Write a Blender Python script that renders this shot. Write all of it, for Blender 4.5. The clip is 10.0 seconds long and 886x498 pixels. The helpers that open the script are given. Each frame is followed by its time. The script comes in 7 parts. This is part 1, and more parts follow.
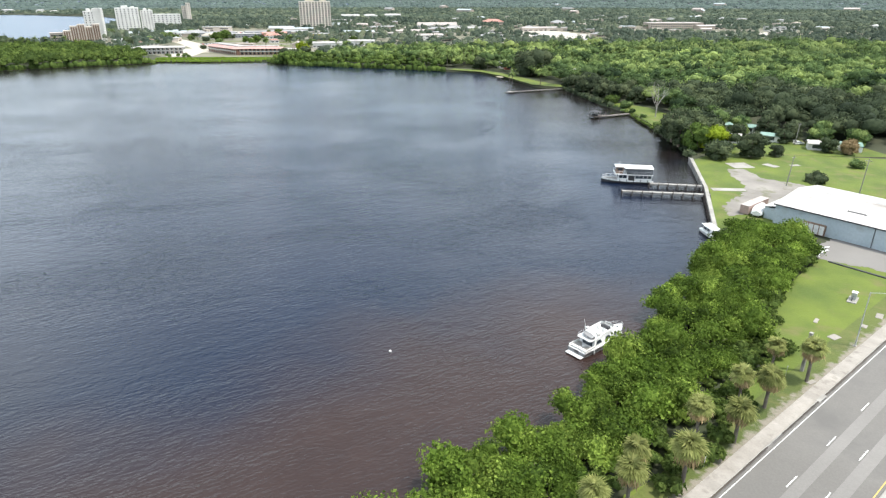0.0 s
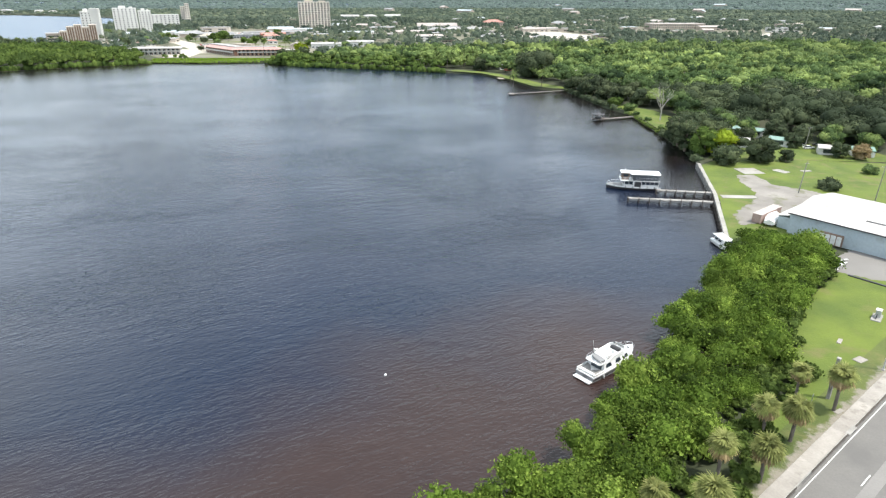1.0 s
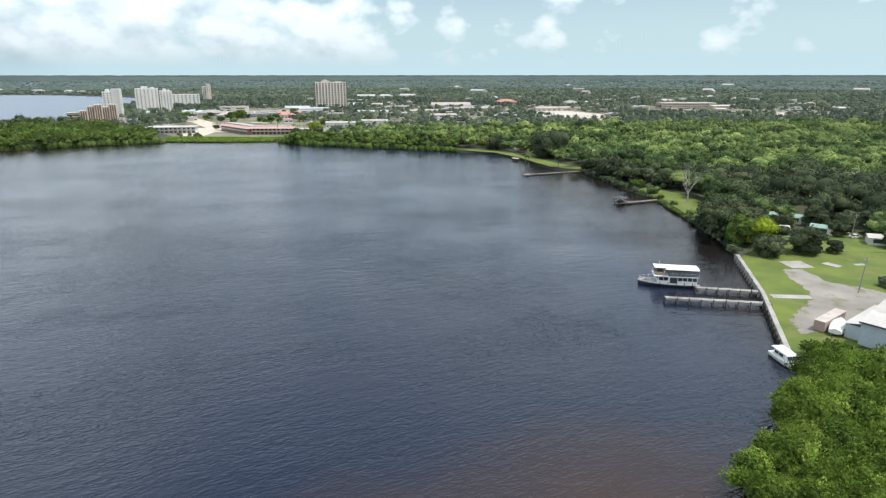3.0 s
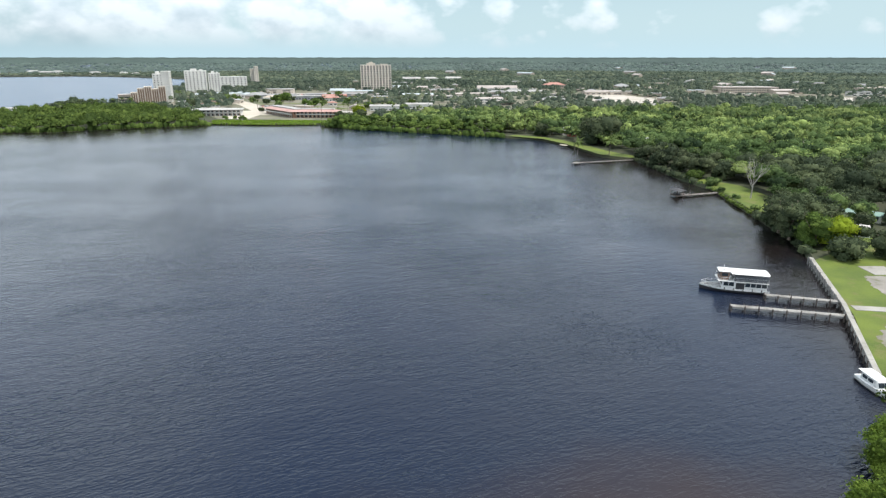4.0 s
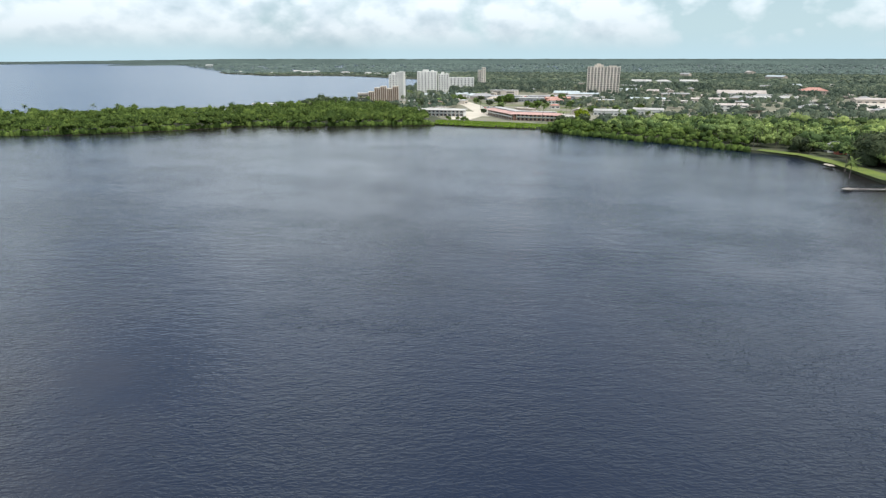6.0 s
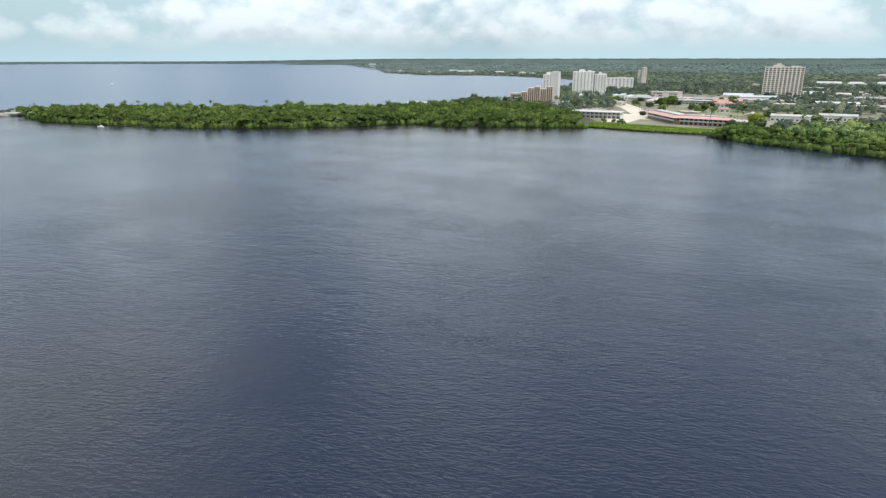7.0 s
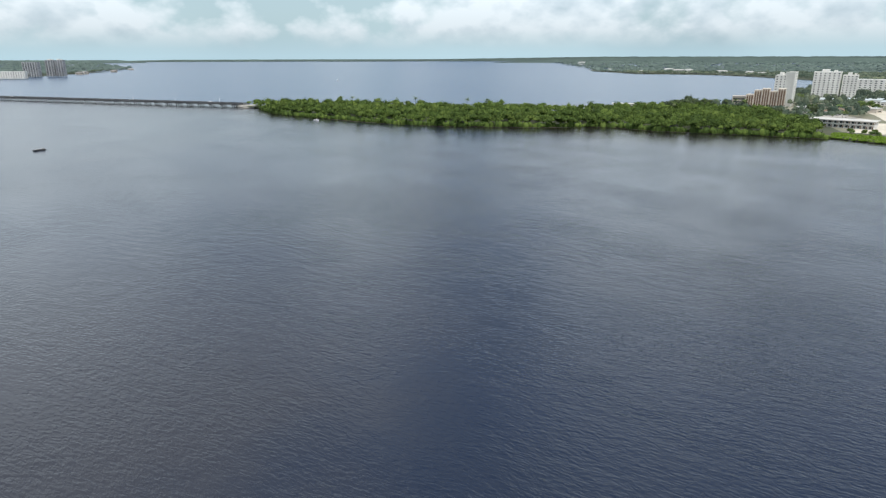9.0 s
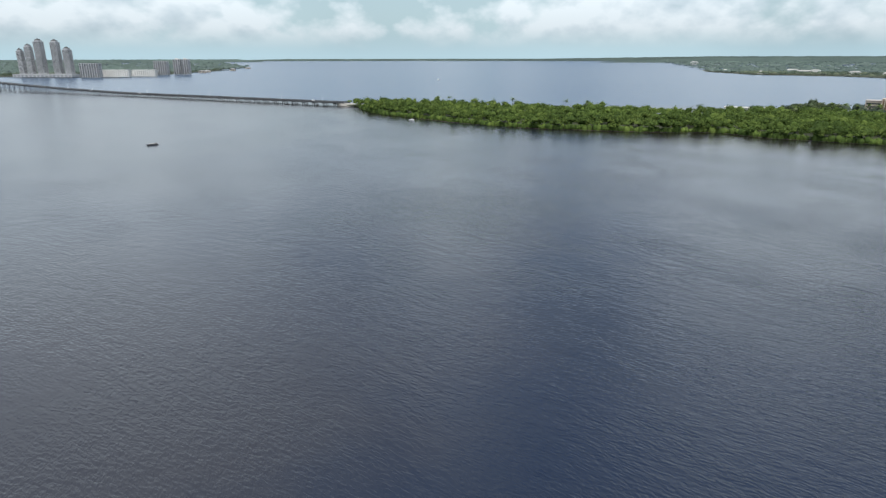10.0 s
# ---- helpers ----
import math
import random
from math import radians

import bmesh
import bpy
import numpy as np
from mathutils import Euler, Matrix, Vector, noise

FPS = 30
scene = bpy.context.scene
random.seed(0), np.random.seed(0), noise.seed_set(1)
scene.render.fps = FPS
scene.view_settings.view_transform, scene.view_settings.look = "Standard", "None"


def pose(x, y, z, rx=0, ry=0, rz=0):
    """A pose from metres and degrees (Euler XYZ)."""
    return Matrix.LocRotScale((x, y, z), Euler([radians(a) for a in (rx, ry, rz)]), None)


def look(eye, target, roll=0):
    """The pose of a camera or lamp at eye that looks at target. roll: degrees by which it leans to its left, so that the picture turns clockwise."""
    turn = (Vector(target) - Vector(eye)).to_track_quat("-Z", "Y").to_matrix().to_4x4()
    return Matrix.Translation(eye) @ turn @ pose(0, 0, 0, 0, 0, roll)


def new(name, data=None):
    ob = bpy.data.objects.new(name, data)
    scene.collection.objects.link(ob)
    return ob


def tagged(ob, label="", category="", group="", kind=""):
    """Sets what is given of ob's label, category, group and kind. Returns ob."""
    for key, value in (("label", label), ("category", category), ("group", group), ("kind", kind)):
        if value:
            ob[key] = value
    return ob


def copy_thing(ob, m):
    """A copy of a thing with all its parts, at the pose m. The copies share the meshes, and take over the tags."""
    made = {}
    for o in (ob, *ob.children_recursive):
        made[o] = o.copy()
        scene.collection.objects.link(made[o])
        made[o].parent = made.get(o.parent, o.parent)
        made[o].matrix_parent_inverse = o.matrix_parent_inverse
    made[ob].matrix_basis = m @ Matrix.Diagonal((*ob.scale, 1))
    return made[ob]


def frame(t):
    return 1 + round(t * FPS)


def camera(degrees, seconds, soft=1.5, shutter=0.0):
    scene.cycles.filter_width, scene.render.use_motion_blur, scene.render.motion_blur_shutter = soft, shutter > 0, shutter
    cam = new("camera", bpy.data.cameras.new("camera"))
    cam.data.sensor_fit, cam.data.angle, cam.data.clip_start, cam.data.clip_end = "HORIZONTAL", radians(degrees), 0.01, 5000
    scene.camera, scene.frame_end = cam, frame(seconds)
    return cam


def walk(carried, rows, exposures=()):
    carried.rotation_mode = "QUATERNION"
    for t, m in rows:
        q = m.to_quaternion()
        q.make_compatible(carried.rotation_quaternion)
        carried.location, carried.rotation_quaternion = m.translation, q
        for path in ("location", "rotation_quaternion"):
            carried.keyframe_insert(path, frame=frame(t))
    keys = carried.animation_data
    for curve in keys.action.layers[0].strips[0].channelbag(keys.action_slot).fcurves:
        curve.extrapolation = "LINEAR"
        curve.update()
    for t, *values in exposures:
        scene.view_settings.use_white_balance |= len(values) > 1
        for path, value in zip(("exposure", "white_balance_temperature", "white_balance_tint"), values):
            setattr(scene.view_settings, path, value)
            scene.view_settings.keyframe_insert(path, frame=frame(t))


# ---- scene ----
cam = camera(71.47, 10.0, soft=1.3)
PATH = [
    (0, look((0.00, -0.00, 59.96), (-1.168, 92.373, 21.673), 0.01)),
    (0.5, look((0.06, 3.50, 59.76), (-1.092, 95.885, 21.502), 0.04)),
    (1, look((0.05, 7.74, 59.69), (-1.110, 100.144, 21.481), 0.05)),
    (1.5, look((0.15, 12.73, 59.76), (-1.081, 106.834, 25.958), 0.02)),
    (2, look((0.21, 18.17, 59.88), (-1.086, 114.465, 32.938), -0.00)),
    (2.2, look((0.19, 20.47, 59.93), (-1.103, 117.216, 34.667), 0.00)),
    (2.5, look((0.05, 24.06, 60.00), (-1.641, 120.941, 35.281), -0.00)),
    (2.8, look((-0.08, 27.65, 60.07), (-2.709, 124.181, 34.092), -0.01)),
    (3.05, look((-0.20, 30.64, 60.13), (-3.830, 126.696, 32.549), -0.02)),
    (3.3, look((-0.31, 33.64, 60.19), (-5.019, 129.228, 31.206), -0.02)),
    (3.5, look((-0.40, 36.03, 60.24), (-5.819, 131.376, 30.576), -0.02)),
    (4, look((-0.88, 42.10, 60.34), (-11.045, 137.045, 30.626), 0.01)),
    (4.5, look((-1.76, 48.25, 60.37), (-17.345, 142.446, 30.624), -0.05)),
    (5, look((-3.06, 54.43, 60.45), (-23.679, 147.654, 30.713), -0.06)),
    (5.5, look((-4.93, 60.04, 60.51), (-34.263, 150.931, 30.866), 0.04)),
    (6, look((-7.52, 65.16, 60.47), (-49.573, 150.953, 30.956), -0.02)),
    (6.2, look((-8.73, 67.15, 60.43), (-55.664, 150.391, 30.968), -0.06)),
    (7.3, look((-15.96, 77.88, 60.21), (-80.768, 148.032, 30.562), -0.03)),
    (7.5, look((-17.28, 79.83, 60.20), (-84.110, 148.035, 30.488), -0.02)),
    (8, look((-20.54, 84.73, 60.25), (-92.624, 147.363, 30.578), -0.08)),
    (8.5, look((-23.71, 89.72, 60.48), (-100.611, 146.326, 30.763), -0.06)),
    (9, look((-26.95, 94.80, 60.78), (-108.252, 144.823, 30.976), -0.10)),
    (9.5, look((-30.29, 99.86, 61.09), (-115.395, 143.014, 31.195), -0.14)),
    (10, look((-33.64, 104.85, 61.43), (-121.881, 141.209, 31.567), -0.08)),
]
EXPOSURES = [(0.0, 0.90), (1.0, 0.90), (1.5, 0.68), (2.0, 0.3), (2.3, 0.3), (3.3, 0.54), (4.5, 0.5), (6.0, 0.43), (7.5, 0.43), (9.0, 0.33), (10.0, 0.30)]
walk(cam, PATH, EXPOSURES)

# ---- world, sun, exposure ----
SUN_DIR = Vector((0.58, -0.16, 1.36)).normalized()
world = bpy.data.worlds.new("sky_world")
scene.world = world
world.use_nodes = True
wt = world.node_tree
wt.nodes.clear()


def wn(kind, **kw):
    n = wt.nodes.new(kind)
    for k, v in kw.items():
        if k == "op":
            n.operation = v
        elif k == "blend":
            n.blend_type = v
        else:
            n.inputs[k].default_value = v
    return n


def wmath(op, a, b=0.0):
    n = wt.nodes.new("ShaderNodeMath")
    n.operation = op
    for i, v in enumerate((a, b)):
        if isinstance(v, (int, float)):
            n.inputs[i].default_value = v
        else:
            wt.links.new(v, n.inputs[i])
    return n.outputs[0]


def ramp_of(tree, fac, stops):
    r = tree.nodes.new("ShaderNodeValToRGB")
    full = [(p, (*c, 1) if len(c) == 3 else c) for p, c in stops]
    ends = r.color_ramp.elements
    ends[0].position, ends[0].color = full[0]
    ends[1].position, ends[1].color = full[-1]
    for p, c in full[1:-1]:
        ends.new(p).color = c
    tree.links.new(fac, r.inputs[0])
    return r.outputs[0]


sky = wt.nodes.new("ShaderNodeTexSky")
sky.sky_type = "NISHITA"
sky.sun_disc = False
sky.sun_elevation = math.asin(SUN_DIR.z)
sky.sun_rotation = math.atan2(SUN_DIR.x, SUN_DIR.y)
sky.dust_density = 1.2
bg_sky = wn("ShaderNodeBackground", Strength=0.095)
wt.links.new(sky.outputs[0], bg_sky.inputs[0])
# clouds: banks of cumulus, thicker towards the river, thinning to pale haze at the horizon
tc = wt.nodes.new("ShaderNodeTexCoord")
sep = wt.nodes.new("ShaderNodeSeparateXYZ")
wt.links.new(tc.outputs["Generated"], sep.inputs[0])
zz = wmath("MAXIMUM", sep.outputs[2], 0.0)
azim = wmath("ARCTAN2", sep.outputs[0], sep.outputs[1])


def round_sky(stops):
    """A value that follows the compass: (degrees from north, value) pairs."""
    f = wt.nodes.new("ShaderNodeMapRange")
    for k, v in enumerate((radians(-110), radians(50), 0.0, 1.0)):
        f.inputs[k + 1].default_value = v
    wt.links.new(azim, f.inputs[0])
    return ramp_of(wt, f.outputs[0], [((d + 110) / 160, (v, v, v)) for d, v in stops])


def cloud_density(lift, detail):
    """Cloud density round the sky, large banks broken into billows; lift shifts the sample towards the zenith."""
    c = wt.nodes.new("ShaderNodeCombineXYZ")
    den = wmath("ADD", wmath("ADD", zz, lift), 0.80)
    wt.links.new(wmath("DIVIDE", sep.outputs[0], den), c.inputs[0])
    wt.links.new(wmath("DIVIDE", sep.outputs[1], den), c.inputs[1])
    wt.links.new(wmath("MULTIPLY", wmath("ADD", zz, lift), 1.1), c.inputs[2])
    n = wn("ShaderNodeTexNoise", Scale=5.0, Detail=detail, Roughness=0.45, Distortion=0.1)
    wt.links.new(c.outputs[0], n.inputs[0])
    puff = wt.nodes.new("ShaderNodeTexVoronoi")
    puff.feature = "SMOOTH_F1"
    for k, v in (("Scale", 11.0), ("Detail", 4.0), ("Roughness", 0.5), ("Smoothness", 0.45)):
        puff.inputs[k].default_value = v
    wt.links.new(c.outputs[0], puff.inputs[0])
    return wmath("ADD", wmath("MULTIPLY", n.outputs[0], 0.85), wmath("MULTIPLY_ADD", puff.outputs[0], -0.34))


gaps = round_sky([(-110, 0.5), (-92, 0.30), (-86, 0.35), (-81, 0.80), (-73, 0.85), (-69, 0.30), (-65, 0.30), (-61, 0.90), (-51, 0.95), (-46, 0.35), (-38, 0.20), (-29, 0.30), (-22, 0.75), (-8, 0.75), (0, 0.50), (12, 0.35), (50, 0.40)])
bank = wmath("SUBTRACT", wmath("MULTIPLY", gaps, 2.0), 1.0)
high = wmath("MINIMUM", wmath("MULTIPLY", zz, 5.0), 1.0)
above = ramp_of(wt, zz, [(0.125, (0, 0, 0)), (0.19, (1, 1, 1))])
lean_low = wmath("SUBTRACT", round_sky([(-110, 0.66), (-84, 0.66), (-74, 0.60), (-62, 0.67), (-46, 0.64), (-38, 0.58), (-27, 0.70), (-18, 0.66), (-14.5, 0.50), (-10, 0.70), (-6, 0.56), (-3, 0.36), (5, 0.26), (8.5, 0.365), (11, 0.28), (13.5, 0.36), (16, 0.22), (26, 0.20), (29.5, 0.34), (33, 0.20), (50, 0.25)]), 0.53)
west = wt.nodes.new("ShaderNodeMapRange")
for k, v in enumerate((radians(-4), radians(14), 0.09, 0.03)):
    west.inputs[k + 1].default_value = v
wt.links.new(azim, west.inputs[0])
veil = wt.nodes.new("ShaderNodeMapRange")
for k, v in enumerate((radians(-6), radians(14), 0.10, 0.09)):
    veil.inputs[k + 1].default_value = v
wt.links.new(azim, veil.inputs[0])
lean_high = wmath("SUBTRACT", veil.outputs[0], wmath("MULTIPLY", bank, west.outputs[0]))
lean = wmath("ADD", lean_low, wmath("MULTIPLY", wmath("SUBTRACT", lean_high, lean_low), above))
c_here, c_up = cloud_density(0.0, 10.0), cloud_density(0.020, 3.0)
low_fade = ramp_of(wt, zz, [(0.0, (0, 0, 0)), (0.012, (0.06, 0.06, 0.06)), (0.040, (1, 1, 1))])
# banks break up near the horizon and run together higher up
swing = wmath("ADD", wmath("MULTIPLY", above, -1.1), 1.5)
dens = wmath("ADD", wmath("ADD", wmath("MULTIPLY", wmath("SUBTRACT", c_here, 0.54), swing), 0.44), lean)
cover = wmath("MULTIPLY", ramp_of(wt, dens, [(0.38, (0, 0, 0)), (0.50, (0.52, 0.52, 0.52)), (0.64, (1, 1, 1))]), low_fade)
lit = wmath("ADD", wmath("MULTIPLY", wmath("SUBTRACT", c_here, c_up), 1.9), 0.74)
thick = wmath("MULTIPLY", wmath("SUBTRACT", dens, 0.56), 0.55)
# slate-blue rain hanging under the thick clouds to the north-west and west
rain = wmath("MULTIPLY", round_sky([(-110, 0.25), (-82, 0.30), (-76, 0.62), (-66, 0.45), (-58, 0.12), (-46, 0.15), (-41, 0.75), (-35, 0.70), (-31, 0.12), (-10, 0.05), (50, 0.0)]), ramp_of(wt, zz, [(0.0, (0.45, 0.45, 0.45)), (0.03, (0.9, 0.9, 0.9)), (0.075, (0.55, 0.55, 0.55)), (0.10, (0, 0, 0))]))
shade = ramp_of(wt, wmath("SUBTRACT", wmath("SUBTRACT", lit, thick), wmath("MULTIPLY", rain, 0.34)), [(0.08, (0.42, 0.53, 0.60)), (0.40, (0.60, 0.71, 0.785)), (0.70, (0.81, 0.90, 0.96))])
bg_cloud = wn("ShaderNodeBackground", Strength=0.82)
wt.links.new(wmath("MULTIPLY_ADD", high, 0.70), bg_cloud.inputs[1])
bg_cloud.inputs[1].links[0].from_node.inputs[2].default_value = 0.62
wt.links.new(shade, bg_cloud.inputs[0])
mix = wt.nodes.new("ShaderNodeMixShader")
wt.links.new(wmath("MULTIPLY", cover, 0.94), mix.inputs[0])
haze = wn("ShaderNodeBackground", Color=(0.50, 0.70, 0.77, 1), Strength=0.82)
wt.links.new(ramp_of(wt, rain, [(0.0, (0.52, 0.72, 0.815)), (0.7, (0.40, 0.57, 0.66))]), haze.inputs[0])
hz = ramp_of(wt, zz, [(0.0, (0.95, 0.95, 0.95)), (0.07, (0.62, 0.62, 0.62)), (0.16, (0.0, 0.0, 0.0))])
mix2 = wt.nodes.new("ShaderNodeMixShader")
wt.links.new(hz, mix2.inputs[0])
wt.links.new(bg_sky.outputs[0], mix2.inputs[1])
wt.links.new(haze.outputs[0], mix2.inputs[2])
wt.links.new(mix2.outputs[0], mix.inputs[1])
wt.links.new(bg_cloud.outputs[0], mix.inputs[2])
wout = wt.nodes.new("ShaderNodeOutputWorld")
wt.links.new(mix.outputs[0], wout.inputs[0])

sun = new("sun", bpy.data.lights.new("sun", "SUN"))
sun.data.energy, sun.data.angle, sun.data.color = 3.3, radians(4.0), (1.0, 0.95, 0.87)
sun.matrix_world = look((0, 0, 0), tuple(-SUN_DIR))


# ---- materials ----
def shader(name, rough=0.8, metal=0.0, spec=0.5):
    m = bpy.data.materials.new(name)
    m.use_nodes = True
    b = m.node_tree.nodes["Principled BSDF"]
    b.inputs["Roughness"].default_value = rough
    b.inputs["Metallic"].default_value = metal
    b.inputs["Specular IOR Level"].default_value = spec
    return m, m.node_tree, b


def noise_of(t, scale, detail=4.0, vec=None, rough=0.55):
    n = t.nodes.new("ShaderNodeTexNoise")
    n.inputs["Scale"].default_value = scale
    n.inputs["Detail"].default_value = detail
    n.inputs["Roughness"].default_value = rough
    if vec is None:
        g = t.nodes.new("ShaderNodeNewGeometry")
        vec = g.outputs["Position"]
    t.links.new(vec, n.inputs["Vector"])
    return n.outputs[0]


def mixed(t, fac, a, b, blend="MIX"):
    n = t.nodes.new("ShaderNodeMix")
    n.data_type, n.blend_type = "RGBA", blend
    for sock, v in ((0, fac), (6, a), (7, b)):
        if isinstance(v, (int, float)):
            n.inputs[sock].default_value = v
        elif isinstance(v, tuple):
            n.inputs[sock].default_value = (*v, 1)
        else:
            t.links.new(v, n.inputs[sock])
    return n.outputs[2]


def surface(name, c1, c2, rough=0.8, big=0.15, fine=3.0, bump=0.0, metal=0.0, stain=None, stain_scale=0.5, vary=0.0):
    """A worn surface: two tones at two scales, an optional stain tone, and fine relief."""
    m, t, b = shader(name, rough, metal)
    nb = ramp_of(t, noise_of(t, big, 3.0), [(0.35, (0, 0, 0)), (0.65, (1, 1, 1))])
    col = mixed(t, nb, c1, c2)
    nf = noise_of(t, fine, 5.0)
    col = mixed(t, 0.35, col, mixed(t, nf, (0.25, 0.25, 0.25), (0.78, 0.78, 0.78)), "OVERLAY")
    if stain:
        ns = ramp_of(t, noise_of(t, stain_scale, 6.0), [(0.55, (0, 0, 0)), (0.68, (0.8, 0.8, 0.8))])
        col = mixed(t, ns, col, stain)
    if vary:
        oi = t.nodes.new("ShaderNodeObjectInfo")
        hs = t.nodes.new("ShaderNodeHueSaturation")
        mr = t.nodes.new("ShaderNodeMapRange")
        mr.inputs[3].default_value, mr.inputs[4].default_value = 1 - vary, 1 + vary
        t.links.new(oi.outputs["Random"], mr.inputs[0])
        t.links.new(mr.outputs[0], hs.inputs["Value"])
        t.links.new(col, hs.inputs["Color"])
        col = hs.outputs[0]
    t.links.new(col, b.inputs["Base Color"])
    if bump:
        bp = t.nodes.new("ShaderNodeBump")
        bp.inputs["Strength"].default_value, bp.inputs["Distance"].default_value = 0.6, bump
        t.links.new(nf, bp.inputs["Height"])
        t.links.new(bp.outputs[0], b.inputs["Normal"])
    return m


def leafy(name, dark, mid, light, patch=0.06, glow=0.35, grain=1.4, own=0.5):
    """Foliage: every tree and every leaf clump takes its own green, whole patches lean lighter or darker, and light comes through."""
    m, t, b = shader(name, 0.85, 0.0, 0.12)
    g = t.nodes.new("ShaderNodeNewGeometry")
    at_tree = t.nodes.new("ShaderNodeAttribute")
    at_tree.attribute_name = "tree_tone"
    fine = noise_of(t, grain, 3.0, None, 0.7)

    def calc(op, p, q, r=0.0):
        n = t.nodes.new("ShaderNodeMath")
        n.operation = op
        for k, v in enumerate((p, q, r)):
            if isinstance(v, (int, float)):
                n.inputs[k].default_value = v
            else:
                t.links.new(v, n.inputs[k])
        return n.outputs[0]

    grainy = calc("MULTIPLY_ADD", fine, 1.7, -0.35)
    leaf = calc("MULTIPLY_ADD", grainy, 0.5, calc("MULTIPLY", g.outputs["Random Per Island"], 0.5))
    tone = calc("MULTIPLY_ADD", at_tree.outputs["Fac"], own, calc("MULTIPLY", leaf, 1.0 - own))
    isl = ramp_of(t, tone, [(0.10, dark), (0.5, mid), (0.90, light)])
    bp = t.nodes.new("ShaderNodeBump")
    bp.inputs["Strength"].default_value, bp.inputs["Distance"].default_value = 0.7, 0.6 / grain
    t.links.new(fine, bp.inputs["Height"])
    t.links.new(bp.outputs[0], b.inputs["Normal"])
    pn = ramp_of(t, noise_of(t, patch, 3.0), [(0.35, (0.36, 0.36, 0.36)), (0.7, (0.66, 0.66, 0.60))])
    col = mixed(t, 0.5, isl, pn, "OVERLAY")
    oi = t.nodes.new("ShaderNodeObjectInfo")
    hs = t.nodes.new("ShaderNodeHueSaturation")
    mr = t.nodes.new("ShaderNodeMapRange")
    mr.inputs[3].default_value, mr.inputs[4].default_value = 0.82, 1.18
    t.links.new(oi.outputs["Random"], mr.inputs[0])
    t.links.new(mr.outputs[0], hs.inputs["Value"])
    t.links.new(col, hs.inputs["Color"])
    t.links.new(hs.outputs[0], b.inputs["Base Color"])
    tr = t.nodes.new("ShaderNodeBsdfTranslucent")
    t.links.new(hs.outputs[0], tr.inputs[0])
    mx = t.nodes.new("ShaderNodeMixShader")
    mx.inputs[0].default_value = glow
    t.links.new(b.outputs[0], mx.inputs[1])
    t.links.new(tr.outputs[0], mx.inputs[2])
    t.links.new(mx.outputs[0], t.nodes["Material Output"].inputs[0])
    return m


def glassy(name, col, rough=0.12):
    m, t, b = shader(name, rough, 0.0, 0.8)
    n = noise_of(t, 0.4, 2.0)
    t.links.new(mixed(t, n, tuple(v * 0.6 for v in col), tuple(v * 1.4 for v in col)), b.inputs["Base Color"])
    return m


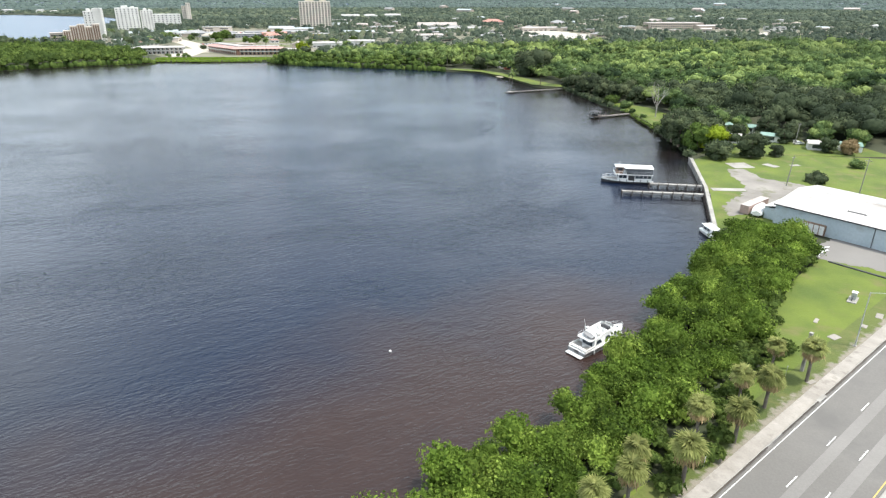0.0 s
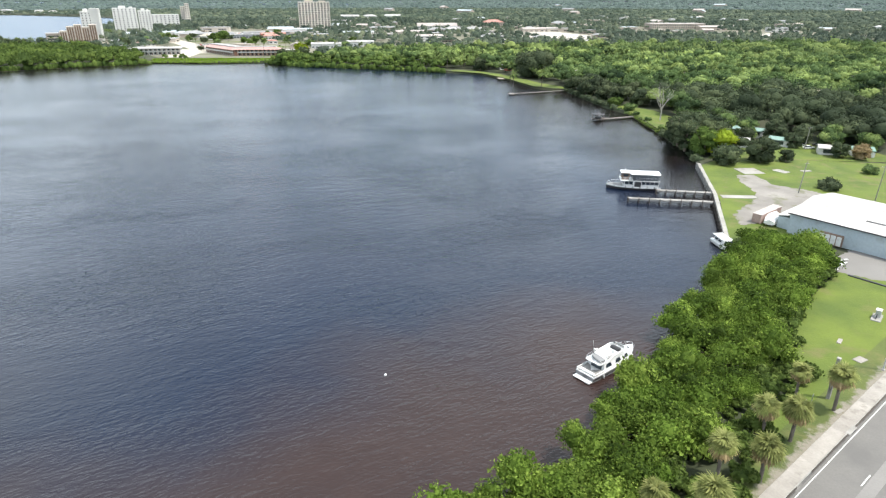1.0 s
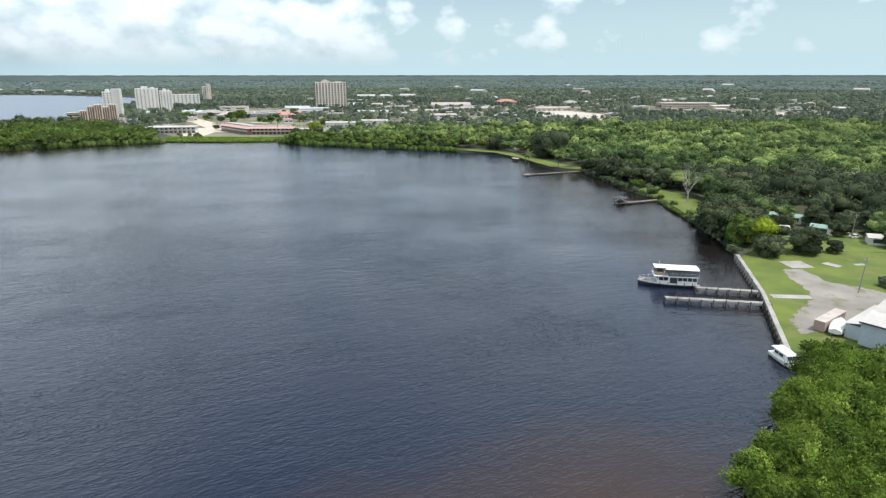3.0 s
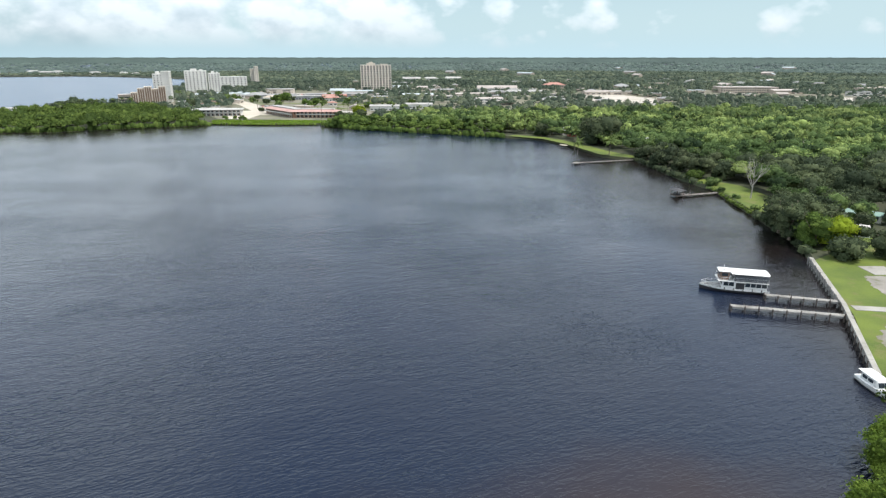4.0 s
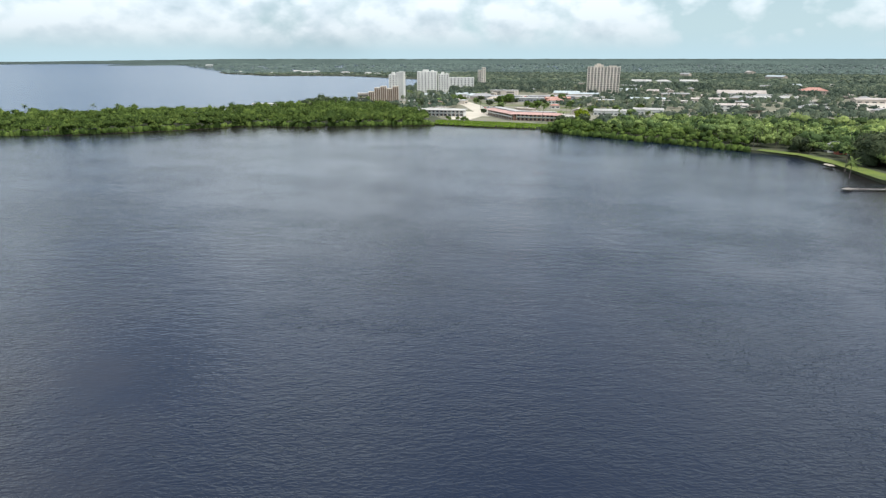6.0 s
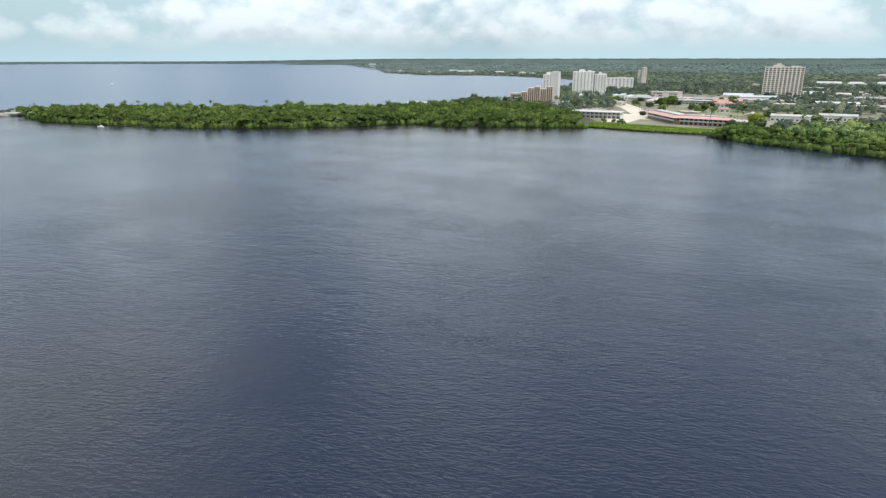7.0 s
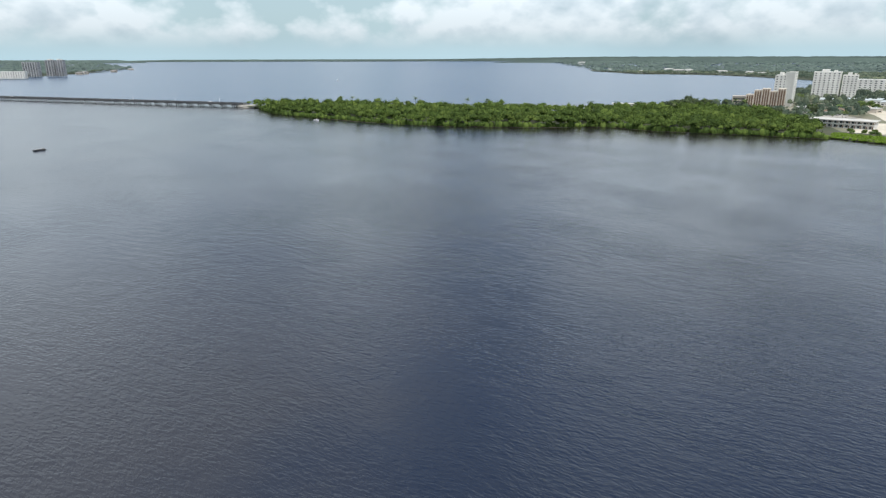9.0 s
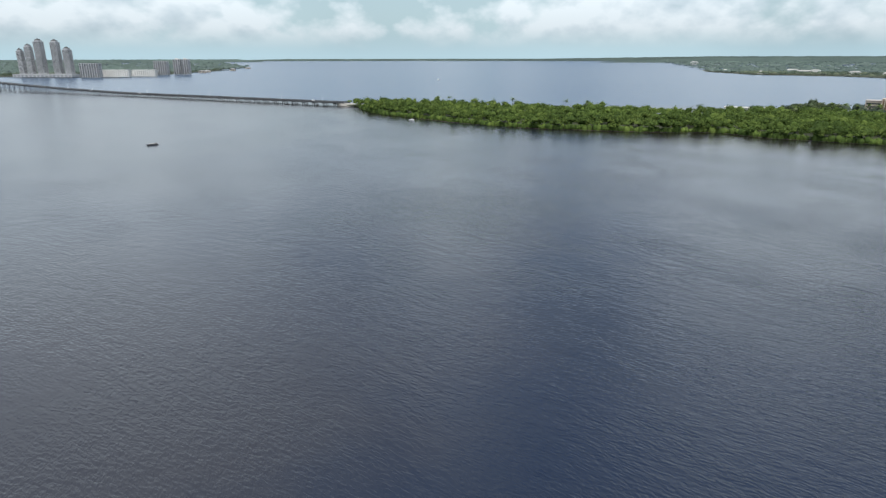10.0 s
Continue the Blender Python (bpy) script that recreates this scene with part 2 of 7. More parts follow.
def water_material():
    m, t, b = shader("bay_water", 0.10, 0.0, 0.5)
    b.inputs["IOR"].default_value = 1.33
    g = t.nodes.new("ShaderNodeNewGeometry")

    def dot(vec):
        d = t.nodes.new("ShaderNodeVectorMath")
        d.operation = "DOT_PRODUCT"
        d.inputs[1].default_value = vec
        t.links.new(g.outputs["Position"], d.inputs[0])
        return d.outputs["Value"]

    def calc(op, a, b=0.0, c=0.0):
        n = t.nodes.new("ShaderNodeMath")
        n.operation = op
        for k, v in enumerate((a, b, c)):
            if isinstance(v, (int, float)):
                n.inputs[k].default_value = v
            else:
                t.links.new(v, n.inputs[k])
        return n.outputs[0]

    def span(value, lo, hi, a=0.0, z=1.0, smooth=True):
        r = t.nodes.new("ShaderNodeMapRange")
        r.interpolation_type = "SMOOTHSTEP" if smooth else "LINEAR"
        for k, v in enumerate((lo, hi, a, z)):
            r.inputs[k + 1].default_value = v
        t.links.new(value, r.inputs[0])
        return r.outputs[0]

    # tannin-brown shallows near the mangroves, darker open water; off: metres from the mangrove line, along: metres up the shore
    off, along = dot((-0.636, 0.771, 0)), dot((0.771, 0.636, 0))
    reach = calc("ADD", off, calc("MULTIPLY_ADD", noise_of(t, 0.03, 4.0), 56.0, -28.0))
    reach = calc("ADD", reach, calc("MAXIMUM", calc("MULTIPLY_ADD", along, 0.8, -68.0), 0.0))
    open_water = span(reach, 62.0, 106.0)
    # open-water tones have some of the sky's blue reflection put in
    deep = mixed(t, span(noise_of(t, 0.009, 3.0), 0.35, 0.65), (0.0042, 0.0100, 0.0265), (0.0074, 0.0120, 0.0250))
    brown = mixed(t, noise_of(t, 0.12, 4.0), (0.022, 0.0135, 0.0130), (0.036, 0.0220, 0.0190))
    # silty grey water drifts off the shore towards the south-west
    silt = span(calc("ADD", along, calc("MULTIPLY_ADD", noise_of(t, 0.025, 4.0), 90.0, -45.0)), -40.0, 18.0, 1.0, 0.0)
    silt = calc("MULTIPLY", silt, span(off, 150.0, 260.0, 1.0, 0.25))
    deep = mixed(t, silt, deep, (0.0185, 0.0195, 0.0275))
    col = mixed(t, open_water, brown, deep)
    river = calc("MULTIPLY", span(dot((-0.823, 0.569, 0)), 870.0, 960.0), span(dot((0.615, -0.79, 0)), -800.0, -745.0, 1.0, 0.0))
    # river colour is lifted and blued to paint in reflected sky
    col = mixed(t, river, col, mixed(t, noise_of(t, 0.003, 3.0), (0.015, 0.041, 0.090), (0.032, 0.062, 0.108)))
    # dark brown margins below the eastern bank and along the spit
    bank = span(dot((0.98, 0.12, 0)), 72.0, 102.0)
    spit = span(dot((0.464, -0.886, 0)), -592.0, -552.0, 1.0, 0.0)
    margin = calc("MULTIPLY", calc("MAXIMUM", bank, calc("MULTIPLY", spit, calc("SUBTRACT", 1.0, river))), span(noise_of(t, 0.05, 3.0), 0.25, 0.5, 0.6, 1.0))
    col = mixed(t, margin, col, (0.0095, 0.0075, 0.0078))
    t.links.new(col, b.inputs["Base Color"])

    # wind ripples: trains of crests lying across the wind, a weaker set crossing them, in gust patches
    def crests(scale, angle, stretch, detail, warp):
        u, v = dot((math.cos(radians(angle)), math.sin(radians(angle)), 0)), dot((-math.sin(radians(angle)), math.cos(radians(angle)), 0))
        c = t.nodes.new("ShaderNodeCombineXYZ")
        t.links.new(calc("MULTIPLY", u, stretch), c.inputs[0])
        t.links.new(calc("MULTIPLY_ADD", noise_of(t, 0.08, 2.0), warp, v), c.inputs[1])
        return noise_of(t, scale, detail, c.outputs[0], 0.45)

    gust = span(noise_of(t, 0.016, 5.0), 0.36, 0.58, 0.52, 1.1)
    # long lanes of rougher and calmer water lie along the wind
    gust = calc("MULTIPLY", gust, span(crests(0.045, 12, 0.16, 5.0, 30.0), 0.34, 0.64, 0.76, 1.16))
    away = t.nodes.new("ShaderNodeVectorMath")
    away.operation = "DISTANCE"
    away.inputs[1].default_value = (-15, 60, 0)
    t.links.new(g.outputs["Position"], away.inputs[0])
    # the middle of the bay lies open to the wind, its far margin is sheltered by the spit and the woods
    lee = span(away.outputs["Value"], 60.0, 520.0, 1.0, 0.33)
    last = None
    swell = calc("POWER", lee, 0.4)
    for scale, angle, stretch, detail, warp, height, reach_ in ((1.9, 27, 0.40, 2.0, 1.6, 0.185, lee), (0.95, 36, 0.36, 1.0, 2.5, 0.13, lee), (2.8, -12, 0.38, 1.0, 1.0, 0.060, lee), (0.40, 20, 0.40, 1.5, 3.0, 0.19, swell), (0.13, 24, 0.36, 2.0, 6.0, 0.14, swell)):
        bp = t.nodes.new("ShaderNodeBump")
        bp.inputs["Distance"].default_value = height
        t.links.new(calc("MULTIPLY", gust, reach_), bp.inputs["Strength"])
        t.links.new(crests(scale, angle, stretch, detail, warp), bp.inputs["Height"])
        if last is not None:
            t.links.new(last, bp.inputs["Normal"])
        last = bp.outputs[0]
    t.links.new(last, b.inputs["Normal"])
    # ripples too small to see apart make the surface duller further off; the open river is choppier still
    dull = calc("MULTIPLY_ADD", span(away.outputs["Value"], 90.0, 460.0), 0.13, 0.07)
    t.links.new(calc("MULTIPLY_ADD", river, 0.07, dull), b.inputs["Roughness"])
    return m



def worn_verge():
    """Verge grass that gives way to bare sandy dirt along the pavement, in tongues and patches."""
    # grass darker than the lawn: rough growth, with the palms' shade painted in
    m = surface("worn_shaded_verge", (0.046, 0.066, 0.010), (0.080, 0.100, 0.018), 0.9, 0.09, 2.2, 0.14, stain=(0.118, 0.112, 0.036), stain_scale=0.22)
    t = m.node_tree
    b = next(n for n in t.nodes if n.type == "BSDF_PRINCIPLED")
    grass = b.inputs["Base Color"].links[0].from_socket
    g = t.nodes.new("ShaderNodeNewGeometry")
    off = t.nodes.new("ShaderNodeVectorMath")
    off.operation = "DOT_PRODUCT"
    off.inputs[1].default_value = (-0.6368, 0.7710, 0)
    t.links.new(g.outputs["Position"], off.inputs[0])
    far = t.nodes.new("ShaderNodeMath")
    far.operation = "MULTIPLY_ADD"
    far.inputs[1].default_value, far.inputs[2].default_value = -0.45, 1.05 - 1.5 + 0.45 * 27.2
    t.links.new(off.outputs["Value"], far.inputs[0])
    bare = t.nodes.new("ShaderNodeMath")
    bare.operation = "MULTIPLY_ADD"
    bare.inputs[1].default_value = 3.0
    t.links.new(noise_of(t, 0.5, 7.0, None, 0.65), bare.inputs[0])
    t.links.new(far.outputs[0], bare.inputs[2])
    dirt = mixed(t, noise_of(t, 2.5, 6.0), (0.130, 0.115, 0.088), (0.245, 0.222, 0.180))
    mask = ramp_of(t, bare.outputs[0], [(0.40, (0, 0, 0)), (0.85, (1, 1, 1))])
    t.links.new(mixed(t, mask, grass, dirt), b.inputs["Base Color"])
    return m


M = {
    "water": water_material(),
    "land": surface("undergrowth_ground", (0.026, 0.036, 0.014), (0.042, 0.044, 0.022), 0.95, 0.02, 0.6, 0.1),
    "lawn": surface("mown_grass", (0.058, 0.089, 0.0085), (0.100, 0.133, 0.0135), 0.9, 0.09, 2.2, 0.14, stain=(0.118, 0.112, 0.036), stain_scale=0.22),
    "worn_verge": worn_verge(),
    "sand": surface("sand", (0.20, 0.18, 0.14), (0.27, 0.24, 0.19), 0.9, 0.2, 3),
    "gravel": surface("gravel", (0.165, 0.152, 0.137), (0.235, 0.218, 0.197), 0.95, 0.1, 2.5, 0.04, stain=(0.105, 0.108, 0.055), stain_scale=0.22),
    "asphalt": surface("asphalt", (0.112, 0.105, 0.097), (0.138, 0.130, 0.121), 0.85, 0.06, 4, 0.01, stain=(0.096, 0.091, 0.086), stain_scale=0.06),
    "asphalt_far": surface("sunlit_pavement", (0.36, 0.325, 0.27), (0.44, 0.40, 0.335), 0.9, 0.02, 0.5),
    "concrete": surface("concrete", (0.235, 0.224, 0.206), (0.305, 0.292, 0.27), 0.85, 0.2, 3, 0.01, stain=(0.17, 0.158, 0.142), stain_scale=0.4),
    "white_paint": surface("road_paint", (0.50, 0.495, 0.475), (0.58, 0.575, 0.56), 0.7, 0.5, 5, stain=(0.30, 0.295, 0.28), stain_scale=1.5),
    "yellow_paint": surface("yellow_road_paint", (0.42, 0.28, 0.07), (0.48, 0.33, 0.10), 0.7, 0.5, 5),
    "white": surface("white_gelcoat", (0.62, 0.62, 0.615), (0.69, 0.69, 0.68), 0.35, 0.3, 2, stain=(0.53, 0.52, 0.495), stain_scale=0.8),
    "roof_white": surface("white_metal_roof", (0.345, 0.330, 0.312), (0.42, 0.405, 0.39), 0.6, 0.08, 1.5, stain=(0.25, 0.225, 0.205), stain_scale=0.12),
    "bluewall": surface("pale_blue_siding", (0.34, 0.40, 0.44), (0.41, 0.465, 0.50), 0.6, 0.1, 2, stain=(0.30, 0.33, 0.335), stain_scale=0.3),
    "stucco": surface("white_stucco", (0.52, 0.51, 0.49), (0.60, 0.59, 0.565), 0.8, 0.05, 0.8),
    "beige": surface("beige_stucco", (0.33, 0.285, 0.24), (0.40, 0.345, 0.29), 0.8, 0.05, 0.8),
    "brown": surface("brown_stucco", (0.17, 0.105, 0.075), (0.22, 0.145, 0.105), 0.8, 0.05, 0.8),
    "redroof": surface("terracotta_roof", (0.29, 0.135, 0.105), (0.36, 0.19, 0.155), 0.8, 0.05, 1.0, stain=(0.38, 0.26, 0.22), stain_scale=0.1),
    "greyroof": surface("grey_shingle_roof", (0.19, 0.19, 0.195), (0.265, 0.265, 0.265), 0.85, 0.05, 1.0),
    "tealroof": surface("sea_green_metal", (0.125, 0.225, 0.185), (0.195, 0.285, 0.25), 0.6, 0.2, 2),
    "dark": surface("dark_trim", (0.025, 0.025, 0.028), (0.045, 0.045, 0.048), 0.6, 0.5, 3),
    "glass": glassy("dark_window_glass", (0.03, 0.04, 0.05)),
    "wood": surface("weathered_wood", (0.185, 0.176, 0.165), (0.275, 0.263, 0.248), 0.85, 0.4, 4, 0.01, stain=(0.12, 0.11, 0.10), vary=0.12),
    "pile": surface("creosoted_pile", (0.06, 0.05, 0.045), (0.11, 0.09, 0.075), 0.9, 0.5, 4, 0.02),
    "bark": surface("grey_bark", (0.15, 0.12, 0.09), (0.22, 0.18, 0.14), 0.95, 0.6, 6, 0.03),
    "deadwood": surface("bleached_dead_wood", (0.27, 0.25, 0.23), (0.36, 0.335, 0.31), 0.9, 0.5, 4),
    "metal": surface("galvanised_steel", (0.45, 0.46, 0.47), (0.55, 0.56, 0.57), 0.45, 0.5, 4, metal=0.6),
    "rust": surface("rusty_brown_steel", (0.24, 0.12, 0.08), (0.33, 0.18, 0.12), 0.85, 0.3, 3),
    "mangrove": leafy("mangrove_leaves", (0.019, 0.038, 0.008), (0.110, 0.175, 0.027), (0.330, 0.435, 0.090), 0.16, 0.4, 2.2, 0.46),
    "mangrove_far": leafy("far_mangrove_leaves", (0.022, 0.044, 0.013), (0.080, 0.126, 0.030), (0.195, 0.260, 0.064), 0.03, 0.35, 0.9, 0.30),
    "oak": leafy("oak_leaves", (0.018, 0.029, 0.017), (0.060, 0.080, 0.044), (0.155, 0.182, 0.092), 0.02, 0.3, 0.9),
    "mixed": leafy("mixed_wood_leaves", (0.019, 0.037, 0.019), (0.102, 0.157, 0.057), (0.340, 0.415, 0.142), 0.018, 0.35, 0.8, 0.62),
    "yellowgreen": leafy("yellow_green_leaves", (0.10, 0.16, 0.012), (0.19, 0.25, 0.02), (0.30, 0.33, 0.03), 0.2),
    # aerial haze is put into these two leaf colours: paler, bluer greens
    "farwood": leafy("hazed_far_leaves", (0.034, 0.054, 0.044), (0.088, 0.116, 0.085), (0.195, 0.220, 0.142), 0.004, 0.2, 0.4),
    "hazewood": leafy("hazed_horizon_leaves", (0.050, 0.073, 0.067), (0.074, 0.101, 0.094), (0.102, 0.132, 0.122), 0.0035, 0.1, 0.12),
    "palmleaf": leafy("palm_fronds", (0.075, 0.095, 0.030), (0.200, 0.222, 0.074), (0.430, 0.420, 0.175), 0.3),
    "deadfrond": leafy("dry_palm_fronds", (0.16, 0.115, 0.065), (0.33, 0.245, 0.135), (0.50, 0.40, 0.24), 0.3),
    "reed": leafy("marsh_grass", (0.10, 0.17, 0.02), (0.15, 0.24, 0.03), (0.21, 0.30, 0.05), 0.05),
    "asphalt_pale": surface("pale_asphalt", (0.150, 0.142, 0.133), (0.176, 0.167, 0.157), 0.85, 0.06, 4, 0.01),
    "paving": surface("pavement_concrete", (0.232, 0.212, 0.188), (0.290, 0.267, 0.238), 0.9, 0.3, 3, 0.01, stain=(0.17, 0.152, 0.13), stain_scale=0.5, vary=0.08),
    "panel": surface("weathered_dock_panel", (0.22, 0.217, 0.21), (0.30, 0.293, 0.283), 0.85, 0.3, 3, stain=(0.13, 0.122, 0.112), stain_scale=0.6, vary=0.08),
    "pink": surface("faded_pink_steel", (0.30, 0.215, 0.19), (0.37, 0.275, 0.245), 0.75, 0.3, 3, stain=(0.22, 0.14, 0.115), stain_scale=0.4),
    "red": surface("red_paint", (0.45, 0.04, 0.03), (0.52, 0.06, 0.05), 0.4, 0.5, 3),
    "cream": surface("cream_stucco", (0.44, 0.385, 0.33), (0.50, 0.44, 0.38), 0.8, 0.03, 0.6),
    "tower_cream": surface("cream_tower_stucco", (0.52, 0.47, 0.41), (0.59, 0.53, 0.47), 0.8, 0.03, 0.6),
    "netting": surface("dark_grey_netting", (0.075, 0.08, 0.09), (0.115, 0.12, 0.13), 0.8, 0.4, 6),
    "rooftin": surface("rust_stained_pale_steel", (0.33, 0.29, 0.27), (0.42, 0.385, 0.36), 0.7, 0.25, 2.5, stain=(0.29, 0.19, 0.15), stain_scale=0.35),
    # flat wall grey with the shade on the shopfronts put in
    "ochre": surface("ochre_stucco", (0.42, 0.36, 0.12), (0.50, 0.43, 0.18), 0.8, 0.05, 0.8),
    "redwall": surface("brick_red_paint", (0.36, 0.10, 0.07), (0.42, 0.14, 0.10), 0.8, 0.3, 2),
    "glassfront": surface("shaded_shopfront", (0.16, 0.17, 0.19), (0.26, 0.27, 0.29), 0.4, 0.2, 1),
    "pinkroof": surface("faded_coral_roof", (0.325, 0.190, 0.168), (0.40, 0.258, 0.235), 0.85, 0.05, 0.8),
    "roof_pale": surface("pale_flat_roof", (0.30, 0.265, 0.245), (0.37, 0.33, 0.31), 0.85, 0.08, 0.8),
    "bluegrey": surface("blue_grey_roof", (0.28, 0.32, 0.345), (0.36, 0.395, 0.41), 0.7, 0.05, 0.8),
    "asphalt_mid": surface("bleached_car_park", (0.26, 0.25, 0.23), (0.36, 0.34, 0.31), 0.9, 0.03, 0.6),
    "sandlot": surface("bare_sandy_lot", (0.34, 0.31, 0.27), (0.42, 0.38, 0.34), 0.95, 0.02, 0.4, stain=(0.18, 0.20, 0.10), stain_scale=0.03),
    # bridge concrete darkened to carry the shade on deck sides and piles
    "concrete_dark": surface("shade_darkened_concrete", (0.045, 0.048, 0.054), (0.075, 0.078, 0.084), 0.85, 0.1, 1),
    "tower_grey": surface("grey_tower_stucco", (0.30, 0.302, 0.315), (0.37, 0.372, 0.385), 0.8, 0.02, 0.3),
    "tower_glass": glassy("blue_grey_tower_glass", (0.035, 0.045, 0.055), 0.2),
    "scrub": leafy("green_scrub_leaves", (0.028, 0.048, 0.014), (0.088, 0.130, 0.030), (0.190, 0.240, 0.062), 0.2, 0.35, 2.0, 0.3),
    "mud": surface("wet_mud", (0.030, 0.022, 0.016), (0.050, 0.037, 0.026), 0.7, 0.05, 0.6),
    "wood_dark": surface("dark_weathered_wood", (0.13, 0.115, 0.10), (0.21, 0.19, 0.17), 0.85, 0.4, 4, 0.01, stain=(0.08, 0.07, 0.06), vary=0.15),
    "arcade": surface("brick_red_arcade", (0.26, 0.13, 0.09), (0.34, 0.19, 0.14), 0.8, 0.1, 1),
    "roof_town": surface("dull_white_roof", (0.29, 0.283, 0.275), (0.37, 0.362, 0.35), 0.7, 0.04, 0.6, stain=(0.20, 0.19, 0.178), stain_scale=0.08),
    "town_ground": surface("dry_town_ground", (0.105, 0.105, 0.066), (0.19, 0.175, 0.135), 0.95, 0.012, 0.3, stain=(0.055, 0.078, 0.024), stain_scale=0.02),
    # this dark tone holds both gutter dirt and the kerb face's shade
    "gutter": surface("stained_shaded_gutter", (0.055, 0.053, 0.05), (0.12, 0.115, 0.108), 0.9, 0.5, 4, stain=(0.16, 0.15, 0.14), stain_scale=0.7),
    "palmgreen": leafy("green_palm_fronds", (0.040, 0.068, 0.022), (0.098, 0.138, 0.044), (0.210, 0.250, 0.090), 0.3),
    "palmtrunk": surface("palm_trunk", (0.10, 0.085, 0.07), (0.16, 0.135, 0.11), 0.95, 0.8, 6, 0.03),
}


# ---- mesh tools ----
class Shape:
    """Collects vertices and faces of one part."""

    def __init__(self):
        self.v, self.f = [], []

    def add(self, vs, fs):
        n = len(self.v)
        self.v += [tuple(p) for p in vs]
        self.f += [tuple(i + n for i in face) for face in fs]
        return self

    def box(self, x0, x1, y0, y1, z0, z1, bevel=0.0):
        if bevel <= 0:
            vs = [(x, y, z) for z in (z0, z1) for y in (y0, y1) for x in (x0, x1)]
            return self.add(vs, [(0, 2, 3, 1), (4, 5, 7, 6), (0, 1, 5, 4), (2, 6, 7, 3), (0, 4, 6, 2), (1, 3, 7, 5)])
        b = bevel
        ring = [(x0 + b, y0), (x1 - b, y0), (x1, y0 + b), (x1, y1 - b), (x1 - b, y1), (x0 + b, y1), (x0, y1 - b), (x0, y0 + b)]
        cx, cy = (x0 + x1) / 2, (y0 + y1) / 2
        sx, sy = 1 - 2 * b / max(x1 - x0, 1e-6), 1 - 2 * b / max(y1 - y0, 1e-6)
        inner = [(cx + (x - cx) * sx, cy + (y - cy) * sy) for x, y in ring]
        vs = [(*p, z0) for p in ring] + [(*p, z1 - b) for p in ring] + [(*p, z1) for p in inner]
        fs = [tuple(reversed(range(8))), tuple(range(16, 24))]
        for k in (0, 8):
            fs += [(k + i, k + (i + 1) % 8, k + 8 + (i + 1) % 8, k + 8 + i) for i in range(8)]
        return self.add(vs, fs)

    def prism(self, pts, z0, z1):
        n = len(pts)
        vs = [(x, y, z0) for x, y in pts] + [(x, y, z1) for x, y in pts]
        return self.add(vs, [tuple(reversed(range(n))), tuple(range(n, 2 * n))] + [(i, (i + 1) % n, n + (i + 1) % n, n + i) for i in range(n)])

    def tube(self, a, b, ra, rb=None, n=8):
        a, b = Vector(a), Vector(b)
        rb = ra if rb is None else rb
        d = (b - a).normalized()
        u = d.orthogonal().normalized()
        w = d.cross(u)
        vs = []
        for p, r in ((a, ra), (b, rb)):
            vs += [p + r * (math.cos(2 * math.pi * i / n) * u + math.sin(2 * math.pi * i / n) * w) for i in range(n)]
        return self.add(vs, [tuple(reversed(range(n))), tuple(range(n, 2 * n))] + [(i, (i + 1) % n, n + (i + 1) % n, n + i) for i in range(n)])

    def loft(self, rings, cap=True):
        n = len(rings[0])
        vs = [p for r in rings for p in r]
        fs = [(k * n + i, k * n + (i + 1) % n, (k + 1) * n + (i + 1) % n, (k + 1) * n + i) for k in range(len(rings) - 1) for i in range(n)]
        if cap:
            fs += [tuple(reversed(range(n))), tuple(range((len(rings) - 1) * n, len(rings) * n))]
        return self.add(vs, fs)

    def gable(self, x0, x1, y0, y1, z0, z1, thick=0.15):
        """A pitched roof with its ridge along x."""
        ym = (y0 + y1) / 2
        sec = [(y0, z0), (ym, z1), (y1, z0), (y1, z0 + thick), (ym, z1 + thick), (y0, z0 + thick)]
        vs = [(x0, y, z) for y, z in sec] + [(x1, y, z) for y, z in sec]
        fs = [(i, (i + 1) % 6, 6 + (i + 1) % 6, 6 + i) for i in range(6)]
        fs += [(0, 5, 4, 1), (1, 4, 3, 2), (6, 7, 10, 11), (7, 8, 9, 10)]
        return self.add(vs, fs)

    def hip(self, x0, x1, y0, y1, z0, z1, over=0.0):
        x0, x1, y0, y1 = x0 - over, x1 + over, y0 - over, y1 + over
        k = min(x1 - x0, y1 - y0) / 2 * 0.98
        if x1 - x0 >= y1 - y0:
            r = [(x0 + k, (y0 + y1) / 2, z1), (x1 - k, (y0 + y1) / 2, z1)]
            fs = [(0, 1, 5, 4), (1, 2, 5), (2, 3, 4, 5), (3, 0, 4)]
        else:
            r = [((x0 + x1) / 2, y0 + k, z1), ((x0 + x1) / 2, y1 - k, z1)]
            fs = [(0, 1, 4), (1, 2, 5, 4), (2, 3, 5), (3, 0, 4, 5)]
        return self.add([(x0, y0, z0), (x1, y0, z0), (x1, y1, z0), (x0, y1, z0)] + r, fs + [(3, 2, 1, 0)])

    def mesh(self, name, material):
        me = bpy.data.meshes.new(name)
        me.from_pydata(self.v, [], self.f)
        me.materials.append(M[material] if isinstance(material, str) else material)
        return me


def part(name, shape, material, parent, label="", m=None):
    """One mesh object under a thing or a part."""
    ob = new(name, shape.mesh(name, material) if isinstance(shape, Shape) else shape)
    ob.parent = parent
    if m is not None:
        ob.matrix_basis = m
    return tagged(ob, label) if label else ob


def thing(name, label, category, m, group=""):
    return_ob = new(name)
    return_ob.empty_display_size = 0.2
    return_ob.matrix_basis = m
    return tagged(return_ob, label, category, group)


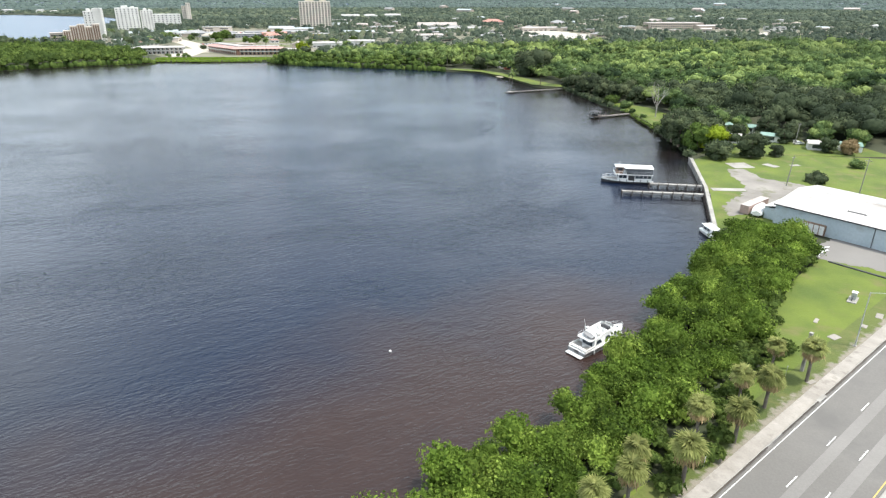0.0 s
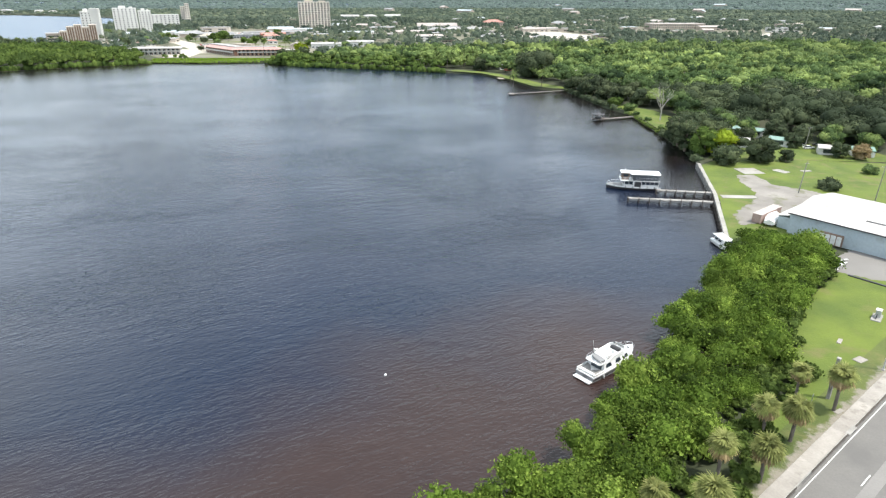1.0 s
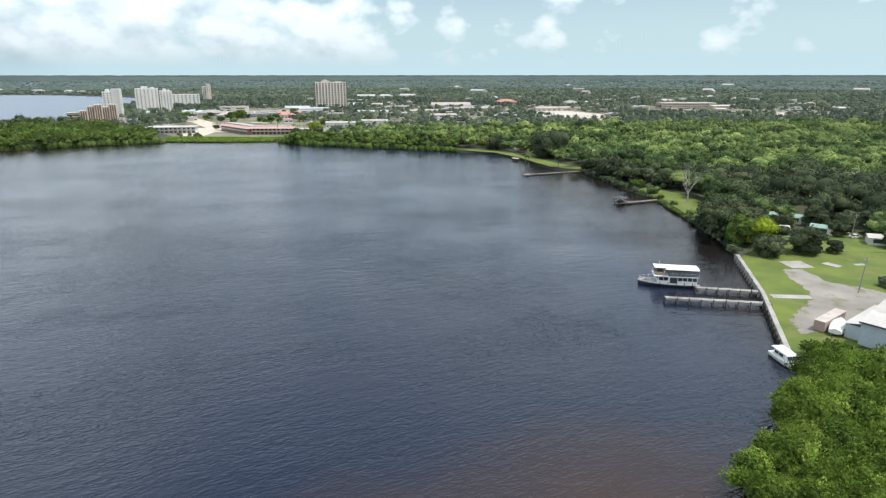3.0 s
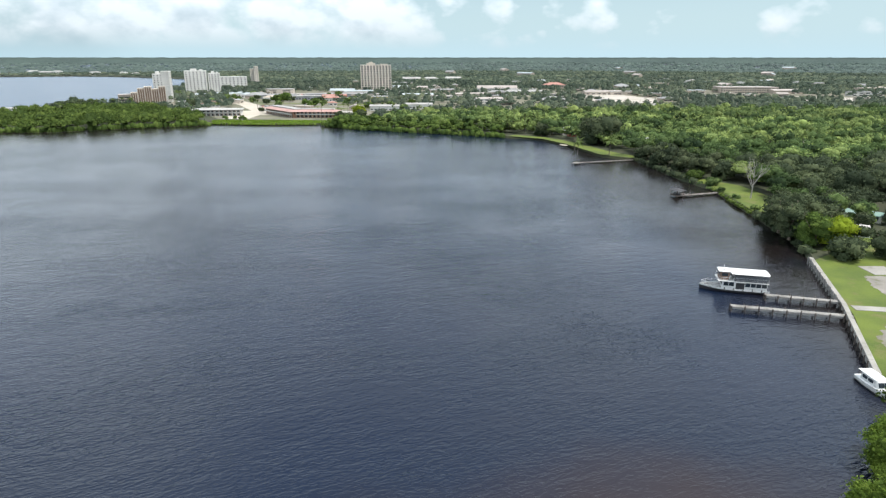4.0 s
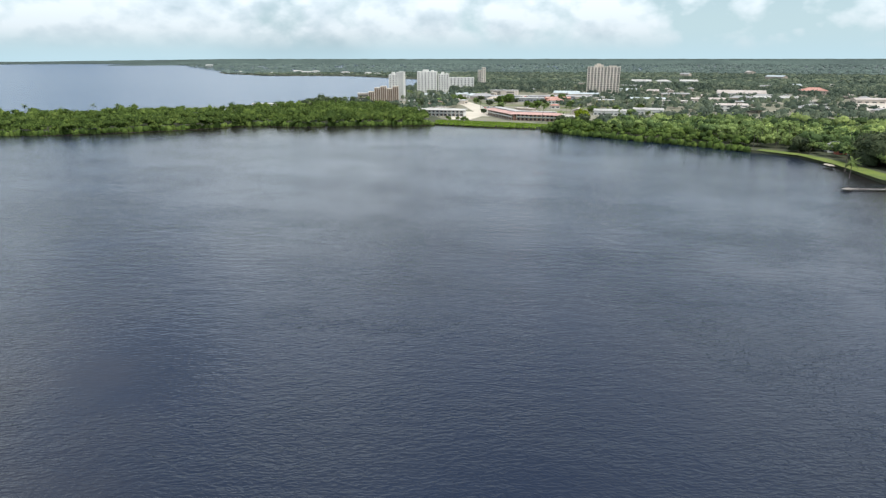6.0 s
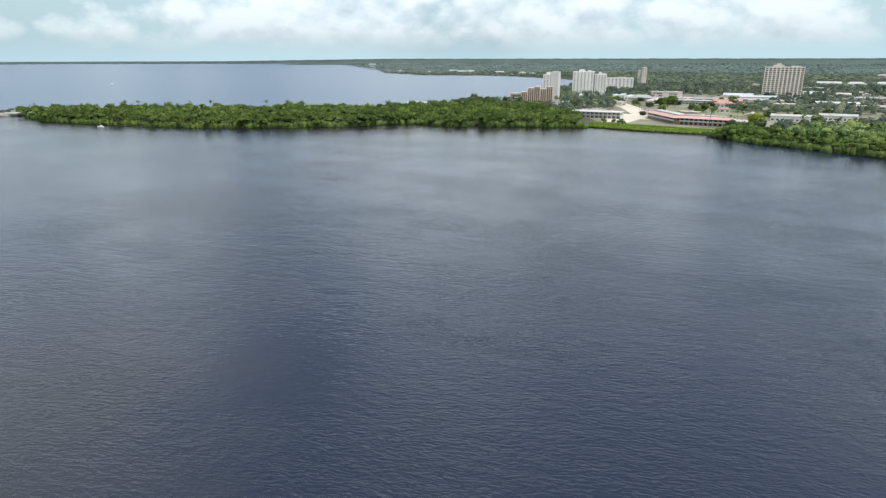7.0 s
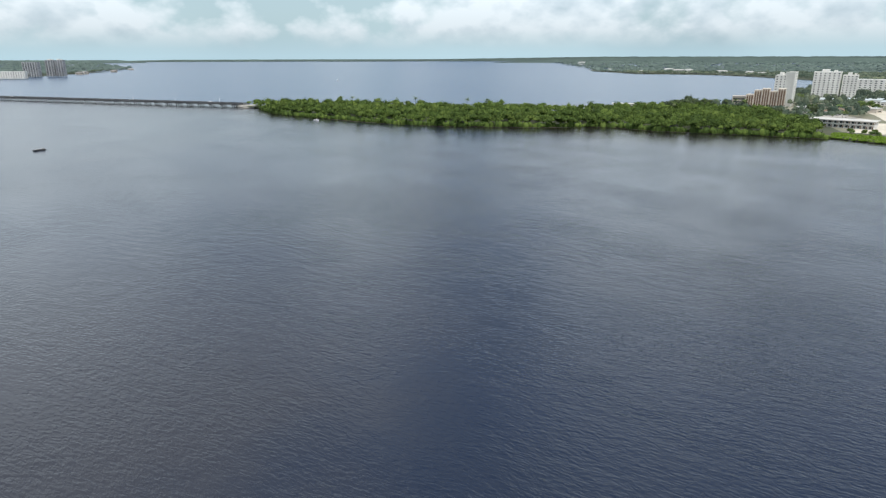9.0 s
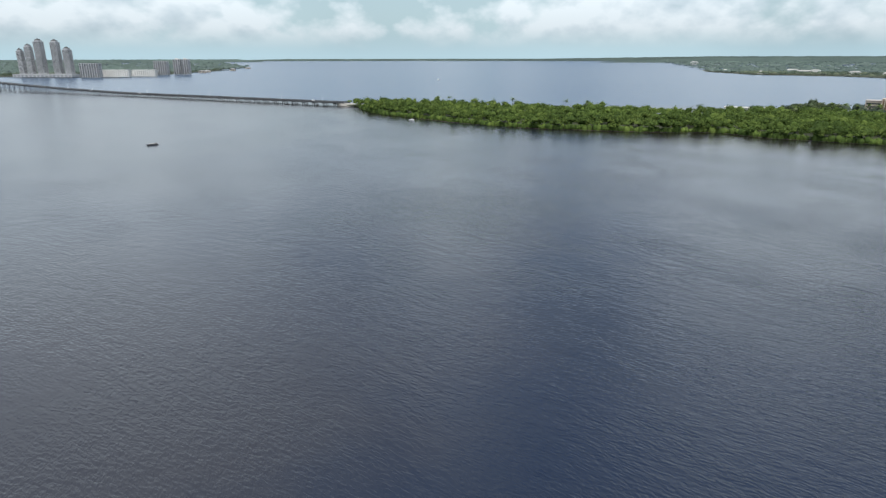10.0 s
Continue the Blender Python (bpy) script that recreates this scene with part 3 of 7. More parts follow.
def solid(name, shape, material, label, category, m=None, group="", kind=""):
    ob = new(name, shape.mesh(name, material))
    if m is not None:
        ob.matrix_basis = m
    return tagged(ob, label, category, group, kind)


def quads(name, V, material, smooth=False):
    """A mesh of loose quads from an array (n, 4, 3)."""
    n = len(V)
    me = bpy.data.meshes.new(name)
    me.vertices.add(4 * n)
    me.vertices.foreach_set("co", np.asarray(V, np.float32).ravel())
    me.loops.add(4 * n)
    me.loops.foreach_set("vertex_index", np.arange(4 * n, dtype=np.int32))
    me.polygons.add(n)
    me.polygons.foreach_set("loop_start", np.arange(0, 4 * n, 4, dtype=np.int32))
    me.update(calc_edges=True)
    tone_of(me, np.full(4 * n, 0.5))
    me.materials.append(M[material])
    return me


RNG = np.random.default_rng(7)


def clumps(C, R, k, size, spread=0.8, low=-0.25, shell=(0.72, 1.06)):
    """Leaf clumps: k bent leaves on each of the lumps with centres C and radii R. Gives (n, 4, 3)."""
    C, R = np.repeat(np.asarray(C, float), k, 0), np.repeat(np.asarray(R, float), k, 0)
    n = len(C)
    z = RNG.uniform(low, 1, n)
    a = RNG.uniform(0, 2 * np.pi, n)
    s = np.sqrt(1 - z * z)
    D = np.stack([s * np.cos(a), s * np.sin(a), z], 1)
    P = C + R * D * RNG.uniform(*shell, n)[:, None]
    N = D + RNG.normal(0, spread * 0.6, (n, 3))
    N /= np.linalg.norm(N, axis=1, keepdims=True)
    U = np.cross(N, RNG.normal(0, 1, (n, 3)))
    U /= np.linalg.norm(U, axis=1, keepdims=True)
    W = np.cross(N, U)
    h = (size * RNG.uniform(0.6, 1.45, n) if np.isscalar(size) else np.repeat(size, k) * RNG.uniform(0.55, 1.25, n))[:, None]
    e = RNG.uniform(0.45, 0.85, n)[:, None]
    bend = N * h * 0.22
    return np.stack([P + U * h, P + W * h * e - bend, P - U * h, P - W * h * e - bend], 1)


def tone_of(me, values):
    """Every leaf carries the tone of the tree that it belongs to."""
    me.attributes.new("tree_tone", "FLOAT", "POINT").data.foreach_set("value", np.asarray(values, np.float32))


def foliage(name, C, R, material, k, size, tone=None, seg=6, bands=(0.0, 0.75, 1.4, 2.05), core=0.86, rough=0.18, low=-0.2, spread=0.85, shell=(0.84, 1.12)):
    """Crowns as one mesh: an uneven inner body for each lump, wrapped in k leaf clumps."""
    C, R = np.asarray(C, float), np.asarray(R, float)
    n, nb = len(C), len(bands)
    tone = np.full(n, 0.5) if tone is None else np.asarray(tone, float)
    th = np.asarray(bands)[None, :, None]
    ph = np.arange(seg)[None, None, :] * 2 * np.pi / seg + RNG.uniform(0, 6, n)[:, None, None]
    q = core * (1 + RNG.uniform(-rough, rough, (n, nb, seg)))
    q[:, 0] = q[:, 0, :1]
    D = np.stack([np.sin(th) * np.cos(ph) * q, np.sin(th) * np.sin(ph) * q, np.cos(th) * np.ones_like(ph) * q], -1)
    V = (C[:, None, None] + R[:, None, None] * D).reshape(-1, 3)
    i, j = np.meshgrid(np.arange(nb - 1), np.arange(seg), indexing="ij")
    one = np.stack([i * seg + j, (i + 1) * seg + j, (i + 1) * seg + (j + 1) % seg, i * seg + (j + 1) % seg], -1).reshape(-1, 4)
    F = (np.arange(n)[:, None, None] * nb * seg + one[None]).reshape(-1, 4)
    T = np.repeat(tone, nb * seg)
    if k:
        cards = clumps(C, R, k, size, spread, low, shell)
        F = np.concatenate([F, len(V) + np.arange(4 * len(cards)).reshape(-1, 4)])
        V = np.concatenate([V, cards.reshape(-1, 3)])
        T = np.concatenate([T, np.repeat(tone, 4 * k)])
    me = bpy.data.meshes.new(name)
    me.vertices.add(len(V))
    me.vertices.foreach_set("co", V.astype(np.float32).ravel())
    me.loops.add(4 * len(F))
    me.loops.foreach_set("vertex_index", F.astype(np.int32).ravel())
    me.polygons.add(len(F))
    me.polygons.foreach_set("loop_start", np.arange(0, 4 * len(F), 4, dtype=np.int32))
    me.polygons.foreach_set("use_smooth", np.ones(len(F), bool))
    me.update(calc_edges=True)
    tone_of(me, T)
    me.materials.append(M[material])
    return me


def crown_lumps(x, y, z0, h, r, n):
    """Lumps of one crown: centres and radii."""
    a = RNG.uniform(0, 2 * np.pi, n)
    q = r * 0.72 * np.sqrt(RNG.uniform(0, 1, n))
    lift = RNG.uniform(0.35, 1.0, n) * (1 - 0.45 * (q / r) ** 2)
    C = np.stack([x + q * np.cos(a), y + q * np.sin(a), z0 + h * (0.25 + 0.55 * lift)], 1)
    rr = r * RNG.uniform(0.26, 0.62, n)
    return C, np.stack([rr * RNG.uniform(0.8, 1.25, n), rr * RNG.uniform(0.8, 1.25, n), np.minimum(rr * RNG.uniform(0.65, 1.0, n), h * 0.42)], 1)


def inside(x, y, poly):
    c = np.zeros(np.shape(x), bool)
    px, py = poly[-1]
    for qx, qy in poly:
        hit = ((qy > y) != (py > y)) & (x < (px - qx) * (y - qy) / (py - qy + 1e-12) + qx)
        c ^= hit
        px, py = qx, qy
    return c


def scatter(poly, step, jitter=0.5):
    """Points in a polygon on a shaken grid."""
    p = np.array(poly, float)
    xs, ys = np.arange(p[:, 0].min(), p[:, 0].max(), step), np.arange(p[:, 1].min(), p[:, 1].max(), step)
    X, Y = np.meshgrid(xs, ys)
    X[1::2] += step / 2
    X, Y = (g.ravel() + RNG.uniform(-jitter, jitter, g.size) * step for g in (X, Y))
    k = inside(X, Y, poly)
    return np.stack([X[k], Y[k]], 1)


def sheet(name, pts, z, material, label, category, kind="structure", depth=0.0, slope=0.0):
    """A flat piece of ground from its outline, with a sloping edge where depth is given."""
    bm = bmesh.new()
    top = [bm.verts.new((x, y, z)) for x, y in pts]
    f = bm.faces.new(top)
    f.normal_update()
    if f.normal.z < 0:
        f.normal_flip()
    if depth:
        n = len(pts)
        area = sum(pts[i][0] * pts[(i + 1) % n][1] - pts[(i + 1) % n][0] * pts[i][1] for i in range(n))
        sgn = 1 if area > 0 else -1
        low = []
        for i in range(n):
            a, b = Vector(pts[i - 1]), Vector(pts[(i + 1) % n])
            d = (b - a).normalized()
            low.append(bm.verts.new((pts[i][0] + sgn * d.y * slope, pts[i][1] - sgn * d.x * slope, z - depth)))
        for i in range(n):
            j = (i + 1) % n
            bm.faces.new((top[i], low[i], low[j], top[j]) if sgn > 0 else (top[j], low[j], low[i], top[i]))
    bmesh.ops.triangulate(bm, faces=bm.faces[:])
    bmesh.ops.recalc_face_normals(bm, faces=bm.faces[:])
    me = bpy.data.meshes.new(name)
    bm.to_mesh(me)
    bm.free()
    me.materials.append(M[material])
    return tagged(new(name, me), label, category, kind=kind)


def ragged(pts, step, amp, seed=1.0):
    """An outline broken up into short uneven stretches, as worn edges are."""
    out = []
    for (ax, ay), (bx, by) in zip(pts, pts[1:] + pts[:1]):
        L = math.hypot(bx - ax, by - ay)
        n = max(1, int(L / step))
        for i in range(n):
            f = i / n
            x, y = ax + (bx - ax) * f, ay + (by - ay) * f
            w = amp * (noise.noise(Vector((x * 0.35, y * 0.35, seed))) + 0.6 * noise.noise(Vector((x * 1.3, y * 1.3, seed + 5))) + 0.45 * noise.noise(Vector((x * 3.7, y * 3.7, seed + 9))))
            out.append((x - (by - ay) / L * w, y + (bx - ax) / L * w))
    return out


# ---- water and land ----
def far_rise(r):
    """The far water and ground lift a little, so that the edge of the sheet lies where the true horizon does."""
    return 38.0 * np.clip((r - 2800) / 2150, 0, 1) ** 2


sh = Shape()
radii = [0, 2800, 3100, 3400, 3700, 4000, 4300, 4600, 4950]
seg = 96
sh.v = [(r * math.sin(2 * math.pi * k / seg), r * math.cos(2 * math.pi * k / seg), float(far_rise(r))) for r in radii[1:] for k in range(seg)] + [(0, 0, 0)]
for j in range(len(radii) - 2):
    sh.f += [(j * seg + k, (j + 1) * seg + k, (j + 1) * seg + (k + 1) % seg, j * seg + (k + 1) % seg) for k in range(seg)]
sh.f += [(len(sh.v) - 1, k, (k + 1) % seg) for k in range(seg)]
sh.f = [tuple(reversed(q)) for q in sh.f]
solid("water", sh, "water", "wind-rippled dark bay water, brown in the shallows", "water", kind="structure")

SHORE = [(-320, -190), (-150, -60), (-56, 8), (-22, 32), (6, 54), (16, 64), (24, 71), (33, 82), (38, 90), (46, 98), (52, 110), (63, 118),
         (69, 132), (76, 148), (72, 156), (84, 194), (93, 232), (97, 249), (97, 292), (96, 340), (88, 366), (77, 425), (58, 440), (42, 488), (24, 518),
         (-4, 532), (-48, 552), (-131, 577), (-177, 610), (-226, 601), (-280, 602)]
ISLE_FRONT = [(-280, 598), (-331, 568), (-385, 530), (-431, 520), (-458, 470), (-480, 440), (-515, 398), (-555, 368), (-603, 349), (-658, 327),
              (-728, 306), (-800, 312), (-852, 298)]
ISLE_BACK = [(-856, 308), (-838, 335), (-775, 400), (-666, 490), (-580, 575), (-535, 640), (-515, 720), (-505, 800)]
FAR_BANK = [(-520, 880), (-575, 960), (-600, 1080), (-690, 1350), (-830, 1640), (-937, 1787), (-1081, 1873), (-1253, 1974), (-1427, 2016),
            (-1650, 1921), (-2043, 2098), (-2500, 2480), (-3397, 3056), (-3900, 3300), (-4300, 3420)]
LAND = SHORE + ISLE_FRONT + ISLE_BACK + FAR_BANK + [(-4300, 4800), (0, 4900), (4800, 4800), (4900, 0), (4800, -600), (0, -600)]
sheet("ground", LAND, 1.5, "land", "flat low green ground along the bay", "ground", depth=2.6, slope=1.6)
sheet("ground_south", [(-2491, -431), (-2340, -250), (-2275, -118), (-2500, 40), (-2746, 133), (-3200, 330), (-3616, 454), (-4300, 480), (-4900, 300),
                       (-4800, -1200), (-2600, -1200)], 1.5, "land", "flat far shore beyond the bridge", "ground", depth=2.6, slope=1.6)

# ---- woods ----
def cluster(x, y, span=45.0, seed=0.3):
    """Tones of trees: like kinds stand together, with strays among them."""
    v = np.array([noise.noise(Vector((p / span, q / span, seed))) for p, q in zip(x, y)])
    return np.clip(0.44 + 0.45 * v + RNG.normal(0, 0.27, len(v)), 0, 1)


def wood(name, pts, h, r, lumps, k, size, material, label, category="trees", z0=1.5, seg=5, bands=(0.0, 0.8, 1.5, 2.05), lean=0.0):
    """A wood as one body of leaves: crowns of several lumps at the given points."""
    Cs, Rs = [], []
    tone = np.clip(cluster(pts[:, 0], pts[:, 1]) + lean, 0, 1)
    for x, y in pts:
        grow = RNG.uniform(0.0, 1.0) ** 1.5
        hh, rr = h * (0.68 + 0.75 * grow), r * (0.72 + 0.85 * grow)
        C, R = crown_lumps(x, y, z0, hh, rr, lumps)
        Cs.append(C)
        Rs.append(R)
    C, R = np.concatenate(Cs), np.concatenate(Rs)
    me = foliage(name, C, R, material, k, size, np.repeat(tone, lumps), seg, bands, core=0.74, low=-0.05, spread=1.35, shell=(0.70, 1.26))
    return tagged(new(name, me), label, category, kind="stuff")


def fringe(name, line, step, r, h, material, label, z=0.9, k=16, size=0.5):
    """Low growth hanging over the water along a shore line."""
    Cs = []
    for (ax, ay), (bx, by) in zip(line, line[1:]):
        n = max(1, int(math.hypot(bx - ax, by - ay) / step))
        for q in range(n):
            f = (q + RNG.uniform(0, 1)) / n
            Cs.append((ax + (bx - ax) * f + RNG.uniform(-1, 1), ay + (by - ay) * f + RNG.uniform(-1, 1), z + RNG.uniform(0, 0.35) * h))
    C = np.array(Cs)
    rr = r * RNG.uniform(0.7, 1.3, len(C))
    R = np.stack([rr, rr, h * RNG.uniform(0.7, 1.2, len(C))], 1)
    me = foliage(name, C, R, material, k, size, RNG.uniform(0.1, 0.9, len(C)), 5, low=-0.3)
    return tagged(new(name, me), label, "shrubs", kind="stuff")


FOREST = [(112, 268), (128, 296), (150, 290), (165, 262), (210, 246), (330, 236), (700, 300), (760, 620), (620, 740), (380, 765), (160, 745), (40, 715), (-60, 690), (-110, 640),
          (-120, 592), (-46, 572), (0, 560), (60, 520), (90, 440), (112, 380), (112, 330), (108, 292)]
p = scatter(FOREST, 8.5)
d = np.hypot(p[:, 0], p[:, 1])
near, mid, back = p[d < 420], p[(d >= 420) & (d < 640)], p[d >= 640]
oak_side = (near[:, 0] > 128) & (near[:, 1] < 0.75 * near[:, 0] + 300)
oaks = scatter(FOREST, 10.5)
oaks = oaks[~((oaks[:, 0] < 121) & (oaks[:, 1] > 284) & (oaks[:, 1] < 352))]
oaks = oaks[(np.hypot(oaks[:, 0], oaks[:, 1]) < 430) & (oaks[:, 1] < 0.75 * oaks[:, 0] + 288) & (oaks[:, 0] > 112)]
wood("oak_wood", oaks, 10, 7.0, 10, 50, 0.52, "oak", "dense dark green live oak wood behind the shore")
wood("mixed_wood", near[~oak_side & (near[:, 1] > 300)], 10.5, 4.9, 7, 62, 0.43, "mixed", "mixed green trees among palms behind the shore lawn", lean=-0.08)
d = np.hypot(mid[:, 0], mid[:, 1])
# the two lean values put shade and sunshine into the tree tones
wood("mixed_wood", mid[d < 510], 10.5, 5.2, 6, 22, 0.66, "mixed", "mixed green trees inland of the oaks in a shade-darkened tone", lean=-0.08)
wood("mixed_wood", mid[d >= 510], 10.5, 5.0, 5, 20, 0.68, "mixed", "mixed green trees further inland in a sun-brightened tone", lean=0.12)
# lean lifts these crowns' tone to paint in the haze over them
wood("mixed_wood", back[::2], 9.5, 7.4, 5, 11, 1.1, "mixed", "mixed green trees inland of the bay", lean=0.12, seg=5, bands=(0.0, 0.9, 1.7))

fringe("mangrove_fringe", [(x + 1.3, y - 2.2) for x, y in ISLE_FRONT[:-1]], 2.3, 3.0, 3.7, "mangrove_far", "low mangrove fringe hanging over the water", z=0.7, k=18, size=0.6)
fringe("mangrove_fringe", [(-172, 602), (-131, 574), (-48, 549), (-6, 531)], 2.3, 2.9, 3.3, "mangrove_far", "low mangrove fringe hanging over the water")
fringe("bank_scrub", [(77, 426), (87, 369), (92, 356)], 2.4, 2.0, 2.0, "oak", "dark scrub hanging over the water")
fringe("bank_scrub", [(97, 291), (96.5, 252), (94, 238)], 2.2, 1.8, 1.9, "oak", "dark scrub hanging over the water")
fringe("bank_scrub", [(95.2, 343), (96.6, 330), (96.2, 310), (96.8, 292)], 1.5, 1.2, 0.8, "scrub", "low grass and scrub over the bank", z=0.8, k=22, size=0.34)
fringe("bank_scrub", [(90, 360), (96, 342)], 2.4, 1.3, 1.0, "mixed", "green scrub on the low bank")
fringe("bank_scrub", [(-280, 600), (-226, 599), (-180, 607)], 2.0, 1.4, 0.9, "reed", "marsh plants at the water's edge")
wood("shore_wood", scatter([(97, 250), (97, 292), (107, 296), (114, 270), (111, 253)], 5.0), 11.5, 4.0, 7, 50, 0.40, "oak", "dense dark green trees crowding the bank")
wood("shore_wood", scatter([(91, 368), (86, 396), (79, 426), (84, 440), (96, 440), (112, 385), (110, 352), (100, 362)], 6), 8, 4.4, 7, 36, 0.46, "oak", "dark trees leaning over the shore")

front = ISLE_FRONT[:-1]
sheet("mud_flat", front + [(x + 3.2 + 1.6 * math.sin(x * 0.05), y - 5.0 - 2.0 * math.sin(x * 0.08)) for x, y in reversed(front)], 0.10, "mud", "wet brown mud bank under the mangroves", "mud")

wood("shore_wood", scatter([(80, 436), (66, 462), (52, 492), (42, 516), (26, 536), (4, 545), (0, 562), (60, 524), (92, 440)], 6.5), 9.5, 4.4, 6, 26, 0.55, "mixed", "mixed green trees behind the shore lawn", lean=0.1)
ISLE = ISLE_FRONT + ISLE_BACK[:7] + [(-420, 740), (-330, 660)]
p = scatter(ISLE, 8.3)
p = p[p[:, 0] > -822] + np.array([2.5, -3.5])
wood("mangrove_wood", p, 9.2, 5.2, 6, 14, 0.76, "mangrove_far", "broad belt of bright green mangroves on the low spit", z0=0.6, lean=0.15, bands=(0.0, 0.9, 1.7))

# far woods, thinning out in steps
def far_ring(name, r0, r1, step, h, rad, k, size, label, a0=-75, a1=62, keep=0.75, seg=5, bands=(0.0, 0.8, 1.6)):
    n = int((r1 * r1 - r0 * r0) / 2 * radians(a1 - a0) / step**2)
    a, r = np.radians(RNG.uniform(a0, a1, n)), np.sqrt(RNG.uniform(r0 * r0, r1 * r1, n))
    x, y = r * np.sin(a), r * np.cos(a)
    ok = (inside(x, y, LAND) | inside(x, y, [(-2491, -431), (-2340, -250), (-2275, -118), (-2746, 133), (-3616, 454), (-4900, 300), (-4800, -1200), (-2600, -1200)]))
    ok &= ~inside(x, y, CLEAR) & ~inside(x, y, SHOPS) & ~inside(x, y, LOT_FRONT) & ~inside(x, y, STORE_FRONT) & ~inside(x, y, HALLS) & ~inside(x, y, LOT) & ~inside(x, y, LOT_EAST) & ~inside(x, y, ISLE) & ~inside(x, y, FOREST)
    ok &= ~inside(x, y, TOWN) | (RNG.uniform(0, 1, n) < 0.62)
    patch = np.array([noise.noise(Vector((u / 260, v / 260, 0.3))) for u, v in zip(x, y)])
    ok &= RNG.uniform(-0.5, 0.5, n) < patch + keep - 0.35
    x, y, r = x[ok], y[ok], r[ok]
    hh = h * RNG.uniform(0.6, 1.3, len(x))
    C = np.stack([x, y, 1.5 + far_rise(r) + hh * 0.45], 1)
    R = np.stack([rad * RNG.uniform(0.6, 1.3, len(x)), rad * RNG.uniform(0.6, 1.3, len(x)), hh * 0.55], 1)
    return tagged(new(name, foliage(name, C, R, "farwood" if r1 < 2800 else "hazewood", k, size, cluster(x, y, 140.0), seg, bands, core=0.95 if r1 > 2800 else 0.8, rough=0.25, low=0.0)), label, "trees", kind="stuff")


LOT = [(92, 1030), (128, 925), (196, 915), (214, 1010), (192, 1070), (150, 1180), (118, 1120)]
LOT_EAST = [(400, 985), (500, 960), (540, 1070), (420, 1100)]
LOT_FRONT = [(100, 930), (108, 835), (206, 828), (206, 920)]
STORE_FRONT = [(290, 1040), (460, 1030), (470, 1182), (300, 1186)]
SHOPS = [(-400, 1000), (-360, 900), (-250, 880), (-228, 1000), (-222, 1090), (-392, 1100)]
HALLS = [(-176, 690), (-90, 700), (-72, 830), (-172, 800)]
CLEAR = [(-345, 590), (-130, 585), (-140, 710), (-190, 800), (-240, 880), (-400, 1000), (-440, 970), (-340, 800)]
TOWN = [(-500, 800), (-420, 760), (-330, 690), (-290, 640), (-180, 640), (-100, 700), (0, 780), (160, 850), (420, 920), (620, 940), (700, 1150), (420, 1330), (0, 1400),
        (-300, 1250), (-480, 1150), (-560, 1000)]
far_ring("inland_wood", 640, 1500, 10.5, 9.5, 5.4, 13, 0.95, "scattered dull green trees round the town")
far_ring("far_wood", 1500, 2700, 19, 9, 10.5, 2, 2.4, "hazy far woods stretching to the horizon", a0=-102, keep=0.95)
far_ring("horizon_wood", 2700, 4850, 30, 9, 13, 0, 5.0, "hazy woods at the horizon", a0=-102, keep=1.0, seg=4, bands=(0.0, 1.0, 1.7))


def ridge(name, r, top, a0, a1, label, grow=2.0):
    """A last, uneven line of woods at the edge of sight."""
    sh = Shape()
    n = int((a1 - a0) * 6)
    for i in range(n + 1):
        a = radians(a0 + (a1 - a0) * i / n)
        fade = min(1, i / 6 / grow, (n - i) / 12)
        w = far_rise(r) + (top - far_rise(r)) * fade * (0.92 + 0.09 * noise.noise(Vector((i * 0.21, r, 0))) + 0.05 * noise.noise(Vector((i * 0.9, r, 3))))
        for z, q in ((far_rise(r) - 3, r - 140), (w, r), (far_rise(r) - 3, r + 30)):
            sh.v.append((q * math.sin(a), q * math.cos(a), float(z)))
    for i in range(n):
        k = 3 * i
        sh.f += [(k, k + 3, k + 4, k + 1), (k + 1, k + 4, k + 5, k + 2)]
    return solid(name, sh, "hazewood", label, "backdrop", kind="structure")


ridge("backdrop_woods", 4550, 52, -53, 70, "last woods at the horizon, haze put into their blue-green", 9.0)
ridge("backdrop_ridge", 4820, 62, -68, 70, "last woods at the horizon, haze put into their blue-green", 24.0)
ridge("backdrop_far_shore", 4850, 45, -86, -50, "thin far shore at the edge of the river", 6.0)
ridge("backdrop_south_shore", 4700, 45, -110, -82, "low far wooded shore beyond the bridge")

# ---- the road in its own axes: s along it, n towards the bay ----
ROAD = pose(0, 0, 0, 0, 0, 39.55)


def rd(s, n, z=0.0, turn=0.0):
    return ROAD @ pose(s, n, z, 0, 0, turn)


def road_strip(name, s0, s1, n0, n1, z0, z1, material, label, category, bevel=0.0):
    return solid(name, Shape().box(s0, s1, n0, n1, z0, z1, bevel), material, label, category, ROAD, kind="structure")


road_strip("road", -150, 420, 11.9, 24.75, 1.2, 1.90, "asphalt", "sun-bleached grey asphalt carriageway with three lanes", "road")
road_strip("road_far_side", -150, 420, -6, 9.6, 1.2, 1.90, "asphalt", "grey asphalt carriageway beyond the median", "road")
road_strip("median", -150, 420, 9.6, 11.9, 1.2, 2.05, "concrete", "narrow concrete median between the carriageways", "median", 0.08)
road_strip("gutter", -150, 420, 24.75, 25.05, 1.2, 1.915, "gutter", "stained concrete gutter darkened with the kerb's painted shade", "gutter")
# worn, paler wheel paths and lane joints
for n0, n1 in ((18.2, 19.7), (14.2, 15.8)):
    road_strip("lane_patch", -150, 420, n0, n1, 1.88, 1.904, "asphalt_pale", "paler resurfaced band of asphalt along the lane", "road")


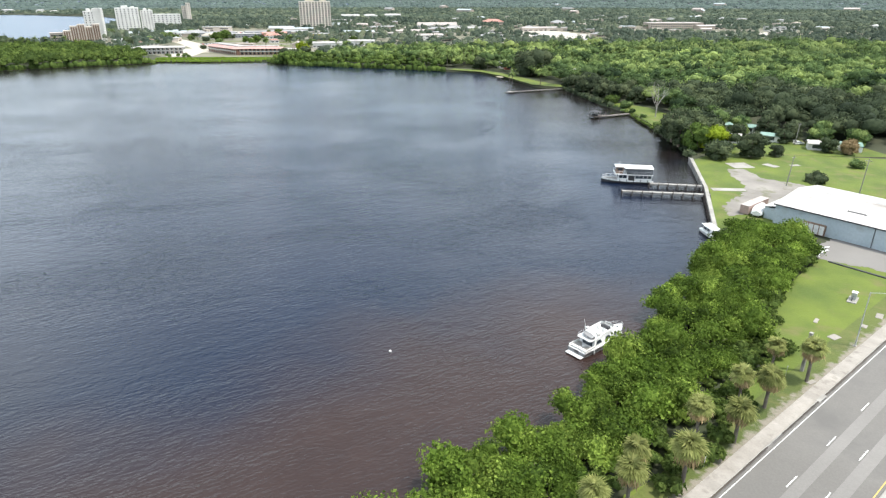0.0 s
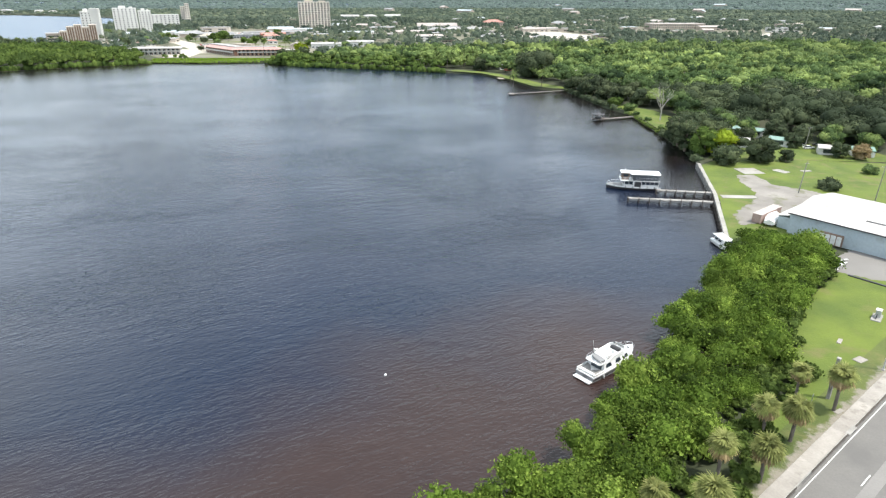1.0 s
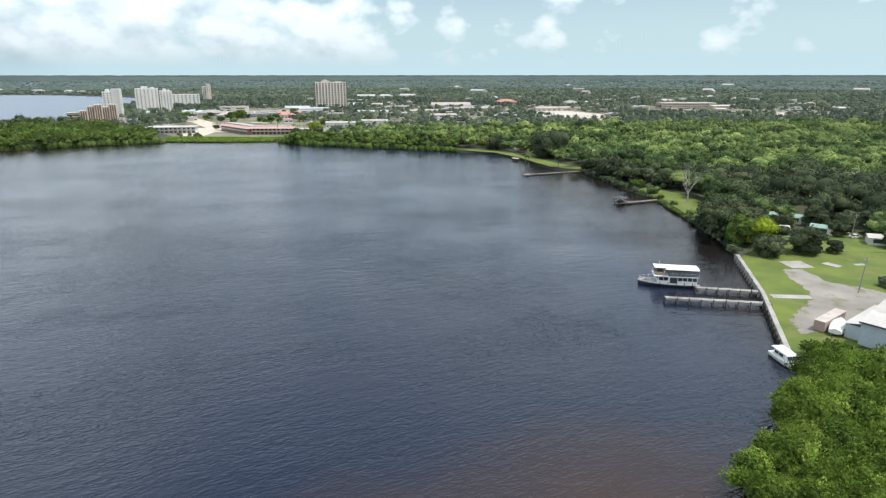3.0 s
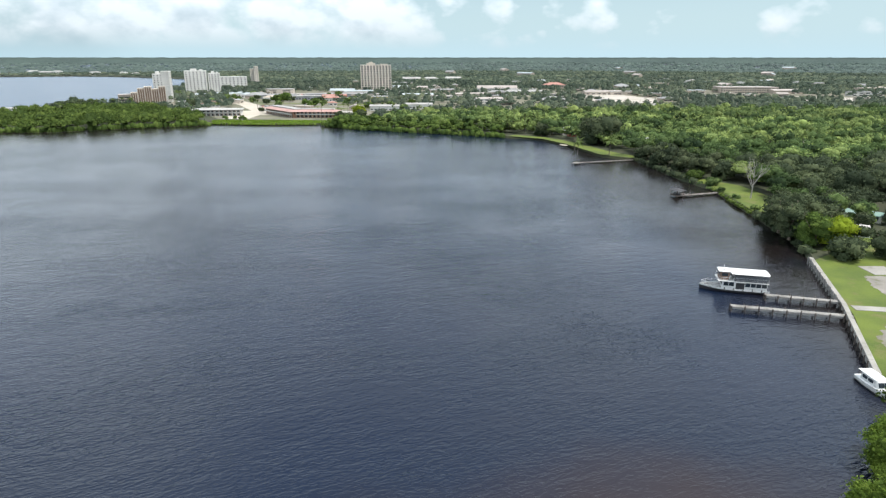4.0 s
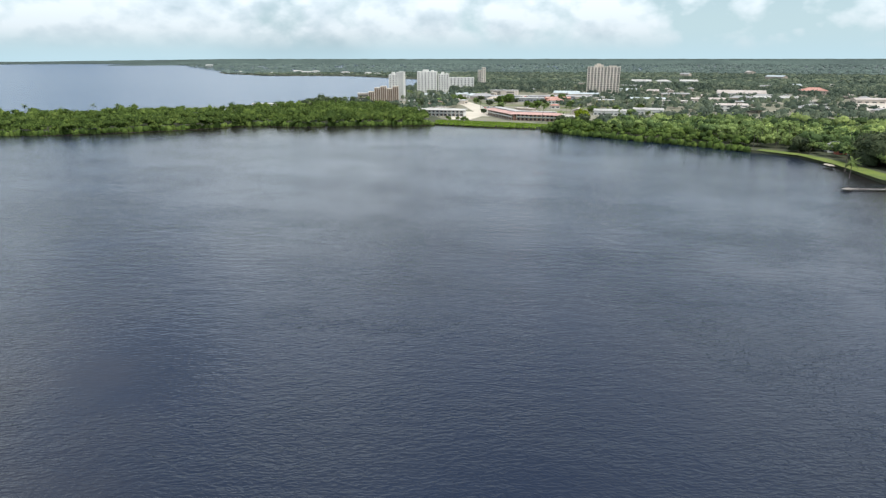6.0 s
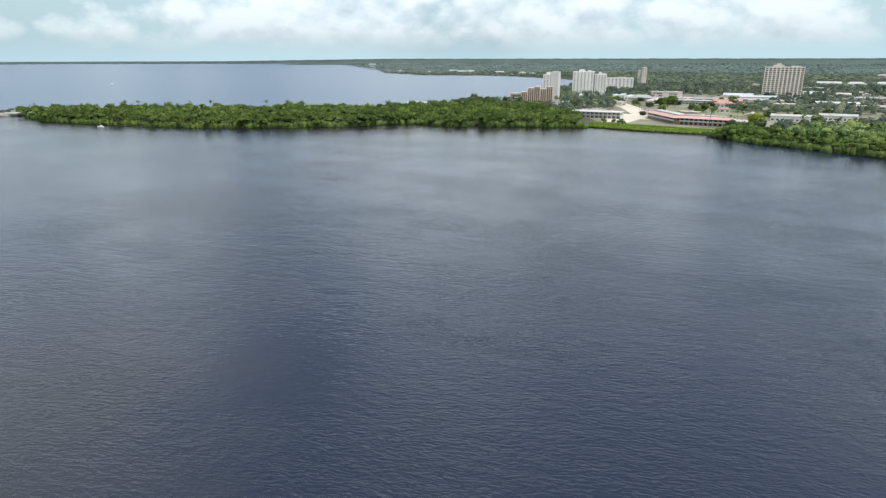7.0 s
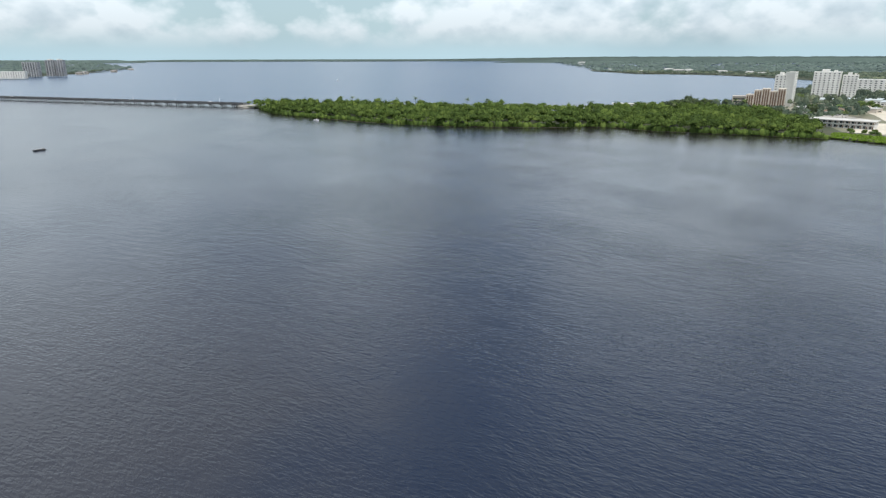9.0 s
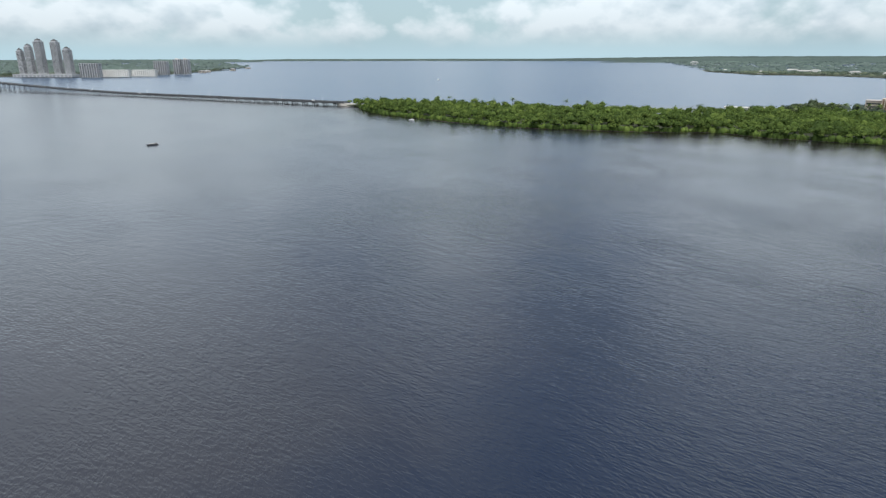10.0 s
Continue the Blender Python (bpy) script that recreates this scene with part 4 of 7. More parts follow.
def lane_mark(s0, s1, n, width, material, label, name="lane_marking"):
    return road_strip(name, s0, s1, n - width / 2, n + width / 2, 1.89, 1.908, material, label, "road marking")


lane_mark(-150, 420, 24.38, 0.12, "white_paint", "solid white edge line worn at places", "edge_line")
lane_mark(-150, 420, 12.35, 0.15, "yellow_paint", "solid yellow line along the median", "median_line")
dash_mesh = Shape().box(-1.55, 1.55, -0.08, 0.08, 1.89, 1.909).mesh("dash", "white_paint")
for n, s_off in ((20.0, 4.3), (16.05, 4.6)):
    row = thing("lane_dashes", "row of white painted lane dashes on asphalt", "road marking", ROAD)
    for k in range(-4, 14):
        part("dash", dash_mesh, None, row, m=pose(84.6 + s_off - 2.7 + 12.42 * k - 12.42 * 2, n, 0))
# kerb of cast lengths and a pavement of slabs
kerb = thing("kerb", "grey concrete kerb stained along the gutter", "kerb", ROAD)
kerb_mesh = Shape().box(0, 2.98, 25.05, 25.22, 1.5, 2.04, 0.03).mesh("kerb_stone", "concrete")
slab_mesh = Shape().box(0, 1.994, 25.23, 27.2, 1.5, 2.03, 0.006).mesh("slab", "paving")
for k in range(70):
    part("kerb_stone", kerb_mesh, None, kerb, m=pose(-20 + 3 * k, 0, 0))
walkway = tagged(new("pavement", Shape().box(-150, 420, 25.2, 27.25, 1.4, 1.99).mesh("pavement", "concrete")), "pale sun-bleached concrete pavement of square slabs", "pavement", kind="structure")
walkway.matrix_basis = ROAD
for k in range(105):
    part("slab", slab_mesh, None, walkway, m=pose(-20 + 2 * k, 0, 0))
# ragged dark strip stands for leaf litter and the kerb face's shadow
for s0, s1, seed in ((30, 78, 2.0), (82, 131, 9.0), (134, 170, 4.0)):
    litter = [(s, 24.86 - 0.05 * abs(noise.noise(Vector((s * 0.9, seed, 0))))) for s in np.arange(s0, s1, 0.4)]
    litter += [(s, 25.06 + 0.10 * abs(noise.noise(Vector((s * 1.3, seed, 3))))) for s in np.arange(s1, s0, -0.4)]
    sheet("litter_shade_strip", [tuple((ROAD @ Vector((float(p), float(q), 0)))[:2]) for p, q in litter], 2.052, "mud", "dark strip of leaf litter and painted kerb shade", "litter")
for s in (57.5, 95.5):
    inlet = thing("drain_inlet", "dark kerb drain inlet in a concrete apron", "drain", rd(s, 25.0, 1.9))
    part("apron", Shape().box(-1.3, 1.3, -0.3, 0.35, 0, 0.16, 0.03), "concrete", inlet)
    part("opening", Shape().box(-0.75, 0.75, -0.36, 0.1, 0.015, 0.125), "dark", inlet, "black drain opening")

# verge, field, yards
sheet("verge", [(-40, -28), (10, 40), (22, 60), (33, 66.5), (44, 78.5), (57, 94), (61, 103), (66, 112), (76, 124), (86, 134), (91, 138), (100, 128), (124, 113), (60, 76), (14, 38)],
      1.72, "lawn", "mown bright green grass verge beside the road", "grass")
sheet("lawn", [(70, 153), (82, 187), (92, 230), (104, 241), (150, 236), (240, 215), (330, 180), (330, 80), (240, 60), (150, 150), (120, 142), (90, 160)],
      1.70, "lawn", "open grass field behind the seawall", "grass")
sheet("lawn_cottages", [(99, 241), (172, 235), (168, 258), (150, 266), (130, 262), (118, 272), (108, 254)], 1.66, "lawn", "rough grass round the cottages", "grass")
sheet("lawn_far", [(97, 292), (97, 330), (95, 345), (91, 360), (98, 362), (110, 346), (115, 318), (112, 296)], 1.66, "lawn", "shore lawn below the oak wood", "grass")
sheet("lawn_point", [(-2, 531), (24, 516), (40, 487), (57, 440), (76, 428), (79, 434), (63, 458), (49.5, 490), (38, 511), (23, 529), (3, 539)], 1.66, "lawn", "shore lawn of a waterfront house", "grass")
sheet("sand_patch", ragged([(34, 484), (37, 478), (40, 478), (39, 484), (36, 489)], 0.8, 0.6), 1.70, "sand", "patch of pale beach sand at the lawn's edge", "sand")
sheet("gravel_drive", ragged([(100, 217), (105.5, 217), (106.5, 205), (112, 201), (118, 195), (114, 186), (105, 182), (97, 176), (87, 168.5), (79, 166), (80.5, 174), (88.5, 183.5), (94.5, 190), (97, 198), (97.2, 208)], 0.35, 1.1), 1.74, "gravel", "grey gravel drive across the field", "drive")
sheet("yard", ragged([(87, 136), (89, 142), (99, 149), (103, 147), (112, 139), (124, 128), (112, 118), (99, 128)], 0.4, 1.0), 1.74, "asphalt_pale", "worn grey yard in front of the warehouse", "yard")
sheet("dirt_edge", [tuple((ROAD @ Vector((p, q, 0)))[:2]) for p, q in ((-150, 27.15), (153.4, 27.15), (153.4, 31.5), (-150, 31.5))], 1.765, "worn_verge", "grass verge worn to bare sandy dirt along the pavement", "dirt")
road_strip("yard_edge", 153.6, 154.1, 12, 46.5, 1.6, 1.98, "dark", "low dark kerb between yard and verge", "kerb", 0.05)
for x, y, w, d, rot in ((106.2, 222, 7.5, 7.5, 6), (117.5, 222, 3.2, 5, 30), (126.5, 222.5, 3.6, 1.8, 10), (89.5, 191.6, 10.5, 3.0, -3)):
    solid("concrete_slab", Shape().box(-w / 2, w / 2, -d / 2, d / 2, 0, 0.2, 0.04), "concrete", "pale weathered concrete slab lying in the grass", "slab", pose(x, y, 1.62, 0, 0, rot))
for s, n, w, d in ((117.5, 31.5, 2.2, 1.5), (126.2, 29.6, 1.5, 1.1), (99.2, 28.0, 1.7, 0.8), (121.5, 36.2, 2.0, 0.7), (133, 29.2, 2.4, 1.2)):
    solid("concrete_pad", Shape().box(-w / 2, w / 2, -d / 2, d / 2, 0, 0.18, 0.04), "paving", "small pale concrete pad set in the verge", "slab", rd(s, n, 1.66, 12 * math.sin(s)))


# ---- foliage things ----
def limb_set(sh, h, r, n, spread, seed):
    rng = random.Random(seed)
    sh.tube((0, 0, -0.3), (0, 0, h * 0.38), r, r * 0.72, 9)
    for i in range(n):
        a = 2 * math.pi * i / n + rng.uniform(-0.4, 0.4)
        b0 = Vector((0, 0, h * rng.uniform(0.25, 0.38)))
        b1 = b0 + Vector((math.cos(a) * spread * 0.5, math.sin(a) * spread * 0.5, h * rng.uniform(0.2, 0.32)))
        b2 = b1 + Vector((math.cos(a + 0.3) * spread * 0.35, math.sin(a + 0.3) * spread * 0.35, h * 0.2))
        sh.tube(b0, b1, r * 0.5, r * 0.3, 6).tube(b1, b2, r * 0.3, r * 0.1, 5)
    return sh


def broadleaf(label, category, h, r, lumps, k, size, material, x, y, z=1.5, seed=1, low=0.2, group="", name="tree"):
    """A tree: a trunk with limbs and a crown of many leaf clumps."""
    t = thing(name, label, category, pose(x, y, z, 0, 0, seed * 67), group)
    part("trunk", limb_set(Shape(), h, 0.035 * h + 0.06, 6, r, seed), "bark", t)
    C, R = crown_lumps(0, 0, h * low, h * (1 - low), r, lumps)
    if low < 0.15:
        n = max(4, lumps // 2)
        a = np.arange(n) * 2 * np.pi / n + RNG.uniform(-0.4, 0.4, n)
        q, rr = r * RNG.uniform(0.45, 0.72, n), r * RNG.uniform(0.30, 0.46, n)
        C = np.concatenate([C, np.stack([q * np.cos(a), q * np.sin(a), h * RNG.uniform(0.14, 0.34, n)], 1)])
        R = np.concatenate([R, np.stack([rr, rr, np.minimum(rr, h * 0.26)], 1)])
    part("crown", foliage("crown", C, R, material, k, size, RNG.uniform(0.2, 0.8, len(C)), low=-0.35, spread=1.1, shell=(0.78, 1.2)), None, t)
    return t


def at(proto, x, y, z, turn, s, sz=None):
    """A scaled copy of a built thing."""
    c = copy_thing(proto, pose(x, y, z, 0, 0, turn))
    c.scale = (s, s, sz or s)
    return c


def fan_frond(L, blades, droop, width=0.07):
    """A fan leaf on its stalk along +x: gives quads."""
    out = []
    stalk = L * 0.45
    out.append([(0, -0.02, 0), (stalk, -0.015, 0.04), (stalk, 0.015, 0.04), (0, 0.02, 0)])
    for i in range(blades):
        a = radians(-75 + 150 * i / (blades - 1))
        l = L * 0.62 * (1 - 0.25 * abs(a) / 1.3)
        c, s = math.cos(a), math.sin(a)
        e = (stalk + c * l, s * l, 0.04 - droop * l)
        m = (stalk + c * l * 0.5, s * l * 0.5, 0.07)
        w = width * (0.8 + 0.4 * (i % 2))
        out.append([(stalk, 0, 0.04), (m[0] + s * w, m[1] - c * w, m[2]), e, (m[0] - s * w, m[1] + c * w, m[2] + 0.03)])
    return np.array(out)


def spun(Q, turn, pitch, base):
    R = np.array(Matrix.Rotation(turn, 3, "Z") @ Matrix.Rotation(-pitch, 3, "Y"))
    return Q @ R.T + np.array(base)


def sabal(label, h, r, dry, seed):
    """A cabbage palm: ringed trunk, round head of fan leaves, skirt of dry ones."""
    rng = random.Random(seed)
    t = thing("sabal_palm", label, "palm tree", pose(0, 0, -50))
    sh = Shape()
    rings = []
    lean = rng.uniform(-0.3, 0.3)
    for i in range(13):
        q = i / 12
        rr = (0.24 if i else 0.30) * (1.0 + 0.07 * (i % 2)) * (1 - 0.12 * q)
        rings.append([(lean * q * q + rr * math.cos(2 * math.pi * k / 9), rr * math.sin(2 * math.pi * k / 9), -0.2 + (h + 0.2) * q) for k in range(9)])
    part("trunk", sh.loft(rings), "palmtrunk", t)
    green = [spun(fan_frond(r * rng.uniform(0.8, 1.1), 9, rng.uniform(0.35, 0.9), 0.17), rng.uniform(0, 6.28), radians(rng.uniform(-18, 85)), (lean, 0, h + 0.15)) for _ in range(64)]
    part("crown", quads("crown", np.concatenate(green), "palmleaf"), None, t, "green fan fronds")
    brown = [spun(fan_frond(r * rng.uniform(0.75, 1.0), 7, 0.8, 0.18), rng.uniform(0, 6.28), radians(rng.uniform(-62, 8)), (lean, 0, h - 0.1)) for _ in range(dry)]
    part("dry_skirt", quads("dry_skirt", np.concatenate(brown), "deadfrond"), None, t, "hanging dry brown fronds")
    return t


def feather_palm(label, h, r, seed, material="palmgreen"):
    """A tall palm with arching feather leaves."""
    rng = random.Random(seed)
    t = thing("coconut_palm", label, "palm tree", pose(0, 0, -50))
    sh = Shape()
    bend = rng.uniform(0.2, 0.8)
    pts = [Vector((bend * (i / 6) ** 2, 0, -0.2 + (h + 0.2) * i / 6)) for i in range(7)]
    for i in range(6):
        sh.tube(pts[i], pts[i + 1], 0.19 - 0.012 * i, 0.178 - 0.012 * i, 7)
    part("trunk", sh, "palmtrunk", t)
    out = []
    for f in range(17):
        turn, lift = 2 * math.pi * f / 17 + rng.uniform(-0.15, 0.15), radians(rng.uniform(-15, 65))
        q = []
        for i in range(5):
            u0, u1 = i / 5, (i + 1) / 5
            for side in (-1, 1):
                w0, w1 = 0.55 * math.sin(math.pi * (0.15 + 0.8 * u0)), 0.55 * math.sin(math.pi * (0.15 + 0.8 * u1))
                z0, z1 = -0.55 * r * u0 * u0, -0.55 * r * u1 * u1
                q.append([(r * u0, 0, z0), (r * u1, 0, z1), (r * u1 + 0.15, side * w1, z1 - 0.3 * w1), (r * u0 + 0.15, side * w0, z0 - 0.3 * w0)])
        out.append(spun(np.array(q), turn, lift, (bend, 0, h)))
    part("crown", quads("crown", np.concatenate(out), material), None, t, "arching feathery fronds")
    return t


# mangroves along the near shore: a few grown forms, repeated at many sizes and turns
MANG = []
for i in range(7):
    m = thing("mangrove", "dense bright green mangrove shrub at the water's edge", "mangrove", pose(0, 0, -60), "mangroves along the near shore")
    part("stem", limb_set(Shape(), 4.6, 0.16, 7, 3.0, i), "bark", m)
    C, R = crown_lumps(0, 0, 0.6, 4.6, 3.4, 11)
    part("crown", foliage("crown", C, R, "mangrove", 215, 0.205, np.clip(0.15 + 0.12 * i + RNG.uniform(-0.38, 0.38, len(C)), 0, 1), core=0.62, low=-0.3, shell=(0.62, 1.24), spread=1.5), None, m)
    MANG.append(m)
BELT = [(-60, 12), (-26, 39), (-4, 58), (3, 64), (10, 69), (23, 78.5), (27, 87), (33.5, 96), (40, 106.5), (51.5, 116.2), (57.0, 128.4), (68.0, 144.4), (77, 156.4), (86, 155), (89, 143),
        (82, 132), (73, 122), (65, 112), (58, 101), (51, 92), (42, 82), (32, 73), (20, 63), (6, 50), (-10, 33), (-50, -2)]
YACHT, CRUISER = (30.0, 102.5), (69.5, 153.0)
grown = [q for q in scatter(BELT, 4.3, 0.42) if math.dist(q, YACHT) > 5.4 and math.dist(q, (25, 96.5)) > 4.8 and math.dist(q, (30.5, 97.0)) > 5.6 and (q[1] > 45 or random.random() < 0.45) and math.dist(q, (33, 107)) > 5.4 and math.dist(q, CRUISER) > 5.0]
for i, (x, y) in enumerate(grown + [(34.8, 92.6), (30.0, 90.2), (27, 73), (30, 76.5), (20, 66), (24, 69), (16, 62), (34, 78), (0.5, 61), (5, 64.5), (9.5, 68.5), (2, 57), (77, 149), (80, 153.5), (84, 151), (81, 147), (87, 148), (75.5, 144.5), (44.2, 112.4), (41.8, 109.6), (48.0, 114.8), (51.6, 117.8), (55.4, 123.6), (58.0, 127.4), (60.2, 131.0), (64.5, 137.5), (68.0, 142.5), (25.2, 84.6), (24.4, 80.8), (27.8, 87.6)]):
    far = min(1.0, max(0.0, (y - 125) / 30))
    s = random.uniform(0.74, 1.24) * (1 + 0.04 * far)
    at(MANG[i % 7], x, y, 0.15, random.uniform(0, 360), s, s * random.uniform(0.85, 1.2))
# undergrowth on the landward side
BUSH = []
for i in range(3):
    C, R = crown_lumps(0, 0, 0, 1.7, 1.7, 7)
    b = tagged(new("bush", foliage("bush", C, R, "scrub", 34, 0.26, RNG.uniform(0, 0.7, len(C)), core=0.8, spread=1.0)), "low olive-green scrub beside the mangroves", "bush", "scrub by the mangroves")
    BUSH.append(b)
    b.matrix_basis = pose(0, 0, -60)
edge = [(20, 60), (32, 70), (43, 81), (52, 92), (57, 100), (64, 112), (72, 123), (82, 133), (88, 142)]
for i in range(175):
    q = random.uniform(0, len(edge) - 1.001)
    k, f = int(q), q - int(q)
    x, y = (edge[k][j] * (1 - f) + edge[k + 1][j] * f for j in (0, 1))
    w = random.uniform(-3.0, 4.8 if k < 4 else 2.0)
    at(BUSH[i % 3], x + 0.64 * w + random.uniform(-1, 1), y - 0.77 * w + random.uniform(-1, 1), 1.6, random.uniform(0, 360), random.uniform(0.55, 1.25))
for m, (x, y) in zip(MANG, ((31, 81), (42, 93), (50, 106), (62, 121), (72, 138), (14, 66), (-16, 40))):
    m.matrix_basis = pose(x, y, 0.15)
for b, (x, y) in zip(BUSH, ((50, 89), (60, 104), (76, 127))):
    b.matrix_basis = pose(x, y, 1.6)

# the row of palms beside the pavement
PALM = [sabal("cabbage palm with a shaggy brown skirt on the verge", 5.7, 2.0, 38, 3), sabal("cabbage palm with a round green head on the verge", 5.0, 2.05, 22, 5),
        sabal("cabbage palm with pale yellowing fronds on the verge", 5.1, 2.0, 46, 8)]
spots = ((98.8, 28.6, 0, 1.05), (86.6, 29.6, 2, 1.05), (75.4, 28.5, 1, 1.05), (62.6, 28.7, 1, 1.12), (84.5, 32.6, 2, 0.95), (71.5, 32.2, 0, 0.98),
         (58.5, 33.4, 2, 0.92), (54.3, 31.2, 1, 1.0), (97.0, 33.5, 0, 0.85), (48.2, 32.0, 1, 0.95), (38, 30, 0, 1.0))
for i, (s, n, v, sc) in enumerate(spots):
    p = rd(s, n, 1.7).translation
    at(PALM[v], p.x, p.y, p.z, i * 77, sc)
for pr, (s, n) in zip(PALM, ((28, 31), (22, 29), (12, 31))):
    p = rd(s, n, 1.7).translation
    pr.matrix_basis = pose(*p)
    tagged(pr, group="palms along the verge")


# ---- verge furniture ----
def street_lamp(label, x, y, z, turn, h=10.8):
    t = thing("street_lamp", label, "street lamp", pose(x, y, z, 0, 0, turn))
    part("base", Shape().box(-0.28, 0.28, -0.28, 0.28, -0.2, 0.25, 0.05), "concrete", t)
    part("pole", Shape().tube((0, 0, 0.2), (0, 0, h), 0.13, 0.07, 10), "metal", t)
    part("arm", Shape().tube((0, 0, h - 0.15), (1.6, 0, h + 0.35), 0.05, 0.045, 8).tube((1.6, 0, h + 0.35), (3.4, 0, h + 0.5), 0.045, 0.04, 8), "metal", t)
    head = part("lamp_head", Shape().loft([[(3.2 + dx, y0 * w, h + 0.5 + dz) for y0, dz in ((-1, 0), (-0.7, 0.1), (0.7, 0.1), (1, 0), (0.7, -0.06), (-0.7, -0.06))] for dx, w in ((0, 0.08), (0.2, 0.16), (0.7, 0.16), (0.95, 0.06))]), "metal", t)
    part("lens", Shape().box(3.45, 3.9, -0.11, 0.11, h + 0.40, h + 0.44), "white", head)
    return t


p = rd(117.0, 27.9, 1.7).translation
street_lamp("grey steel street lamp with a curved arm by the pavement", p.x, p.y, p.z, -40)
p = rd(160.0, 27.9, 1.7).translation
street_lamp("grey steel street lamp with a curved arm by the pavement", p.x, p.y, p.z, -40)
box_t = thing("control_cabinet", "grey metal control cabinet on a concrete base", "cabinet", rd(136.8, 35.2, 1.7, 10))
part("base", Shape().box(-2.0, 1.6, -0.8, 0.9, 0, 0.22, 0.05), "concrete", box_t)
cb = part("body", Shape().box(-0.55, 0.55, -0.45, 0.45, 0.22, 1.75, 0.04), "metal", box_t)
part("door", Shape().box(-0.5, 0.5, -0.475, -0.452, 0.3, 1.62), "metal", cb)
# the lid's white puts sunlight on the cabinet top into its colour
part("lid", Shape().box(-0.62, 0.62, -0.52, 0.52, 1.75, 1.84, 0.03), "white", box_t, "lid painted pale for the sun on top")
part("pipe", Shape().tube((-1.4, 0.1, 0.2), (-1.4, 0.1, 0.9), 0.09).tube((-1.4, 0.1, 0.9), (-0.6, 0.1, 0.9), 0.09), "dark", box_t)
part("valve", Shape().tube((1.2, 0.1, 0.2), (1.2, 0.1, 0.8), 0.12, 0.12).tube((1.2, 0.1, 0.8), (1.2, 0.1, 0.95), 0.2, 0.16), "metal", box_t)
post = thing("timber_post", "weathered square timber post standing in the verge", "post", rd(101.4, 30.4, 1.6))
part("shaft", Shape().box(-0.24, 0.24, -0.24, 0.24, 0, 7.4, 0.03), "wood", post)
part("cap", Shape().box(-0.28, 0.28, -0.28, 0.28, 7.4, 7.5, 0.02), "concrete", post, "pale cap")
for s, n, h in ((97.3, 31.3, 2.2), (95.8, 31.6, 1.8), (67.5, 28.6, 1.7)):
    sg = thing("sign_post", "small grey sign on a thin steel post", "sign", rd(s, n, 1.65, 15))
    part("post", Shape().tube((0, 0, 0), (0, 0, h), 0.035), "metal", sg)
    part("plate", Shape().box(-0.25, 0.25, -0.05, -0.03, h - 0.75, h + 0.05), "metal", sg)


def utility_pole(x, y, h, turn):
    t = thing("utility_pole", "leaning grey timber utility pole in the field", "utility pole", pose(x, y, 1.6, 2.5, 1.5, turn))
    part("pole", Shape().tube((0, 0, -0.3), (0, 0, h), 0.17, 0.11, 9), "wood", t)
    part("crossarm", Shape().box(-0.9, 0.9, -0.06, 0.06, h - 0.8, h - 0.68), "wood", t)
    for k in (-0.75, 0.75):
        part("insulator", Shape().tube((k, 0, h - 0.68), (k, 0, h - 0.5), 0.05, 0.03), "white", t)
    return t


utility_pole(110, 195.8, 10.5, 20)
utility_pole(129.2, 188.1, 11.5, -40)
utility_pole(143.5, 256, 9.5, 10)


# ---- warehouse yard ----
wh = thing("warehouse", "long low warehouse with pale blue metal walls and a white roof", "warehouse", ROAD @ pose(171, 67.5, 1.6))
W, D, EAVE, RIDGE = 46.0, 27.0, 5.6, 7.4
sh = Shape()
sh.add([(0, 0, 0), (0, -W, 0), (0, -W, EAVE), (0, 0, EAVE), (D, 0, 0), (D, -W, 0), (D, -W, EAVE), (D, 0, EAVE), (D / 2, 0, RIDGE), (D / 2, -W, RIDGE)],
       [(0, 3, 2, 1), (4, 5, 6, 7), (0, 4, 7, 8, 3), (1, 2, 9, 6, 5)])
wall = part("wall", sh, "bluewall", wh)
rib = Shape().box(-0.035, 0.0, -0.04, 0.04, 0.05, EAVE - 0.25).mesh("rib", "bluewall")
for k in range(48):
    part("rib", rib, None, wall, m=pose(0, -0.5 - 0.95 * k, 0))
for k, (a, b) in enumerate(((0, D / 2), (D / 2, D))):
    za, zb = (EAVE, RIDGE) if k == 0 else (RIDGE, EAVE)
    o0, o1 = (0.5, 0) if k == 0 else (0, 0.5)
    n_sheet = 12
    for i in range(n_sheet):
        y0, y1 = 0.4 - (W + 0.8) * i / n_sheet, 0.4 - (W + 0.8) * (i + 1) / n_sheet + 0.02
        s2 = Shape().loft([[(a - o0, y, za - 0.07 * (k == 0)), (b + o1, y, zb - 0.07 * (k == 1)), (b + o1, y, zb + 0.10 - 0.07 * (k == 1)), (a - o0, y, za + 0.10 - 0.07 * (k == 0))] for y in (y0, y1)])
        part("roof_sheet", s2, "roof_white", wh, "white sun-bleached roof sheet")
part("ridge_cap", Shape().gable(-W, 0.4, -0.35, 0.35, 0, 0.12, 0.06), "roof_white", wh, m=pose(D / 2, 0, RIDGE + 0.03, 0, 0, 90) @ pose(0, 0, 0))
